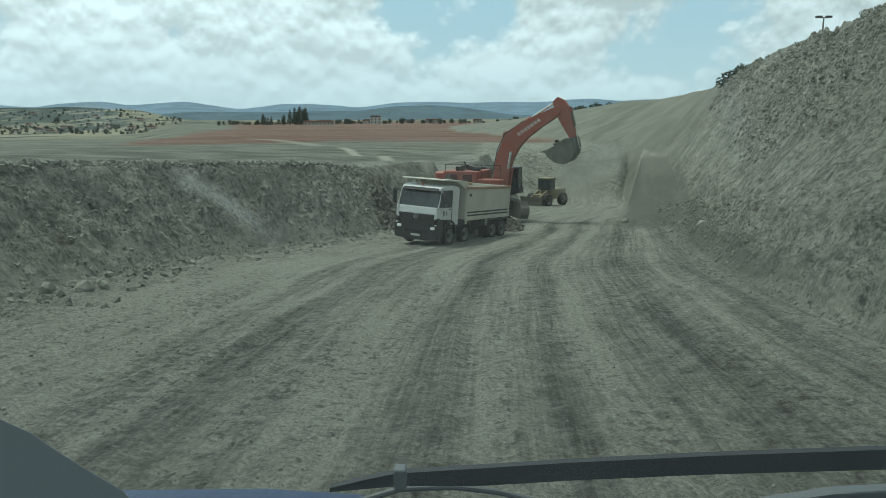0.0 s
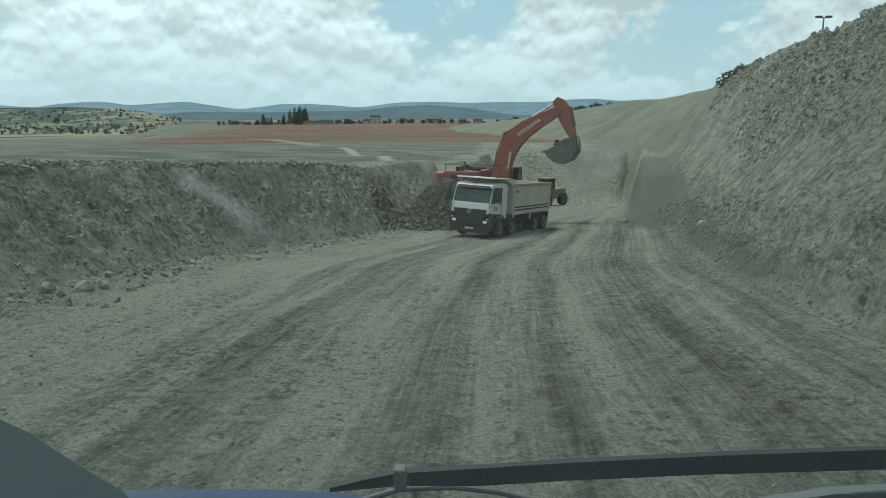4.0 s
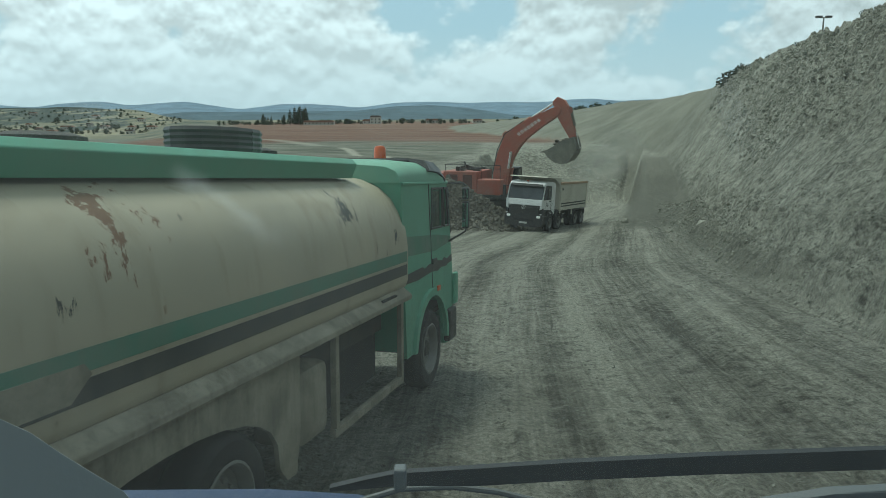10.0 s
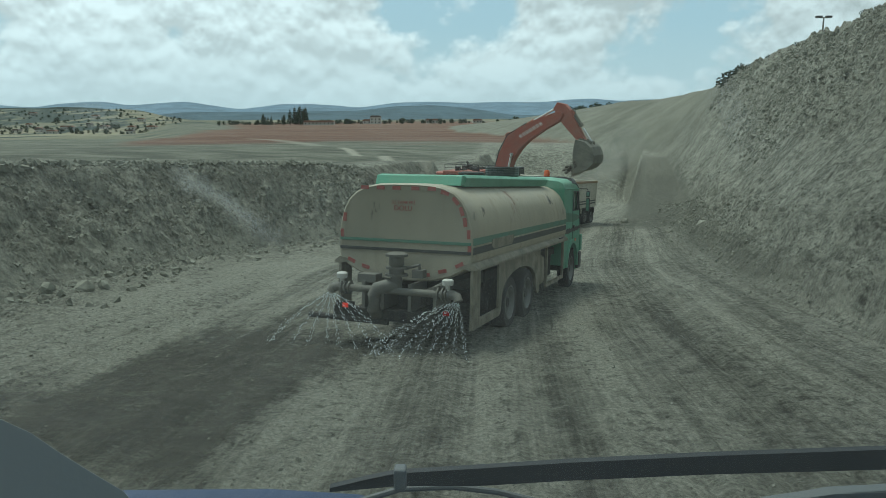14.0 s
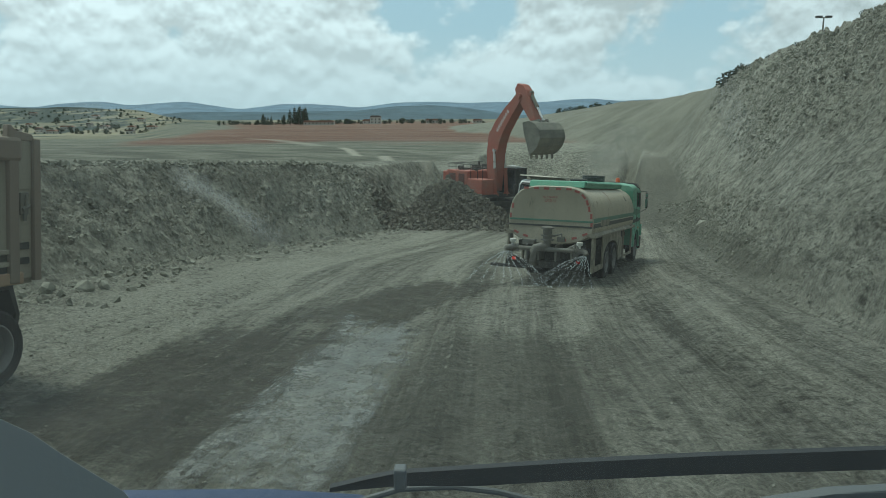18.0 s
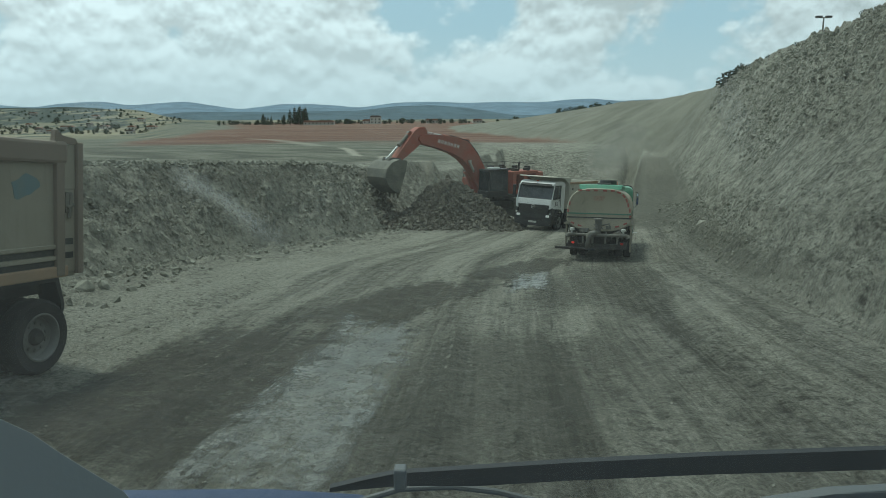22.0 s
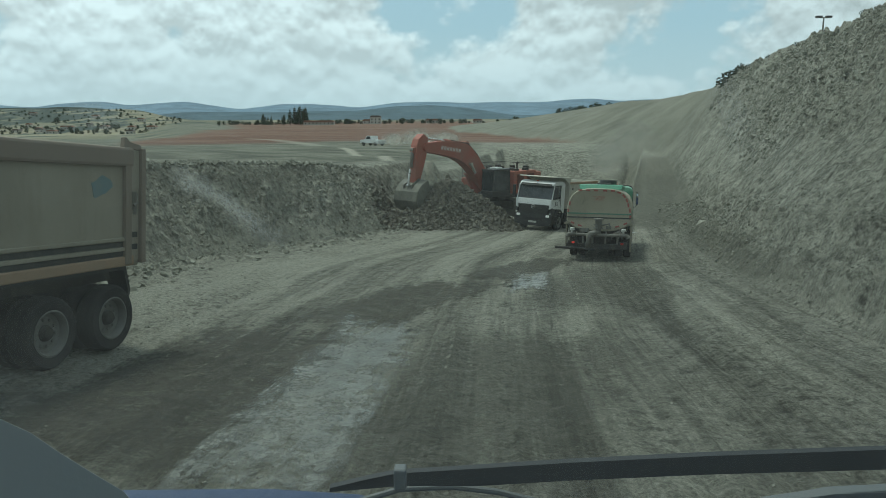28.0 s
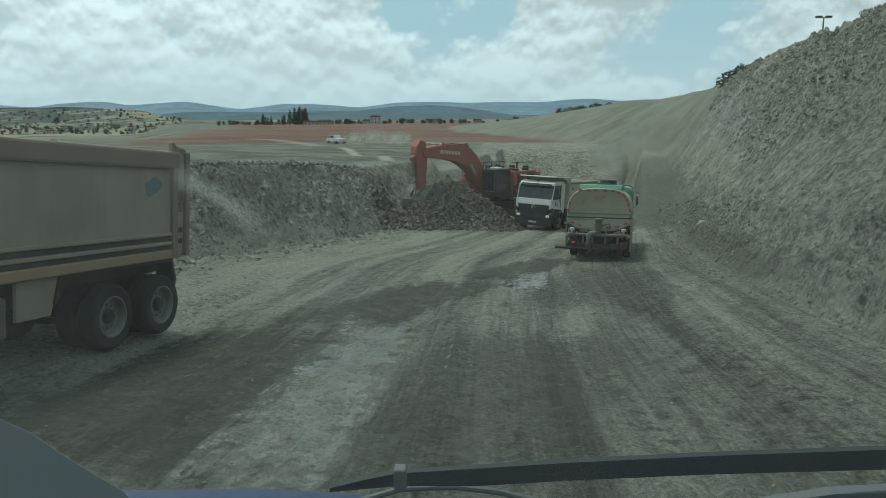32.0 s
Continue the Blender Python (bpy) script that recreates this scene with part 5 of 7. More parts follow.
# ---------------------------------------------------------------- brown tipper lorry, reversing
def build_brown():
    T = tagged(new("tipper_truck"), "dusty beige and brown tipper lorry reversing down the road", "dump truck")
    ch = nb()
    for s in (-1, 1):
        box(ch, s * 0.42 - 0.05, s * 0.42 + 0.05, -9.0, -0.3, 0.80, 1.10)
    for y in (-0.76, -2.12, -5.6, -7.3):
        tube(ch, [(-1.0, y, 0.54), (1.0, y, 0.54)], 0.1, 8)
    box(ch, -0.95, 0.95, -7.2, -0.3, 1.1, 1.32)
    part("chassis", ch, M_FRAME, T)
    for y, tw in ((-0.76, True), (-2.12, True), (-5.6, False), (-7.3, False)):
        for s in (-1, 1):
            WHEELS["brown"].append(wheel(T, s * 1.10, y, 0.54, 0.32, tw))
    for s in (-1, 1):
        side = part("body_side", boxed(s * 1.22 - 0.03, s * 1.22 + 0.03, -7.1, -0.02, 1.42, 3.1, 0.008), M_BROWNBODY, T, "dusty beige tipper side with dark stripes")
        part("top_rail", boxed(s * 1.25 - 0.08, s * 1.25 + 0.08, -7.15, -0.30, 2.98, 3.30, 0.05), M_BROWNRAIL, side, "thick brown top rail")
        part("bottom_rail", boxed(s * 1.24 - 0.06, s * 1.24 + 0.06, -7.1, -0.28, 1.36, 1.52, 0.02), M_TANRAIL, side, "tan bottom rail")
        for z0, z1 in ((1.525, 1.605), (1.68, 1.765)):
            part("dark_stripe", boxed(s * 1.254 - 0.004, s * 1.254 + 0.004, -7.0, -0.52, z0, z1), M_BLACKBAND, side)
        for z in (1.612, 1.775):
            part("rub_rail", boxed(s * 1.27 - 0.022, s * 1.27 + 0.022, -7.05, -0.48, z, z + 0.06, 0.01), M_BROWNBODY, side)
        for y0, y1 in ((-0.52, -0.36), (-0.10, 0.02)):
            part("rear_post", boxed(s * 1.27 - 0.045, s * 1.27 + 0.045, y0, y1, 1.38, 3.3, 0.015), M_BROWNRAIL, side)
        part("rear_panel", boxed(s * 1.245 - 0.02, s * 1.245 + 0.02, -0.36, -0.10, 2.62, 3.26, 0.01), M_BROWNBODY, side)
        lt = nb()
        box(lt, s * 1.26 - 0.015, s * 1.26 + 0.015, -0.30, -0.16, 2.28, 2.58, 0.01)
        tube(lt, [(s * 1.28, -0.24, 2.2), (s * 1.28, -0.2, 2.55)], 0.025, 7)
        tube(lt, [(s * 1.28, -0.28, 2.35), (s * 1.28, -0.16, 2.40)], 0.03, 7)
        part("latch", lt, M_STEEL, side)
        for z in (1.62, 1.82):
            part("reflector_slot", boxed(s * 1.262 - 0.005, s * 1.262 + 0.005, -0.33, -0.15, z, z + 0.09), M_BLACKBAND, side)
        mk = nb()
        ring = [(-1.05 + (0.24 + 0.04 * math.sin(3 * a + 1)) * math.cos(a), 2.66 + (0.15 + 0.05 * math.sin(2 * a) + 0.02 * math.sin(5 * a)) * math.sin(a)) for a in np.linspace(0, 2 * math.pi, 23)[:-1]]
        prism(mk, ring, s * 1.252, s * 1.256, "x")
        part("blue_mark", mk, M_BLUEMARK, side, "faded round blue painted mark")
        mg = nb()
        prism(mg, [(-0.35, 0.72), (-0.30, 0.95), (-0.42, 1.36), (-3.3, 1.36), (-3.42, 0.95), (-3.36, 0.95), (-3.24, 1.30), (-0.48, 1.30), (-0.36, 0.95), (-0.42, 0.72)], s * 0.88, s * 1.24, "x")
        part("mudguard", mg, M_BLACK, T, "black mudguard over the rear axles")
        part("mud_flap", boxed(s * 1.06 - 0.17, s * 1.06 + 0.17, -0.36, -0.34, 0.45, 0.95), M_RUBBER, T)
        part("side_bracket", prism(nb(), [(-3.25, 1.36), (-3.45, 0.78), (-4.1, 0.78), (-4.1, 1.36)], s * 1.14, s * 1.2, "x", 0.01), M_BROWNBODY, T)
        tkb = nb()
        box(tkb, s * 0.85 - 0.28, s * 0.85 + 0.28, -5.0, -4.15, 0.55, 1.15, 0.08)
        part("air_tank", tkb, M_STEEL, T)
    part("body_floor", boxed(-1.2, 1.2, -7.1, -0.05, 1.34, 1.45), M_BROWNBODY, T)
    part("headboard", boxed(-1.22, 1.22, -7.15, -7.07, 1.4, 3.4, 0.01), M_BROWNBODY, T)
    tg = part("tailgate", boxed(-1.2, 1.2, -0.06, 0.02, 1.42, 3.2, 0.012), M_BROWNBODY, T)
    hg = nb()
    for s in (-1, 1):
        prism(hg, [(-0.52, 3.28), (-0.50, 3.46), (-0.44, 3.46), (-0.38, 3.38), (-0.1, 3.36), (-0.02, 3.26)], s * 1.24 - 0.04, s * 1.24 + 0.04, "x", 0.01)
    part("tailgate_hinge", hg, M_BROWNRAIL, tg)
    # driver's cab, turned to the rear of the picture
    cabm = nb()
    prism(cabm, [(-9.3, 0.6), (-9.35, 1.7), (-9.0, 2.9), (-7.5, 3.0), (-7.4, 0.9), (-8.2, 0.6)], -1.2, 1.2, "x", 0.05)
    cabp = part("cab", cabm, M_BROWNBODY, T)
    part("windscreen", prism(nb(), [(-9.30, 1.85), (-9.36, 1.85), (-9.10, 2.7), (-9.04, 2.7)], -1.05, 1.05, "x"), M_GLASS, cabp)
    part("bumper", boxed(-1.22, 1.22, -9.5, -9.2, 0.4, 0.9, 0.05), M_BLACK, T)
    return T


dump = build_dump()
brown = build_brown()


# ---------------------------------------------------------------- excavator
EXC = Vector((3.5, 54.0, -6.8))
BOOM_L, ARM_L, LUG_L = 7.1, 2.4, 0.62
FOOT = (0.5, 2.0)


def plate_shape(bm, centre, half, w):
    """A deep welded box beam along a bent centre line in the x-z plane, w either side."""
    up, lo = [], []
    for i, (u, v) in enumerate(centre):
        a, b = centre[max(i - 1, 0)], centre[min(i + 1, len(centre) - 1)]
        d = Vector((b[0] - a[0], b[1] - a[1])).normalized()
        up.append((u - d.y * half[i], v + d.x * half[i]))
        lo.append((u + d.y * half[i], v - d.x * half[i]))
    prism(bm, [(x, z) for x, z in up + lo[::-1]], -w, w, "y", 0.03)
    return bm


def cylinder_bar(bm, length, r, rod=False):
    tube(bm, [(0, 0, 0), (length, 0, 0)], r, 14)
    if not rod:
        lathe(bm, [(length - 0.14, r * 1.18), (length, r * 1.18)], 14, "x")
    lathe(bm, [(-r * 1.3, r * 1.3), (r * 1.3, r * 1.3)], 12, "y", (0, 0, 0))
    return bm


def build_excavator():
    E = tagged(new("excavator"), "orange-red crawler excavator loading a lorry from a broken rock pile", "excavator")
    E.location = EXC
    base = Matrix.Rotation(radians(-75), 4, "Z")
    for s in (-1, 1):
        tr = nb()
        prof = []
        for a in np.linspace(math.pi / 2, 3 * math.pi / 2, 9):
            prof.append((-2.3 + 0.55 * math.cos(a), 0.58 + 0.55 * math.sin(a)))
        for a in np.linspace(-math.pi / 2, math.pi / 2, 9):
            prof.append((2.3 + 0.55 * math.cos(a), 0.58 + 0.55 * math.sin(a)))
        prism(tr, prof, s * 1.6 - 0.32, s * 1.6 + 0.32, "y")
        for k in range(22):
            x = -2.6 + 0.245 * k
            for z in (0.02, 1.13):
                box(tr, x, x + 0.07, s * 1.6 - 0.33, s * 1.6 + 0.33, z - 0.03, z + 0.05)
        t = part("track", tr, M_STEEL, E, "muddy steel crawler track")
        t.matrix_basis = base
        for k in range(7):
            ro = part("roller", lathe(nb(), [(s * 1.93, 0.2), (s * 1.96, 0.2), (s * 1.97, 0.08)], 14, "y", (-2.0 + 0.67 * k, 0, 0.42)), M_FRAME, t)
    cf = boxed(-1.2, 1.2, -1.4, 1.4, 0.55, 1.15, 0.05)
    lathe(cf, [(1.1, 1.05), (1.45, 1.05)], 24, "z")
    c = part("car_body", cf, M_FRAME, E)
    c.matrix_basis = base
    # upper works, facing +x
    H = part("upper_frame", boxed(-3.5, 1.35, -1.85, 1.85, 1.42, 1.66, 0.03), M_FRAME, E)
    cw = nb()
    prism(cw, [(-3.0, -1.8), (-3.55, -1.8), (-3.95, -1.2), (-4.05, 0), (-3.95, 1.2), (-3.55, 1.8), (-3.0, 1.8)], 1.5, 3.15, "z", 0.08)
    part("counterweight", cw, M_ORANGE, H, "orange-red counterweight")
    part("engine_cover", boxed(-3.05, -0.5, -1.78, 1.78, 1.66, 3.28, 0.06), M_ORANGE, H, "orange-red engine cover")
    for s in (-1, 1):
        for x0, x1 in ((-2.75, -1.95), (-1.55, -0.85)):
            lv = boxed(x0, x1, s * 1.79 - 0.012, s * 1.79 + 0.012, 1.95, 3.05)
            for k in range(9):
                box(lv, x0 + 0.04, x1 - 0.04, s * 1.805 - 0.012, s * 1.805 + 0.012, 2.0 + 0.115 * k, 2.06 + 0.115 * k)
            part("louvre_panel", lv, M_LOUVRE, H, "dark louvred side panel")
    part("fuel_box", boxed(-0.45, 1.25, -1.82, -0.75, 1.66, 2.75, 0.06), M_ORANGE, H)
    rr = nb()
    for x in (-2.9, -2.0, -1.1, -0.2, 0.6, 1.2):
        tube(rr, [(x, -1.7, 3.25 if x < -0.4 else 2.7), (x, -1.7, 3.75)], 0.022, 6)
    tube(rr, [(-2.9, -1.7, 3.75), (1.2, -1.7, 3.75)], 0.022, 6)
    tube(rr, [(-2.9, -1.7, 3.5), (1.2, -1.7, 3.5)], 0.018, 6)
    tube(rr, [(-2.9, -1.7, 3.75), (-2.9, 1.5, 3.75)], 0.022, 6)
    part("handrail", rr, M_BLACK, H)
    dk = nb()
    rng = random.Random(8)
    for k in range(12):
        x, y = rng.uniform(-2.7, -0.8), rng.uniform(-1.4, 1.3)
        box(dk, x, x + rng.uniform(0.2, 0.6), y, y + rng.uniform(0.2, 0.5), 3.26, 3.3 + rng.uniform(0.08, 0.3), 0.02)
    tube(dk, [(-2.2, 0.6, 3.3), (-2.2, 0.6, 3.72), (-2.3, 0.6, 3.82)], 0.08, 10)
    part("engine_fittings", dk, M_FRAME, H, "dark exhaust and engine top fittings")
    # operator's cab at the left front
    cb = nb()
    for x in (0.1, 1.85):
        for y in (0.82, 1.82):
            tube(cb, [(x, y, 1.66), (x - (0.12 if x > 1 else 0), y, 3.42)], 0.06, 6)
    box(cb, -0.02, 1.82, 0.74, 1.9, 3.36, 3.5, 0.04)
    box(cb, 0.02, 1.95, 0.76, 1.88, 1.6, 2.0, 0.03)
    cab = part("operator_cab", cb, M_BLACK, H, "dark operator's cab")
    gl = nb()
    box(gl, 0.1, 1.8, 1.83, 1.85, 2.0, 3.36)
    box(gl, 0.1, 1.8, 0.79, 0.81, 2.0, 3.36)
    box(gl, 1.80, 1.83, 0.82, 1.82, 2.0, 3.36)
    box(gl, 0.08, 0.1, 0.82, 1.82, 2.0, 3.36)
    part("cab_glass", gl, M_GLASS, cab)
    part("cab_guard_lamp", boxed(0.6, 1.3, 1.0, 1.6, 3.5, 3.62, 0.03), M_LAMP, cab)
    # working arm
    bm = nb()
    plate_shape(bm, [(0, 0), (1.2, 0.55), (2.3, 1.0), (3.3, 1.25), (4.3, 1.12), (5.6, 0.65), (7.1, 0)], [0.34, 0.5, 0.58, 0.64, 0.56, 0.45, 0.30], 0.38)
    for u, v in ((0, 0), (7.1, 0)):
        lathe(bm, [(-0.5, 0.2), (0.5, 0.2)], 14, "y", (u, 0, v))
    boom = part("boom", bm, M_ORANGE, E, "bent orange-red boom", False)
    lg = nb()
    prism(lg, [(3.1, 1.75), (3.35, 2.12), (3.6, 2.1), (3.75, 1.7)], -0.2, 0.2, "y", 0.02)
    part("boom_bracket", lg, M_ORANGE, boom)
    mk = nb()
    for s in (-1, 1):
        for k in range(7):
            u, v = 4.0 + 0.27 * k, 1.14 - 0.085 * k
            for du in (0.0, 0.11):
                box(mk, u + du, u + du + 0.06, s * 0.385 - 0.004, s * 0.385 + 0.004, v - 0.13, v + 0.13)
            box(mk, u + 0.06, u + 0.11, s * 0.385 - 0.004, s * 0.385 + 0.004, v - 0.03 + 0.1 * (k % 2), v + 0.03 + 0.1 * (k % 2))
    part("maker_mark", mk, M_GREYMARK, boom, "row of pale bars painted on the boom")
    hz = nb()
    tube(hz, [(0.6, -0.2, 0.9), (2.2, -0.2, 1.72), (3.4, -0.2, 2.0), (5.0, -0.2, 1.5)], 0.035, 6)
    tube(hz, [(0.6, 0.2, 0.9), (2.2, 0.2, 1.72), (3.4, 0.2, 2.0), (5.0, 0.2, 1.5)], 0.035, 6)
    part("hydraulic_hose", hz, M_BLACK, boom)
    am = nb()
    plate_shape(am, [(-LUG_L - 0.15, 0.1), (-0.35, 0.22), (0.0, 0.2), (0.9, 0.12), (ARM_L, 0)], [0.24, 0.44, 0.5, 0.4, 0.2], 0.30)
    arm = part("arm", am, M_ORANGE, E, "orange-red dipper arm")
    part("arm_bracket", prism(nb(), [(0.1, 0.6), (0.25, 0.85), (0.5, 0.82), (0.7, 0.5)], -0.16, 0.16, "y", 0.02), M_ORANGE, arm)
    # bucket: rolled back plate, cheeks, lip and teeth
    outer = [(-0.12, -0.22), (-0.10, 0.30), (0.12, 0.72), (0.55, 1.02), (1.02, 1.05), (1.42, 0.78), (1.68, 0.38), (1.80, 0.02)]
    inner = [(1.72, -0.02), (1.58, 0.34), (1.34, 0.70), (0.99, 0.94), (0.58, 0.92), (0.20, 0.65), (0.0, 0.26), (-0.03, -0.22)]
    outer, inner = [(u * 1.15, v * 1.2) for u, v in outer], [(u * 1.15, v * 1.2) for u, v in inner]
    bk = nb()
    prism(bk, outer + inner, -1.1, 1.1, "y")
    bucket = part("bucket", bk, M_BUCKET, E, "wide worn steel digging bucket")
    for s in (-1, 1):
        part("cheek_plate", prism(nb(), outer + [(1.3, -0.12), (0.6, -0.25)], s * 1.085 - 0.03, s * 1.085 + 0.03, "y"), M_BUCKET, bucket)
        part("bucket_ear", prism(nb(), [(-0.25, -0.25), (-0.2, 0.62), (0.1, 0.72), (0.12, -0.2)], s * 0.36 - 0.04, s * 0.36 + 0.04, "y"), M_STEEL, bucket)
    for k in range(5):
        y = -0.92 + 0.46 * k
        part("tooth", prism(nb(), [(1.93, -0.06), (1.97, 0.12), (2.34, 0.0), (2.35, -0.05)], y - 0.075, y + 0.075, "y", 0.012), M_STEEL, bucket)
    bars = {}
    for nm, ln, r in (("arm_cylinder", 2.2, 0.13), ("bucket_cylinder", 1.15, 0.12), ("boom_cylinder", 1.9, 0.14), ("boom_cylinder", 1.9, 0.14)):
        bars.setdefault(nm, []).append(part(nm, cylinder_bar(nb(), ln, r), M_ORANGE if nm != "bucket_cylinder" else M_STEEL, E))
    for nm, ln, r in (("arm_rod", 2.0, 0.08), ("bucket_rod", 1.1, 0.075), ("boom_rod", 1.7, 0.085), ("boom_rod", 1.7, 0.085)):
        bars.setdefault(nm, []).append(part(nm, cylinder_bar(nb(), ln, r, True), M_CHROME, E, "polished hydraulic rod"))
    return E, H, boom, arm, bucket, bars


excavator, EX_HOUSE, EX_BOOM, EX_ARM, EX_BUCKET, EX_BARS = build_excavator()
# loose rock carried in the bucket, later tipped into the lorry
lb = nb()
rng = random.Random(3)
for k in range(60):
    stone(lb, rng.uniform(-0.75, 0.5), rng.uniform(-0.8, 0.8), rng.uniform(-0.25, 0.22), rng.uniform(0.08, 0.2), rng)
M_SPOIL = painted("dark_broken_rock", (0.075, 0.068, 0.055), (0.17, 0.155, 0.125), 0.7, 0.95, 1.5)
bucket_load = tagged(part("rock_load", lb, M_SPOIL), "heap of dark broken rock carried in the bucket", "rubble")


# ---------------------------------------------------------------- loose rock
# a rough block: a cube whose corners are knocked about
ICO_CO = np.array([(i, j, k) for i in (-1, 1) for j in (-1, 1) for k in (-1, 1)], float) * 0.72
ICO_FA = np.array([(0, 1, 3, 2), (4, 6, 7, 5), (0, 4, 5, 1), (2, 3, 7, 6), (0, 2, 6, 4), (1, 5, 7, 3)])


def rough_material(name, dark, light):
    m = Mat(name, 0.95)
    m.b.inputs["Specular IOR Level"].default_value = 0.2
    f = m.math("ADD", m.math("MULTIPLY", m.island(), 0.55), m.math("MULTIPLY", m.ramp(m.noise(4.0, 5, 0.65), 0.3, 0.7), 0.45))
    m.color(m.mix(f, dark, light))
    m.bump(m.noise(18, 5, 0.7), 0.6, 0.03)
    return m.m


M_STONE = rough_material("grey_green_stone", (0.11, 0.11, 0.087), (0.33, 0.327, 0.268))
M_GRAVEL = rough_material("road_gravel_stone", (0.09, 0.089, 0.07), (0.26, 0.255, 0.21))
M_STONEDARK = rough_material("dark_fresh_stone", (0.045, 0.043, 0.035), (0.20, 0.185, 0.148))


def scatter(name, x, y, r, mat, label, category, seed, lift=0.15):
    """Many angular stones lying on the ground, joined as one."""
    g = np.random.default_rng(seed)
    n = len(x)
    z = terrain(x, y)[0]
    nv = len(ICO_CO)
    co = ICO_CO[None] * g.uniform(0.5, 1.3, (n, nv, 3)) * g.uniform(0.55, 1.2, (n, 1, 3))
    q = g.normal(size=(n, 4))
    q /= np.linalg.norm(q, axis=1, keepdims=True)
    w, a, b, c = q.T
    R = np.stack([np.stack([1 - 2 * (b * b + c * c), 2 * (a * b - c * w), 2 * (a * c + b * w)], -1), np.stack([2 * (a * b + c * w), 1 - 2 * (a * a + c * c), 2 * (b * c - a * w)], -1), np.stack([2 * (a * c - b * w), 2 * (b * c + a * w), 1 - 2 * (a * a + b * b)], -1)], 1)
    co = np.einsum("nij,nvj->nvi", R, co) * r[:, None, None]
    co += np.stack([x, y, z + lift * r], -1)[:, None]
    fa = (ICO_FA[None] + (np.arange(n) * nv)[:, None, None]).reshape(-1, 4)
    me = bpy.data.meshes.new(name)
    me.vertices.add(n * nv)
    me.vertices.foreach_set("co", co.astype(np.float32).ravel())
    me.loops.add(fa.size)
    me.loops.foreach_set("vertex_index", fa.astype(np.int32).ravel())
    me.polygons.add(len(fa))
    me.polygons.foreach_set("loop_start", (np.arange(len(fa)) * 4).astype(np.int32))
    me.update(calc_edges=True)
    me.polygons.foreach_set("use_smooth", np.zeros(len(fa), bool))
    me.materials.append(mat)
    return tagged(new(name, me), label, category, kind="stuff")


def foot_left(y):
    return interp(y, LEFT_Y, LEFT_X)


def foot_right(y):
    return interp(y, RIGHT_Y, RIGHT_X)


G = np.random.default_rng(12)


def sizes(n, lo, hi, k=2.2):
    return lo + (hi - lo) * G.random(n) ** k


n = 9000
y = 10 + 40 * G.random(n) ** 1.2
x = foot_left(y) - 3.6 * G.random(n) ** 0.8 + 0.4
scatter("bank_rubble", x, y, (0.5 + y / 40) * sizes(n, 0.012, 0.085, 4.6), M_STONE, "broken grey-green rock on the cut bank", "rubble", 1)
n = 1600
y = 11 + 36 * G.random(n)
x = foot_left(y) + 0.1 + np.abs(G.normal(0, 0.9, n))
scatter("bank_foot_stones", x, y, sizes(n, 0.015, 0.13, 3.2), M_STONE, "loose stones along the foot of the bank", "stones", 2)
n = 3400
y = 15 + 38 * G.random(n)
x = foot_left(y) - 3.3 - np.abs(G.normal(0, 0.9, n))
scatter("bank_top_rubble", x, y, sizes(n, 0.025, 0.19, 3.0), M_STONE, "row of tipped rubble along the bank's top edge", "rubble", 3, 0.3)
n = 15000
x, y = G.normal(-0.1, 2.4, n), G.normal(48.4, 1.9, n)
keep = (y > 44.4) & (x < 5.2) & (x > -4.6)
x, y = x[keep], y[keep]
scatter("rock_pile", x, y, sizes(len(x), 0.02, 0.17, 2.8), M_STONEDARK, "pile of freshly broken dark rock below the digger", "rubble", 4, 0.3)
n = 24000
y = 14 + 85 * G.random(n) ** 1.5
u = 0.30 + 0.68 * G.random(n) ** 0.8
x = foot_right(y) + 1.5 + u * (interp(y, CREST_Y, CREST_X) - foot_right(y) - 1.5)
keep = fbm(x * 0.25, y * 0.12, 3, 401) + 0.5 * (u - 0.5) > 0.35 * (G.random(n) - 0.55)
x, y, n = x[keep], y[keep], int(keep.sum())
scatter("slope_rubble", x, y, (0.5 + y / 50) * sizes(n, 0.02, 0.12, 3.8), M_STONE, "broken rock on the long cut slope", "rubble", 5, 0.05)
n = 6500
y = 10 + 52 * G.random(n) ** 1.3
x = foot_right(y) + G.normal(1.1, 1.0, n)
scatter("scree_stones", x, y, (0.35 + y / 40) * sizes(n, 0.012, 0.075, 3.2), M_STONE, "scree stones at the slope's foot", "stones", 6)
n = 9000
y = 4.5 + 34 * G.random(n) ** 1.5
x = foot_left(y) + (foot_right(y) - foot_left(y)) * G.random(n)
scatter("road_gravel", x, y, sizes(n, 0.006, 0.028, 3.0), M_GRAVEL, "loose gravel on the haul road", "gravel", 7)

# blocks that stand out singly
BOULDERS = []
for k in range(6):
    b = nb()
    stone(b, 0, 0, 0, 1.0, random.Random(40 + k), 0.85)
    me = bpy.data.meshes.new("boulder")
    b.to_mesh(me)
    b.free()
    me.materials.append(M_STONE)
    BOULDERS.append(me)


def boulder(x, y, r, k, label, group):
    o = new("boulder", BOULDERS[k % 6])
    o.location, o.scale, o.rotation_euler = (x, y, ground_at(x, y) + 0.25 * r), (r, r, r), (0, 0, k * 1.3)
    return tagged(o, label, "rock", group)


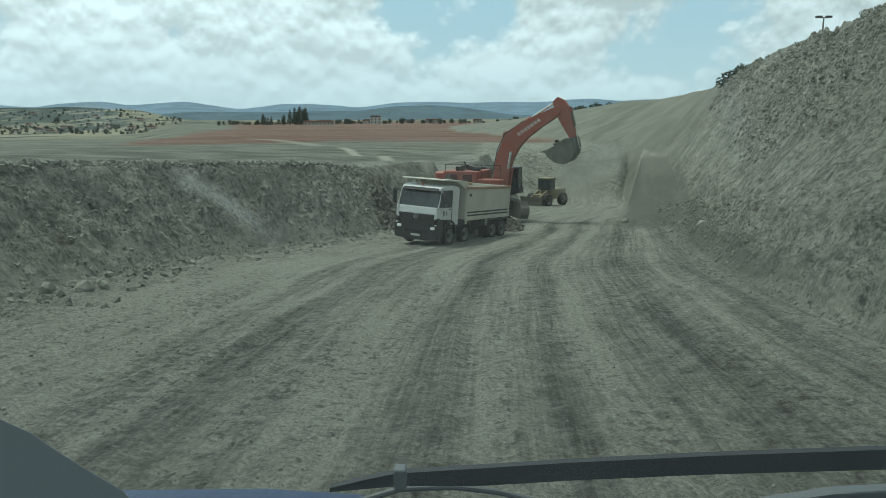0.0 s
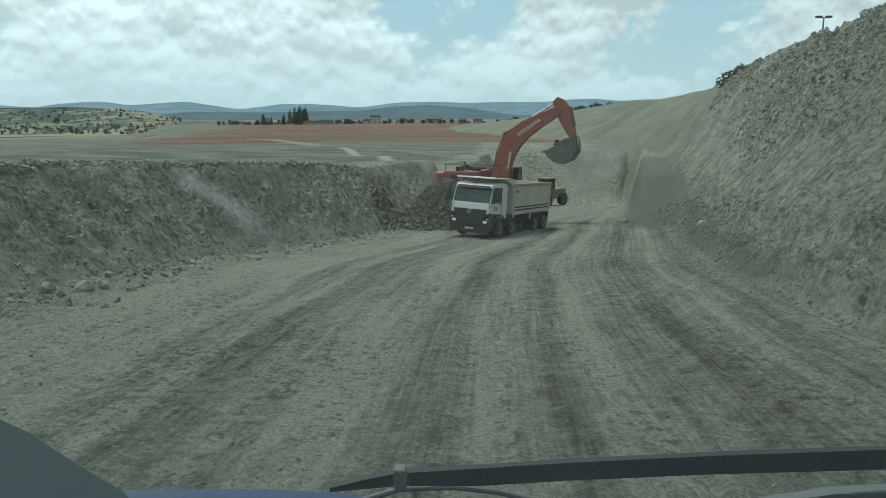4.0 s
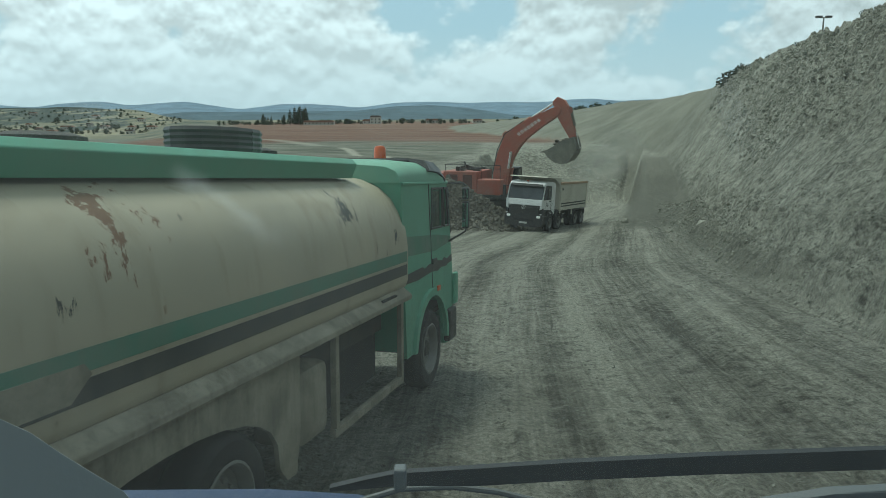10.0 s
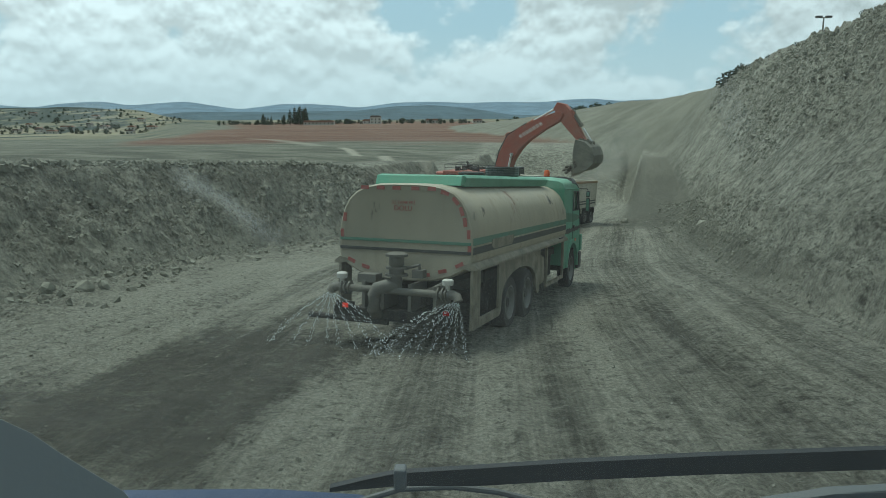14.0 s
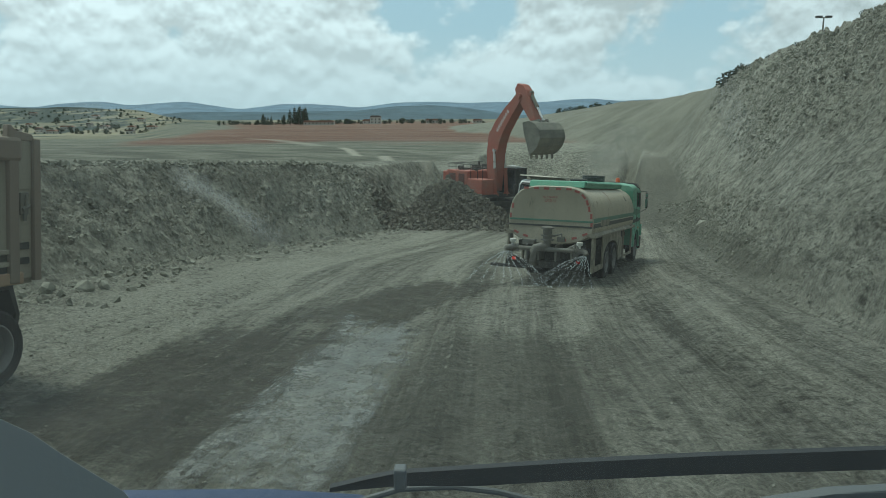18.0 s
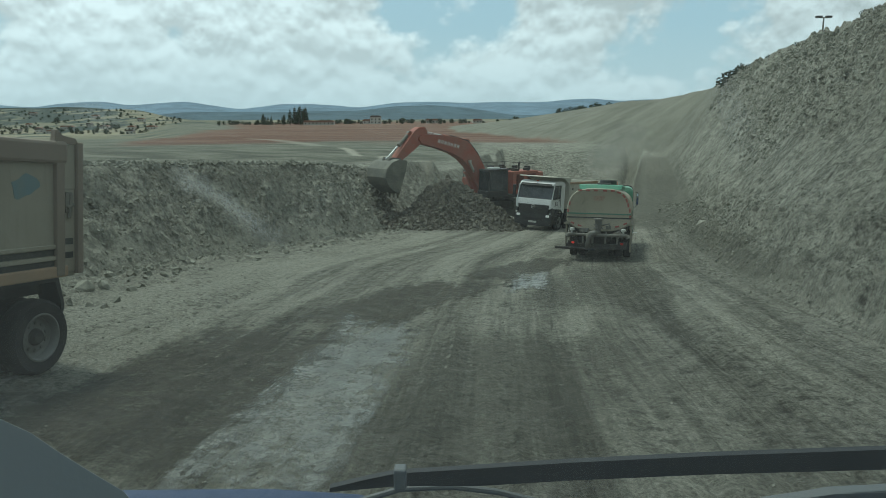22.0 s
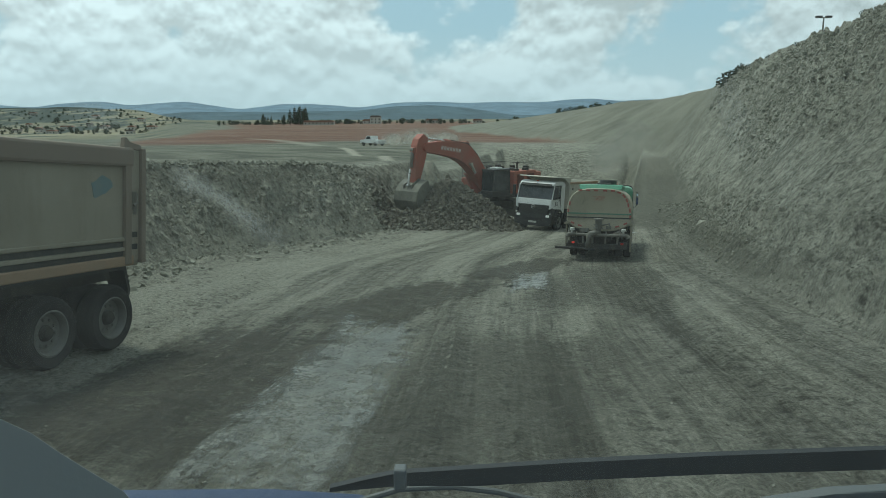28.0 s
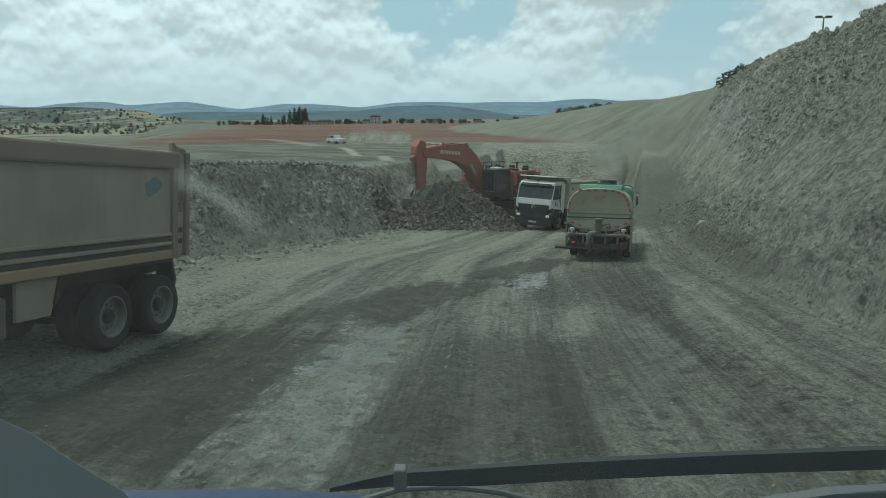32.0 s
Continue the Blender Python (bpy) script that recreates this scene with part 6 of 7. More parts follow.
rb = random.Random(5)
for k in range(46):
    y = 17 + 30 * rb.random()
    boulder(float(foot_left(y)) - 3.5 - rb.random() * 1.2, y, 0.08 + 0.13 * rb.random() ** 2, k, "pale angular rock on the bank's edge", "rocks on the bank")
for x, y, r in ((-9.2, 16.8, 0.26), (-8.65, 17.4, 0.30), (-8.3, 17.7, 0.2), (-8.9, 17.9, 0.17), (-8.2, 21.3, 0.22), (-9.3, 15.4, 0.2), (-8.9, 19.4, 0.18)):
    boulder(x, y, r, int(r * 100), "pale rock lying at the bank's foot", "rocks at the bank's foot")
for k in range(34):
    y = 22 + 26 * rb.random()
    boulder(float(foot_right(y)) + 0.6 + 2.4 * rb.random(), y, 0.08 + 0.13 * rb.random() ** 2, k + 2, "grey-green rock lying on the scree", "rocks on the scree")
boulder(12.64, 51.1, 0.34, 3, "pale rock standing alone on the road's edge", "")
boulder(14.2, 40.2, 0.55, 4, "large dark flat rock at the slope's foot", "")


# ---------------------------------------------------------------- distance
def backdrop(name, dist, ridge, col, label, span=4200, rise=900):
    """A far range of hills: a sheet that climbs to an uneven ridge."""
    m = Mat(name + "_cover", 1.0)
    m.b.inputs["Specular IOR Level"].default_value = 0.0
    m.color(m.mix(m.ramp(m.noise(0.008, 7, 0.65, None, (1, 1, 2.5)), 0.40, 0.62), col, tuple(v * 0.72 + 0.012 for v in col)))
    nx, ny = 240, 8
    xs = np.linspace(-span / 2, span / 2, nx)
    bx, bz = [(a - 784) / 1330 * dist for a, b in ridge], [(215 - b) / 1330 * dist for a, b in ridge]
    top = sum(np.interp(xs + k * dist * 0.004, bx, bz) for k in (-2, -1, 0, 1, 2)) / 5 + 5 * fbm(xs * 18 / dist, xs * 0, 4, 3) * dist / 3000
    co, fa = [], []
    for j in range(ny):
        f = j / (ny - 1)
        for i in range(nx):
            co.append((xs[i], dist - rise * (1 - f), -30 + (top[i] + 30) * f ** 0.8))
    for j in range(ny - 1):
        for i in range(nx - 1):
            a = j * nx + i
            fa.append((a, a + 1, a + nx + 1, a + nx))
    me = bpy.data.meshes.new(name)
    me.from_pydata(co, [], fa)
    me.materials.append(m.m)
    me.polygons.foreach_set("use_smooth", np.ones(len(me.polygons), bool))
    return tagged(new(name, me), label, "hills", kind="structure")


# aerial haze is painted into the blue base colours of the two farther ranges
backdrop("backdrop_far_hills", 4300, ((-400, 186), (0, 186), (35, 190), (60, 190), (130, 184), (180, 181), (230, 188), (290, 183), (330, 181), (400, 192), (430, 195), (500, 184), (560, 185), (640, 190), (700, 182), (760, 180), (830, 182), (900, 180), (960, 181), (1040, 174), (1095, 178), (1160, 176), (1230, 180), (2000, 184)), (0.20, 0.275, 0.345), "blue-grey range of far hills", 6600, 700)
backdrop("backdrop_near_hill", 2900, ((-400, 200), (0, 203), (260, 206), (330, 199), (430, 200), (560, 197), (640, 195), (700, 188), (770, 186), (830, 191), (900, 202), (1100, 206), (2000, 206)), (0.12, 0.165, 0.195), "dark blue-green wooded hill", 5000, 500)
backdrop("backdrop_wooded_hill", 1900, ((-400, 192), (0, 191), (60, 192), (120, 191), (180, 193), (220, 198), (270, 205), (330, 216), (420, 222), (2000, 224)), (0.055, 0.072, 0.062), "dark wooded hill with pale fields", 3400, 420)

M_LEAF = rough_material("dark_tree_foliage", (0.018, 0.03, 0.018), (0.05, 0.065, 0.038))
M_LEAFDRY = rough_material("dry_shrub_foliage", (0.03, 0.036, 0.02), (0.085, 0.085, 0.05))
M_BARK = painted("tree_bark", (0.06, 0.045, 0.032), (0.1, 0.09, 0.07), 0.5, 0.9, 2.0)
TREES = {}


def tree_meshes(kind, k):
    if (kind, k) in TREES:
        return TREES[kind, k]
    r = random.Random(70 + k + len(kind))
    t = nb()
    c = nb()
    if kind == "conifer":
        tube(t, [(0, 0, 0), (0.02, 0.01, 0.5), (0, 0, 1.0)], [0.035, 0.022, 0.004], 6)
        for i in range(9):
            z = 0.16 + 0.09 * i
            for j in range(8):
                a = r.uniform(0, 6.28)
                d = (0.24 * (1 - z) + 0.02) * r.uniform(0.5, 1.1)
                stone(c, d * math.cos(a), d * math.sin(a), z - 0.05 * d + r.uniform(-0.03, 0.03), 0.055 * (1.25 - z) + 0.012, r, 0.8)
    elif kind in ("shrub", "bush"):
        for q in range(4):
            tube(t, [(0, 0, 0), (0.25 * math.cos(q * 1.6), 0.25 * math.sin(q * 1.6), 0.5)], [0.03, 0.012], 5)
        for i in range(60):
            a, d = r.uniform(0, 6.28), r.uniform(0.0, 0.62) ** 0.8
            stone(c, d * math.cos(a), d * math.sin(a), r.uniform(0.05, 0.95) * (1 - 0.75 * d), r.uniform(0.06, 0.13), r, 0.8)
    else:
        tube(t, [(0, 0, 0), (0.02, 0, 0.2), (0.05, 0.03, 0.5)], [0.05, 0.035, 0.02], 6)
        for q in range(3):
            a = q * 2.1
            tube(t, [(0.02, 0, 0.28), (0.2 * math.cos(a), 0.2 * math.sin(a), 0.6)], [0.025, 0.01], 5)
        for i in range(70):
            a, e = r.uniform(0, 6.28), r.uniform(-0.9, 1.4)
            d = r.uniform(0.12, 0.48)
            stone(c, d * math.cos(a) * math.cos(e) * 1.25, d * math.sin(a) * math.cos(e), 0.40 + 0.46 * math.sin(e) * r.uniform(0.6, 1.1), r.uniform(0.06, 0.13), r, 0.8)
    out = []
    for nm, bm, mt in (("trunk", t, M_BARK), ("crown", c, M_LEAF)):
        me = bpy.data.meshes.new(nm)
        bm.to_mesh(me)
        bm.free()
        me.materials.append(mt)
        out.append(me)
    TREES[kind, k] = out
    return out


def tree(kind, x, y, h, k, label, group):
    T = tagged(new("tree"), label, "tree", group)
    T.location, T.scale, T.rotation_euler = (x, y, ground_at(x, y) - 0.2), (h, h, h), (0, 0, k * 0.7)
    for nm, me in zip(("trunk", "crown"), tree_meshes(kind, k % 4)):
        o = new(nm, me)
        o.parent = T
    return T


rt = random.Random(9)
for k in range(17):
    px = 455 + 95 * rt.random()
    d = 640 + 60 * rt.random()
    tree("conifer", (px - 784) / 1330 * d, d, (10 + 5 * rt.random()) * (1.2 if px > 510 else 0.75), k, "tall dark conifer at the field's far edge", "conifer grove")
for k in range(90):
    px = rt.choice((rt.uniform(385, 640), rt.uniform(560, 930)))
    d = 680 + 90 * rt.random()
    tree("broadleaf", (px - 784) / 1330 * d, d, 2.8 + 2.6 * rt.random(), k, "small dark tree along the far field's edge", "far tree line")
for px, h in ((712, 7.0), (778, 6.0)):
    tree("broadleaf", (px - 784) / 1330 * 660, 660, h, int(px), "round dark tree standing on the field's edge", "far tree line")
for k in range(260):
    px = rt.uniform(-30, 320) if k % 3 else rt.uniform(-30, 275)
    d = 850 + 600 * rt.random() if k % 3 else 760 + 160 * rt.random()
    tree("broadleaf", (px - 784) / 1330 * d, d, 2.6 + 3.2 * rt.random() ** 2, k, "dark tree on the far hillside", "hillside trees")
for k in range(26):
    px = rt.uniform(985, 1085)
    y = 330 + 30 * rt.random()
    x = (px - 784) / 1330 * y
    tree("bush", x, y, (1.4 + 1.6 * rt.random()) * (1.5 if px > 1050 else 1.0), k, "dark tree on the far crest", "crest trees")


# shrubs on the crest of the cut
def shrub(px, dist, h, k):
    x = (px - 784) / 1330 * dist
    S = tagged(new("shrub"), "dark leafy shrub on the crest of the cut", "shrub", "crest shrubs")
    S.location, S.scale, S.rotation_euler = (x, dist, ground_at(x, dist) - 0.1 * h), (h * 1.0, h * 1.0, h * 0.75), (0, 0, k)
    for nm, me in zip(("stem", "crown"), tree_meshes("shrub", k % 4)):
        o = new(nm, me)
        o.parent = S
    return S


for k, (px, d, h) in enumerate(((1276, 100, 1.6), (1283, 99, 1.9), (1291, 98, 1.9), (1298, 97, 1.5), (1305, 96, 1.2), (1314, 93, 0.9), (1320, 92, 0.8), (1335, 89, 0.8), (1352, 83, 0.6), (1399, 73, 0.8), (1414, 70, 0.5), (1513, 53, 0.5))):
    shrub(px, d, h, k)


# houses at the far edge of the fields
def house(px, dist, w, h, label, roof_col, storeys=1):
    x = (px - 784) / 1330 * dist
    Hs = tagged(new("house"), label, "house", "far houses")
    Hs.location = (x, dist, ground_at(x, dist) - 0.5)
    wall = part("wall", boxed(-w / 2, w / 2, -3, 3, 0, h, 0.05), M_HOUSE, Hs)
    part("roof", prism(nb(), [(-w / 2 - 0.6, h), (-w / 2 + 1.2, h + 1.6), (w / 2 - 1.2, h + 1.6), (w / 2 + 0.6, h)], -3.6, 3.6, "y"), roof_col, Hs)
    for s in range(storeys):
        for k in range(max(2, int(w // 3))):
            u = -w / 2 + (k + 0.5) * w / max(2, int(w // 3))
            part("window", boxed(u - 0.5, u + 0.5, -3.06, -2.98, 1.2 + 2.8 * s, 2.5 + 2.8 * s), M_GLASS, wall)
    return Hs


M_HOUSE = painted("pale_render", (0.5, 0.48, 0.43), (0.36, 0.33, 0.28), 0.4, 0.8, 0.3)
M_ROOFDARK = painted("dark_roof", (0.09, 0.07, 0.06), (0.16, 0.13, 0.11), 0.4, 0.8, 0.5)
M_ROOFTILE = painted("tile_roof", (0.2, 0.1, 0.065), (0.25, 0.17, 0.13), 0.4, 0.8, 0.5)
house(665, 700, 10, 6.5, "pale two-storey house with a dark roof beyond the field", M_ROOFDARK, 2)
house(650, 705, 8, 3, "low pale house beyond the red field", M_ROOFTILE)
house(765, 720, 12, 3.2, "long pale house with a tiled roof beyond the field", M_ROOFTILE)
house(845, 720, 9, 3, "low pale house with a tiled roof", M_ROOFTILE)
house(565, 640, 26, 2.8, "long low shed with a tiled roof beside the conifers", M_ROOFTILE)
for k in range(14):
    house(8 + 262 * rt.random(), 780 + 170 * rt.random(), 5 + 5 * rt.random(), 2.6 + rt.random(), "small pale village house among trees", M_ROOFTILE if k % 3 else M_ROOFDARK)
house(250, 1050, 9, 4, "small pale house on the far hillside", M_ROOFTILE)
house(170, 1150, 10, 4, "small pale house below the wooded hill", M_ROOFTILE)
house(60, 1250, 12, 4, "small pale house among hillside trees", M_ROOFTILE)


# lamp mast beyond the crest
def lamp_mast():
    L = tagged(new("lamp_mast"), "tall grey lamp mast with two floodlights beyond the crest", "street lamp")
    x, y = 74.3, 150.0
    L.location = (x, y, ground_at(x, y))
    h = 20.0 - ground_at(x, y)
    part("mast", tube(nb(), [(0, 0, 0), (0, 0, h)], [0.26, 0.14], 10), M_STEEL, L)
    part("crossbar", tube(nb(), [(-0.7, 0, h - 0.1), (0.7, 0, h - 0.1)], 0.09, 8), M_STEEL, L)
    for s in (-1, 1):
        part("floodlight", boxed(s * 0.95 - 0.55, s * 0.95 + 0.55, -0.4, 0.4, h - 0.1, h + 0.28, 0.05), M_FRAME, L)
    return L


lamp_mast()


# ---------------------------------------------------------------- wheel loader in the pit
def build_loader():
    L = tagged(new("wheel_loader"), "dusty yellow wheel loader standing in the pit", "loader")
    L.matrix_basis = pose(12.7, 92.0, ground_at(12.7, 92.0), 0, 0, 138)
    body = boxed(-1.0, 1.0, -3.2, -0.4, 0.9, 2.1, 0.08)
    part("engine_hood", body, M_YELLOW, L)
    part("front_frame", boxed(-0.7, 0.7, -0.3, 1.6, 0.7, 1.5, 0.06), M_YELLOW, L)
    cab = part("cab", boxed(-0.75, 0.75, -1.1, 0.5, 2.0, 3.35, 0.06), M_FRAME, L)
    part("cab_roof", boxed(-0.85, 0.85, -1.2, 0.6, 3.35, 3.48, 0.04), M_YELLOW, cab)
    for nm, a in (("front_glass", (-0.62, 0.62, 0.49, 0.53, 2.2, 3.2)), ("side_glass", (0.74, 0.78, -0.95, 0.35, 2.2, 3.2)), ("side_glass", (-0.78, -0.74, -0.95, 0.35, 2.2, 3.2))):
        part(nm, boxed(*a), M_GLASS, cab)
    for s in (-1, 1):
        part("lift_arm", prism(nb(), [(0.3, 1.7), (0.5, 2.0), (2.2, 1.2), (3.0, 0.6), (2.9, 0.35), (2.0, 0.9)], s * 0.62 - 0.1, s * 0.62 + 0.1, "x", 0.02), M_YELLOW, L)
        for y in (-2.2, 1.2):
            wheel(L, s * 1.15, y, 0.8, 0.62)
    part("bucket", prism(nb(), [(2.7, 0.2), (2.75, 1.1), (3.2, 1.35), (3.0, 0.8), (3.1, 0.3), (4.0, 0.12), (4.0, 0.05)], -1.5, 1.5, "x", 0.02), M_STEEL, L)
    return L


M_YELLOW = painted("dusty_yellow_paint", (0.22, 0.17, 0.08), (0.24, 0.225, 0.17), 0.9, 0.6, 1.0)
build_loader()


# ---------------------------------------------------------------- pickup on the far lane
def build_pickup():
    P = tagged(new("pickup_truck"), "small pale pickup raising dust on the far lane", "vehicle")
    part("lower_body", prism(nb(), [(-2.5, 0.45), (-2.5, 1.05), (-0.4, 1.08), (0.0, 1.1), (1.2, 1.15), (2.4, 1.0), (2.5, 0.5)], -0.9, 0.9, "x", 0.05), M_WHITE, P)
    cab = part("cab", prism(nb(), [(-0.5, 1.08), (-0.4, 1.75), (0.7, 1.75), (1.3, 1.12)], -0.82, 0.82, "x", 0.05), M_WHITE, P)
    for s in (-1, 1):
        part("side_window", prism(nb(), [(-0.35, 1.2), (-0.3, 1.66), (0.62, 1.66), (1.05, 1.2)], s * 0.825 - 0.01, s * 0.825 + 0.01, "x"), M_GLASS, cab)
        for y in (-1.6, 1.6):
            wheel(P, s * 0.8, y, 0.36, 0.24)
    return P


pickup = build_pickup()


# ---------------------------------------------------------------- dust
def dust_material(name, alpha, col):
    m = Mat(name, 1.0)
    t = m.node("ShaderNodeBsdfTransparent")
    d = m.node("ShaderNodeBsdfDiffuse")
    d.inputs[0].default_value = (*col, 1)
    tr = m.node("ShaderNodeBsdfTranslucent")
    tr.inputs[0].default_value = (*col, 1)
    both = m.node("ShaderNodeMixShader")
    m.l.new(d.outputs[0], both.inputs[1])
    m.l.new(tr.outputs[0], both.inputs[2])
    mx = m.node("ShaderNodeMixShader")
    f = m.math("MULTIPLY", m.ramp(m.noise(0.55, 5, 0.6), 0.30, 0.66, 0.1, alpha), m.attr("thick"))
    m.l.new(f, mx.inputs[0])
    m.l.new(t.outputs[0], mx.inputs[1])
    m.l.new(both.outputs[0], mx.inputs[2])
    m.l.new(mx.outputs[0], m.n["Material Output"].inputs[0])
    return m.m


M_LANEDUST = dust_material("lane_dust", 0.95, (0.62, 0.6, 0.53))
M_DUST = dust_material("thin_dust", 0.38, (0.5, 0.49, 0.43))


def puff(parent, x, y, z, sx, sy, sz, seed, shells=3, mat=None):
    """A drift of dust: thin bulging layers one behind the other, each thinning out to its rim."""
    g = np.linspace(-1, 1, 25)
    u, v = np.meshgrid(g, g)
    i = np.arange(625).reshape(25, 25)
    fa = np.stack([i[:-1, :-1], i[:-1, 1:], i[1:, 1:], i[1:, :-1]], -1).reshape(-1, 4)
    for k in range(shells):
        f = 1 - 0.12 * k
        lump = 0.5 * fbm(u * 1.6 + seed * 3.1, v * 1.6 + k * 5.0, 3, 200 + seed)
        co = np.stack([u * sx * f, sy * ((k + 0.5) / shells * 2 - 1) + 0.4 * sy / shells * lump + 0.25 * sy * (u * u + v * v), v * sz * f], -1)
        thick = smooth((1 - np.hypot(u, v) + 0.5 * lump) / 0.85) * smooth((1 - np.maximum(np.abs(u), np.abs(v))) / 0.3)
        me = bpy.data.meshes.new("dust_puff")
        me.from_pydata(co.reshape(-1, 3).tolist(), [], fa.tolist())
        at = me.attributes.new("thick", "FLOAT", "POINT")
        at.data.foreach_set("value", thick.astype(np.float32).ravel())
        me.polygons.foreach_set("use_smooth", np.ones(len(me.polygons), bool))
        me.materials.append(mat or M_DUST)
        o = new("dust_puff", me)
        o.parent, o.location, o.visible_shadow = parent, (x, y, z), False


pit_dust = tagged(new("dust_cloud"), "pale dust drifting up from the pit floor", "dust")
pit_dust.location = (17.0, 86.0, -9.0)
puff(pit_dust, -1.0, 0, 2.4, 4.6, 3.0, 3.6, 1, 3)
puff(pit_dust, 2.6, 4, 4.6, 4.4, 3.0, 3.8, 2, 2)
lane_dust = tagged(new("dust_cloud"), "pale dust trailing behind the pickup", "dust")
puff(lane_dust, 3.6, -0.5, 1.2, 2.6, 1.0, 1.7, 4, 2, M_LANEDUST)
puff(lane_dust, 7.4, -1.5, 1.5, 3.8, 1.0, 2.2, 5, 2, M_LANEDUST)
puff(lane_dust, 12.0, -2.5, 1.3, 4.4, 1.0, 1.9, 6, 2, M_LANEDUST)


# ---------------------------------------------------------------- water lying on the road
def wet_material(name, base, rough, cover, soft=0.12, level=0.72):
    m = Mat(name, rough)
    grain = m.mix(m.ramp(m.noise(2.2, 6, 0.65), 0.35, 0.65), base, tuple(v * 1.9 for v in base))
    m.color(m.mix(1.0, grain, m.ramp(m.noise(15.0, 6, 0.75), 0.38, 0.62, 0.6, 1.5), "MULTIPLY"))
    m.rough(m.ramp(m.noise(1.4, 6, 0.6), 0.3, 0.7, rough, min(1.0, rough + 0.35)))
    m.b.inputs["Specular IOR Level"].default_value = 0.3
    if rough > 0.5:
        m.bump(m.noise(6.0, 9, 0.8), 0.9, 0.12)
    t = m.node("ShaderNodeBsdfTransparent")
    mx = m.node("ShaderNodeMixShader")
    rut = m.attr("rut", True)
    n1 = m.math("ADD", m.math("MULTIPLY", m.noise(1.0, 6, 0.65, rut, (1.6, 0.09, 1)), 1.0), m.math("MULTIPLY", m.noise(2.6, 8, 0.75), 0.8))
    f = m.ramp(m.math("ADD", n1, m.math("MULTIPLY", m.attr("edge"), 0.6)), level + 0.18, level + 0.18 + soft, 0.0, cover)
    m.l.new(f, mx.inputs[0])
    m.l.new(t.outputs[0], mx.inputs[1])
    m.l.new(m.b.outputs[0], mx.inputs[2])
    m.l.new(mx.outputs[0], m.n["Material Output"].inputs[0])
    return m.m


M_DAMP = wet_material("damp_marl", (0.055, 0.053, 0.041), 0.75, 0.7, 0.20, 0.66)
M_MOIST = wet_material("moist_marl", (0.062, 0.061, 0.048), 0.85, 0.42, 0.26, 0.66)
# the film's pale base colour also stands in for reflected sky
M_SHEET = wet_material("standing_water_film", (0.115, 0.117, 0.103), 0.24, 0.6, 0.16, 0.74)


# paler again: part of the sky's reflection is put into the base colour
M_POOL = wet_material("pool_water_sky_tint", (0.13, 0.132, 0.118), 0.2, 0.75, 0.14, 0.80)


def wet_patch(name, a, b, half, mat, label, lift):
    """A ragged film along the road from a to b, lying on the ground."""
    nx, ny = 40, 110
    d = np.array(b, float) - np.array(a, float)
    side = np.array((d[1], -d[0])) / np.hypot(*d)
    u, v = np.meshgrid(np.linspace(-1, 1, nx), np.linspace(0, 1, ny))
    x = a[0] + d[0] * v + side[0] * u * half
    y = a[1] + d[1] * v + side[1] * u * half
    z, _, rut = terrain(x, y)
    edge = 0.45 - 1.1 * np.maximum(np.abs(u) ** 2.2, np.abs(2 * v - 1) ** 3.0)
    i = np.arange(nx * ny).reshape(ny, nx)
    fa = np.stack([i[:-1, :-1], i[:-1, 1:], i[1:, 1:], i[1:, :-1]], -1).reshape(-1, 4)
    me = bpy.data.meshes.new(name)
    me.from_pydata(np.stack([x, y, z + lift], -1).reshape(-1, 3).tolist(), [], fa.tolist())
    at = me.attributes.new("edge", "FLOAT", "POINT")
    at.data.foreach_set("value", edge.astype(np.float32).ravel())
    at = me.attributes.new("rut", "FLOAT_VECTOR", "POINT")
    at.data.foreach_set("vector", rut.reshape(-1, 3).astype(np.float32).ravel())
    me.polygons.foreach_set("use_smooth", np.ones(len(me.polygons), bool))
    me.materials.append(mat)
    return tagged(new(name, me), label, "water")


# (film, time at which the ground is wetted)
WET = [(wet_patch("wet_ground", (-4.6, 5.8), (-2.4, 14.5), 2.6, M_DAMP, "dark damp ground behind the tanker", 0.022), 13.0),
       (wet_patch("wet_ground", (-2.8, 13.0), (1.2, 22.5), 1.7, M_DAMP, "dark damp ground behind the tanker", 0.022), 14.6),
       (wet_patch("wet_ground", (0.7, 20.8), (5.2, 30.5), 1.5, M_DAMP, "dark damp ground behind the tanker", 0.022), 19.2),
       (wet_patch("wet_ground", (-0.4, 4.6), (2.2, 14.6), 2.6, M_MOIST, "moist ground along the tanker's way", 0.018), 14.6),
       (wet_patch("wet_ground", (2.5, 14.6), (6.9, 27.0), 2.6, M_MOIST, "moist ground along the tanker's way", 0.018), 17.8),
       (wet_patch("puddle", (-2.0, 3.8), (-0.95, 16.0), 1.2, M_SHEET, "shallow muddy water lying in the wheel track", 0.034), 14.0),
       (wet_patch("puddle", (2.1, 17.8), (3.05, 25.2), 0.9, M_POOL, "small pale puddle in a rut", 0.038), 20.6)]


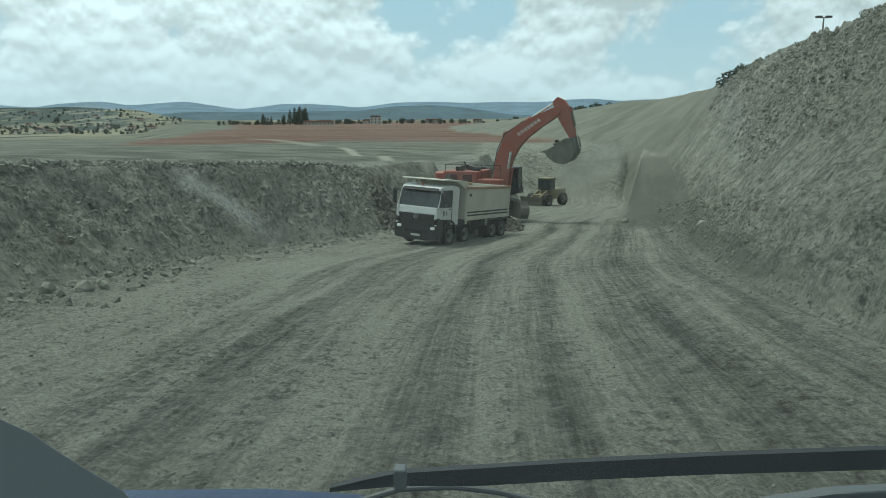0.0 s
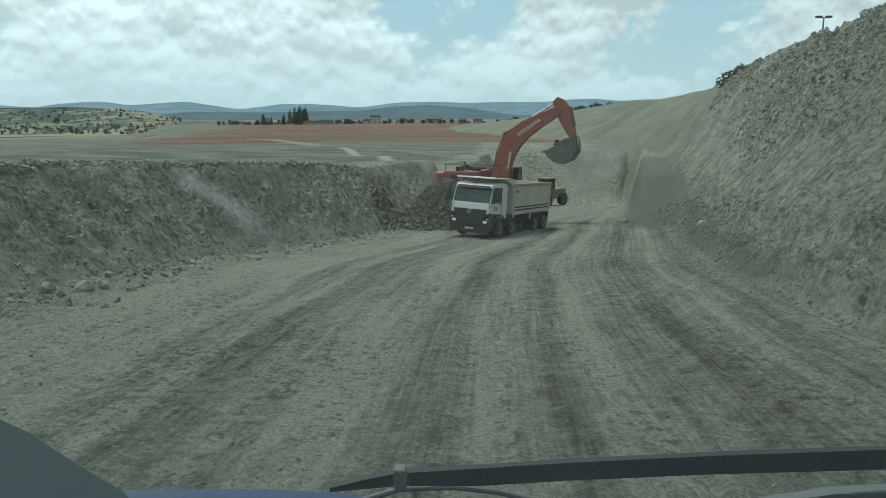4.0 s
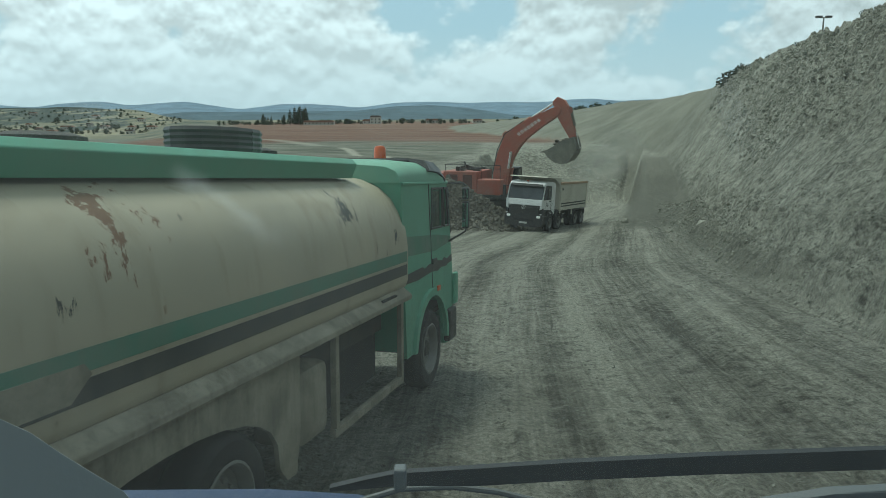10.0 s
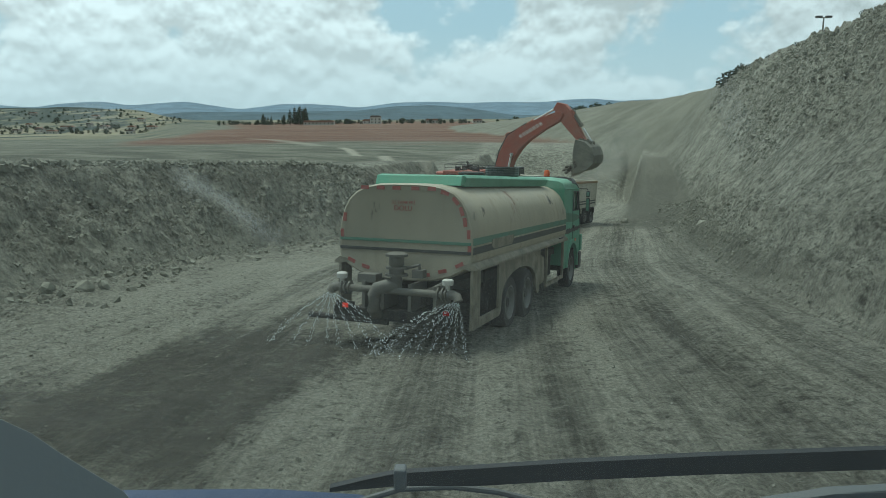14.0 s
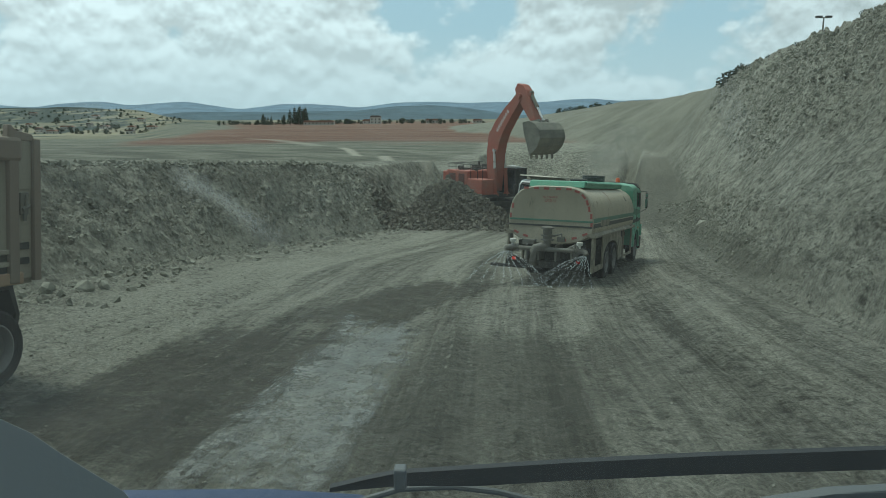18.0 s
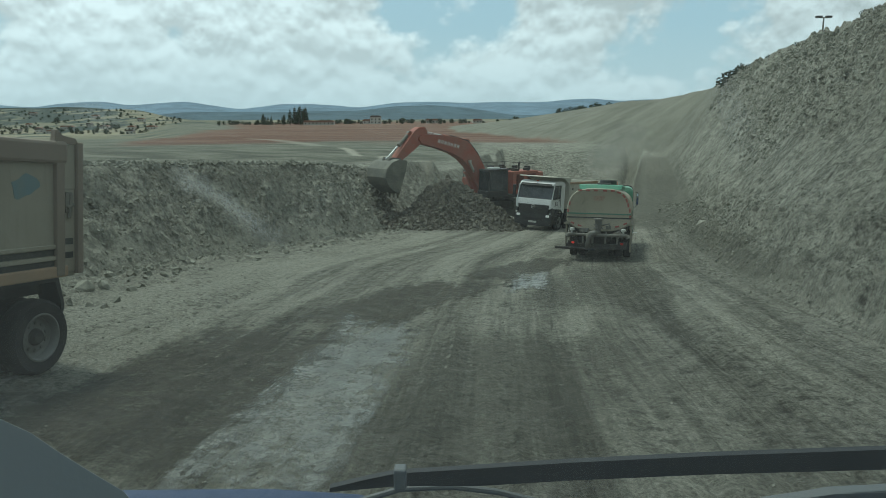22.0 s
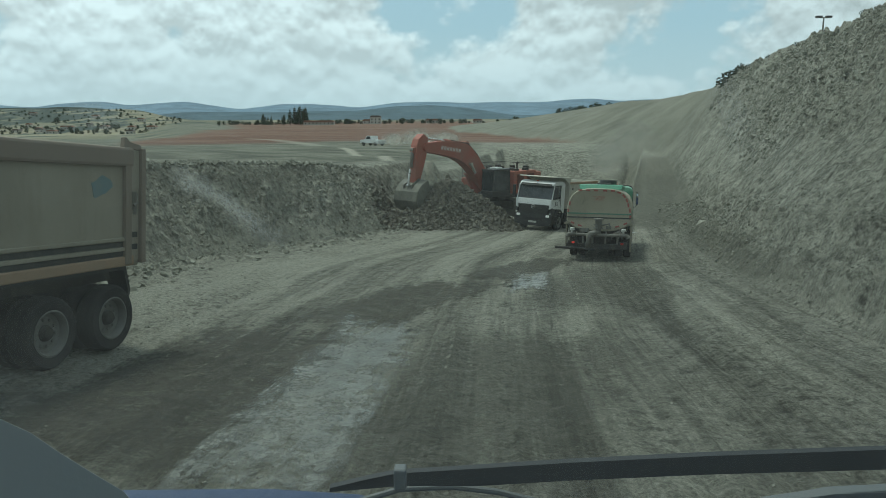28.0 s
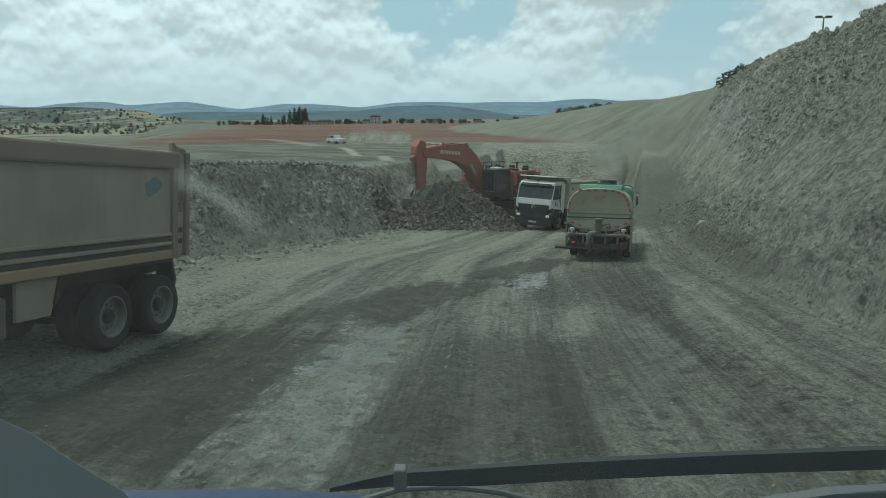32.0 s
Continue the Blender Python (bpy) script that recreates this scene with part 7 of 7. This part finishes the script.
# ---------------------------------------------------------------- the lorry that the view is taken from
def build_own():
    L = tagged(new("parked_lorry"), "blue parked lorry with a black wiper across its windscreen", "truck")
    g = ground_at(0, -0.6)
    nose = nb()
    prism(nose, [(-1.5, g + 0.55), (-1.5, -0.75), (0.55, -0.66), (0.86, -0.60), (0.985, -0.58), (1.04, -0.62), (1.10, -1.4), (1.08, g + 0.5)], -1.22, 1.22, "x", 0.02)
    part("front_panel", nose, M_BLUE, L, "blue painted cab front")
    part("bonnet_lip", prism(nb(), [(-1.2, -0.60), (-1.2, -0.520), (-0.25, -0.518), (-0.12, -0.524), (-0.06, -0.540), (-0.03, -0.60)], 0.93, 0.985, "y", 0.006), M_BLUE, L, "blue painted bonnet edge", True)
    for s in (-1, 1):
        for y in (-0.6,):
            w = wheel(L, s * 1.05, y, 0.53, 0.3)
            w.location.z = g + 0.53
    part("chassis", boxed(-0.5, 0.5, -4.5, 0.6, g + 0.5, g + 0.9), M_FRAME, L)
    for s in (-1, 1):
        w = wheel(L, s * 1.05, -4.0, 0.53, 0.3)
        w.location.z = ground_at(0, -4.0) + 0.53
    # added thin sheet, coloured grey like a blurred reflection in the windscreen
    refl_sheet = nb()
    prism(refl_sheet, [(-0.62, -0.22), (-0.46, -0.281), (-0.4386, -0.288), (-0.407, -0.304), (-0.38, -0.325), (-0.35, -0.346), (-0.32, -0.366), (-0.30, -0.395), (-0.30, -0.6), (-0.62, -0.6)], 0.690, 0.6905, "y")
    part("dash_corner", refl_sheet, M_REFLECTION, L, "grey plastic dashboard corner", True)
    bl = nb()
    loft(bl, [[(x, y - 0.004, z0), (x, y + 0.006, z0 - 0.001), (x, y + 0.006, z1 + 0.001), (x, y - 0.004, z1)] for x, y, z0, z1 in
              ((-0.145, 0.884, -0.4675, -0.462), (-0.10, 0.8855, -0.4640, -0.4515), (-0.061, 0.887, -0.461, -0.4435), (0.048, 0.887, -0.4605, -0.4365), (0.157, 0.888, -0.454, -0.4295), (0.338, 0.889, -0.446, -0.4205), (0.60, 0.890, -0.4385, -0.411))])
    blade = part("wiper_blade", bl, M_WIPER, L, "black wiper blade", True)
    part("wiper_clip", boxed(-0.062, -0.046, 0.864, 0.884, -0.458, -0.4295, 0.003), M_GREYPART, blade, "grey wiper clip")
    am = nb()
    tube(am, [(-0.11, 0.899, -0.490), (-0.055, 0.902, -0.4745), (0.012, 0.902, -0.4715), (0.071, 0.901, -0.478), (0.13, 0.899, -0.492)], 0.0042, 8)
    part("washer_hose", am, M_GREYPART, L, "grey washer hose", True)
    part("cowl_lip", prism(nb(), [(0.42, -0.492), (0.51, -0.478), (0.60, -0.472), (0.60, -0.51), (0.42, -0.51)], 0.895, 0.915, "y", 0.003), M_GREYPART, L)
    ws = nb()
    box(ws, -1.05, 1.05, 0.0, 0.004, -0.62, 0.7, m=Matrix.Translation((0, 0.72, 0)) @ Matrix.Rotation(radians(12), 4, "X"))
    pane = part("windscreen", ws, M_SCREEN, L, "dusty clear windscreen")
    pane.visible_shadow = False
    return L


# even grey that stands in for the windscreen's reflection
M_REFLECTION = painted("grey_reflection", (0.26, 0.285, 0.275), (0.30, 0.30, 0.285), 0.4, 0.9, 6.0)
M_WIPER = painted("black_wiper_rubber", (0.006, 0.008, 0.011), (0.03, 0.035, 0.04), 0.3, 0.6, 12.0)
M_GREYPART = painted("grey_plastic", (0.085, 0.095, 0.10), (0.16, 0.155, 0.145), 0.5, 0.5, 20.0)


# on the windscreen: from, to, half width, density
SMEARS = (((-0.268, 0.729, -0.042), (-0.159, 0.747, -0.128), 0.014, 0.13), ((-0.355, 0.714, 0.026), (-0.31, 0.723, -0.013), 0.016, 0.10), ((0.253, 0.708, 0.054), (0.303, 0.73, -0.047), 0.018, 0.05))


def screen_material():
    m = Mat("dusty_windscreen", 0.1)
    t = m.node("ShaderNodeBsdfTransparent")
    t.inputs[0].default_value = (0.97, 0.985, 0.98, 1)
    d = m.node("ShaderNodeBsdfTranslucent")
    d.inputs[0].default_value = (0.75, 0.77, 0.76, 1)
    mx = m.node("ShaderNodeMixShader")
    f = m.math("ADD", m.ramp(m.noise(5.0, 5, 0.6), 0.35, 0.75, 0.014, 0.034), m.ramp(m.noise(2.2, 5, 0.6, None, (2.5, 1, 0.6)), 0.62, 0.8, 0.0, 0.03))
    # a smear left by the wiper
    P = m.coord()
    for a, b, half, dense in SMEARS:
        a, b = Vector(a), Vector(b)
        along = (b - a).normalized()
        across = along.cross(Vector((0, -0.978, 0.208))).normalized()
        out = []
        for axis in (along, across):
            dot = m.node("ShaderNodeVectorMath")
            dot.operation = "DOT_PRODUCT"
            dot.inputs[1].default_value = axis
            m.l.new(P, dot.inputs[0])
            out.append(m.math("SUBTRACT", dot.outputs["Value"], a.dot(axis)))
        side = m.math("ADD", out[1], m.ramp(m.noise(28.0, 4, 0.6), 0.3, 0.7, -half * 0.5, half * 0.5))
        band = m.math("MULTIPLY", m.ramp(m.math("ABSOLUTE", side, 0.0), half * 0.1, half, 1.0, 0.0), m.math("MULTIPLY", m.ramp(out[0], 0.0, 0.025), m.ramp(out[0], (b - a).length, (b - a).length - 0.05)))
        f = m.math("ADD", f, m.math("MULTIPLY", band, m.ramp(m.noise(60.0, 5, 0.7), 0.3, 0.7, dense * 0.4, dense)))
    m.l.new(f, mx.inputs[0])
    m.l.new(t.outputs[0], mx.inputs[1])
    m.l.new(d.outputs[0], mx.inputs[2])
    m.l.new(mx.outputs[0], m.n["Material Output"].inputs[0])
    return m.m


M_SCREEN = screen_material()
build_own()


# ---------------------------------------------------------------- what moves
TANKER_ROWS = [
    (0.0, -8.9, -22.5, -0.92, -14.8, -4.6, 0), (5.0, -6.35, -10.2, -1.93, -14.8, -4.6, -1), (6.5, -5.50, -6.72, -2.16, -14.8, -4.6, -2.3),
    (7.0, -5.21, -5.62, -2.25, -14.7, -4.6, -2.5), (7.5, -4.94, -4.56, -2.39, -14.5, -4.4, -2.5), (8.0, -4.75, -3.46, -2.56, -14.5, -4.0, -2.6),
    (8.5, -4.45, -2.42, -2.60, -14.5, -4.4, -2.8), (9.0, -4.17, -1.22, -2.65, -14.6, -4.5, -2.8), (9.5, -3.94, 0.04, -2.75, -15.0, -4.5, -2.1),
    (10.0, -3.67, 1.33, -2.91, -15.3, -4.2, -1.1), (10.5, -3.43, 2.53, -3.00, -15.7, -4.25, -0.4), (11.0, -3.09, 3.72, -3.06, -15.9, -4.5, -0.5),
    (11.5, -2.71, 5.19, -3.19, -16.3, -4.75, -0.9), (12.0, -2.34, 6.60, -3.31, -16.8, -4.9, -1.1), (12.5, -1.94, 8.15, -3.46, -17.7, -4.85, -1.0),
    (13.0, -1.55, 9.59, -3.60, -18.8, -4.83, -0.9), (13.5, -1.15, 11.04, -3.74, -19.8, -4.65, -0.6), (14.0, -0.71, 12.4, -3.88, -20.8, -4.55, -0.5),
    (14.5, -0.25, 13.75, -4.02, -21.6, -4.5, -0.4), (16.5, 1.48, 17.82, -4.39, -24.5, -4.8, 0), (17.5, 2.52, 19.87, -4.57, -23.4, -5.0, 0),
    (18.5, 3.58, 22.35, -4.78, -21.6, -5.0, 0), (19.5, 4.82, 25.5, -5.12, -19.2, -5.1, 0), (20.0, 5.24, 26.5, -5.23, -18.2, -5.2, 0),
    (21.0, 5.85, 28.1, -5.38, -16.0, -5.2, 0), (21.8, 6.05, 28.6, -5.42, -14.8, -5.2, 0), (32.0, 6.06, 28.62, -5.42, -14.7, -5.2, 0)]
DUMP_ROWS = [(0.0, -1.43, 36.26, 151.0), (1.0, -0.65, 37.3, 150.6), (2.0, 0.0, 38.4, 150.0), (3.0, 0.68, 39.45, 149.6), (4.3, 1.6, 40.65, 149.8), (5.5, 2.44, 41.7, 150.6),
             (6.5, 3.05, 42.4, 151.6), (7.5, 3.62, 42.98, 152.4), (8.5, 4.15, 43.6, 152.4), (9.5, 4.58, 44.1, 152.2), (10.5, 4.98, 44.6, 151.8), (11.5, 5.3, 44.95, 151.2), (12.3, 5.45, 45.1, 150.8),
             (32.0, 5.45, 45.12, 150.5)]
BROWN_ROWS = [(t, -6.85 + (y - 10.3) * 0.19, y, yaw) for t, y, yaw in (
    (0.0, 1.5, -13.0), (10.0, 7.0, -13.0), (14.5, 8.9, -13.0), (16.5, 9.93, -13.0), (17.5, 10.1, -13.0), (19.0, 10.3, -13.0), (20.0, 10.44, -13.0), (22.0, 11.02, -12.9), (23.0, 11.3, -12.8), (24.0, 11.6, -12.8),
    (25.5, 12.05, -12.7), (27.5, 12.5, -12.6), (28.0, 12.58, -12.6), (29.0, 12.7, -12.6), (30.0, 12.85, -12.6), (31.0, 13.3, -12.5), (32.0, 13.97, -12.5))]


def on_road(x, y, yaw, length):
    """The pose of a vehicle that stands on the road's slope; its origin at one end, its length towards its own +y."""
    h = Vector((-math.sin(radians(yaw)), math.cos(radians(yaw))))
    slope = float((floor_z(np.array(y + 3 * h.y)) - floor_z(np.array(y - 0.0))) / (3 * h.y))
    return pose(x, y, float(floor_z(np.array(float(y)))), math.degrees(math.atan(slope * h.y)), -math.degrees(math.atan(slope * -h.x)) * -1, yaw)


EX_ROWS = [
    (0.0, -21.2, 51.6, -61.4, -160), (10.3, -21.2, 51.6, -61.4, -160), (11.2, -26.0, 48.5, -56.0, -158), (12.0, -31.5, 44.0, -47.5, -150), (13.0, -31.0, 44.0, -47.5, -135), (14.0, -28.5, 47.4, -49.0, -100),
    (15.3, -31.0, 50.0, -58.0, -86), (16.5, -36.4, 51.7, -64.5, -82), (17.0, -37.5, 55.6, -67.3, -78), (17.5, -42.0, 60.8, -64.8, -76), (18.0, -55.0, 66.0, -50.0, -78), (18.5, -71.5, 69.0, -40.0, -82),
    (19.0, -89.8, 71.0, -45.0, -85), (19.5, -109.1, 59.4, -47.3, -82), (20.0, -126.2, 47.5, -60.0, -78), (20.5, -134.8, 44.0, -55.0, -76), (21.0, -141.5, 39.8, -52.0, -76), (22.0, -142.0, 30.8, -36.0, -80),
    (23.0, -142.0, 26.0, -46.2, -94), (24.0, -142.5, 28.3, -48.8, -112), (25.0, -138.5, 26.3, -50.7, -104), (25.5, -138.0, 24.3, -57.0, -106), (26.5, -136.8, 25.0, -66.0, -103), (27.5, -135.8, 25.7, -71.9, -112), (28.0, -135.4, 26.0, -74.5, -116),
    (29.0, -135.2, 23.5, -60.0, -106), (30.0, -135.7, 22.6, -70.6, -112), (31.0, -136.0, 21.9, -79.0, -118), (32.0, -134.6, 22.9, -88.5, -128)]


def at_time(rows, t):
    cols = list(zip(*rows))
    return [float(np.interp(t, cols[0], c)) for c in cols[1:]]


def bar_pose(p, q, side):
    """A cylinder from pin p towards pin q, in the arm's plane turned into the machine's space."""
    return Matrix.Translation(p) @ (q - p).to_track_quat("X", "Z").to_matrix().to_4x4()


def excavator_poses(t):
    """The poses of the machine's moving parts at a time, in its own space."""
    psi, b, a, k = at_time(EX_ROWS, t)
    yaw = Matrix.Rotation(radians(psi), 4, "Z")
    turn = lambda deg: Matrix.Rotation(radians(-deg), 4, "Y")
    boom = yaw @ Matrix.Translation((FOOT[0], 0, FOOT[1])) @ turn(b)
    arm = boom @ Matrix.Translation((BOOM_L, 0, 0)) @ turn(a - b)
    bucket = arm @ Matrix.Translation((ARM_L, 0, 0)) @ turn(k - a)
    out = {"house": yaw, "boom": boom, "arm": arm, "bucket": bucket}
    p, q = boom @ Vector((3.35, 0, 1.98)), arm @ Vector((-LUG_L, 0, 0.1))
    out["arm_cylinder"], out["arm_rod"] = bar_pose(p, q, 0), bar_pose(q, p, 0)
    p, q = arm @ Vector((0.35, 0, 0.72)), bucket @ Vector((-0.12, 0, 0.55))
    out["bucket_cylinder"], out["bucket_rod"] = bar_pose(p, q, 0), bar_pose(q, p, 0)
    for s in (-1, 1):
        p, q = yaw @ Vector((1.15, 0.52 * s, 1.6)), boom @ Vector((2.7, 0.46 * s, 0.75))
        out["boom_cylinder", s], out["boom_rod", s] = bar_pose(p, q, s), bar_pose(q, p, s)
    return out


def spins(rows, radius, sign):
    """Wheel turns along a vehicle's way, a row every fifth of a second while it rolls."""
    ts = [r[0] for r in rows]
    xs, ys = [r[1] for r in rows], [r[2] for r in rows]
    out, ang, last = [], 0.0, None
    for i in range(161):
        t = i * 0.2
        p = (np.interp(t, ts, xs), np.interp(t, ts, ys))
        if last is not None:
            ang += sign * math.hypot(p[0] - last[0], p[1] - last[1]) / radius
        last = p
        out.append((t, ang))
    return out


def spin_wheels(wheels, rows, radius, sign):
    turns = spins(rows, radius, sign)
    for w in wheels:
        at = w.location.copy()
        walk(w, [(t, Matrix.Translation(at) @ Matrix.Rotation(a, 4, "X")) for t, a in turns])


def motions():
    walk(tanker, [(t, pose(x, y, z, p, r, yaw)) for t, x, y, z, yaw, p, r in TANKER_ROWS])
    walk(dump, [(t, on_road(x, y, yaw, -8.4)) for t, x, y, yaw in DUMP_ROWS])
    walk(brown, [(t, Matrix.Translation((0, 0, 0.14)) @ on_road(x, y, yaw, -8.4)) for t, x, y, yaw in BROWN_ROWS])
    spin_wheels(WHEELS["tanker"], TANKER_ROWS, 0.53, -1)
    spin_wheels(WHEELS["dump"], DUMP_ROWS, 0.53, 1)
    spin_wheels(WHEELS["brown"], BROWN_ROWS, 0.54, -1)
    times = [0.0, 10.3] + [10.3 + 0.2 * k for k in range(1, 109)]
    poses = [(t, excavator_poses(t)) for t in times]
    for ob, key in ((EX_HOUSE, "house"), (EX_BOOM, "boom"), (EX_ARM, "arm"), (EX_BUCKET, "bucket")):
        walk(ob, [(t, p[key]) for t, p in poses])
    for nm in ("arm", "bucket"):
        for kind in ("_cylinder", "_rod"):
            walk(EX_BARS[nm + kind][0], [(t, p[nm + kind]) for t, p in poses])
    for i, s in enumerate((-1, 1)):
        for kind in ("boom_cylinder", "boom_rod"):
            walk(EX_BARS[kind][i], [(t, p[kind, s]) for t, p in poses])
    # the load rides in the bucket, then drops into the lorry's body
    rest = Matrix.Translation(EXC)
    ride = Matrix.Translation((0.85, 0, -0.2)) @ Matrix.Rotation(radians(180), 4, "X")
    rows = [(t, rest @ p["bucket"] @ ride) for t, p in poses if t <= 13.6]
    fall = on_road(5.45, 45.12, 150.5, -8.4) @ Matrix.Translation((0, -5.8, 1.75))
    rows += [(14.6, fall @ Matrix.Translation((0, 0, 0.5))), (15.2, fall), (32.0, fall)]
    walk(bucket_load, rows)
    # the pickup comes up out of the pit and runs along the far lane
    lane = [(0.0, 5.5, 72, 0), (24.0, 5.5, 72, 0), (25.8, 4.5, 92, 0), (26.7, -3.0, 115, 40), (27.5, -11.2, 129, 45), (28.5, -12.7, 133, 45), (30.0, -17.0, 141, 45), (32.0, -21.4, 150, 40)]
    walk(pickup, [(t, pose(x, y, ground_at(x, y), 0, 0, a)) for t, x, y, a in lane])
    walk(lane_dust, [(t, pose(x, y - 1.0, ground_at(x, y) - (9.0 if t < 26 else 0.0))) for t, x, y, a in lane])
    walk(pit_dust, [(0.0, pose(17, 86, -9.0)), (8.0, pose(18.6, 87, -8.2)), (20.0, pose(20.5, 90, -7.4)), (32.0, pose(22, 92, -7.0))])
    # the films well up out of the soil as the tanker passes
    for film, t in WET:
        low = Matrix.Translation((0, 0, -0.30))
        walk(film, [(0.0, low), (t, low), (t + 0.9, Matrix.Identity(4)), (32.0, Matrix.Identity(4))])
    # water runs until the tanker halts
    for s, jet in JETS:
        off = Matrix.Translation((-s * 1.1, 3.6, 1.0))
        walk(jet, [(0.0, Matrix.Identity(4)), (21.3, Matrix.Identity(4)), (21.7, off), (32.0, off)])


motions()
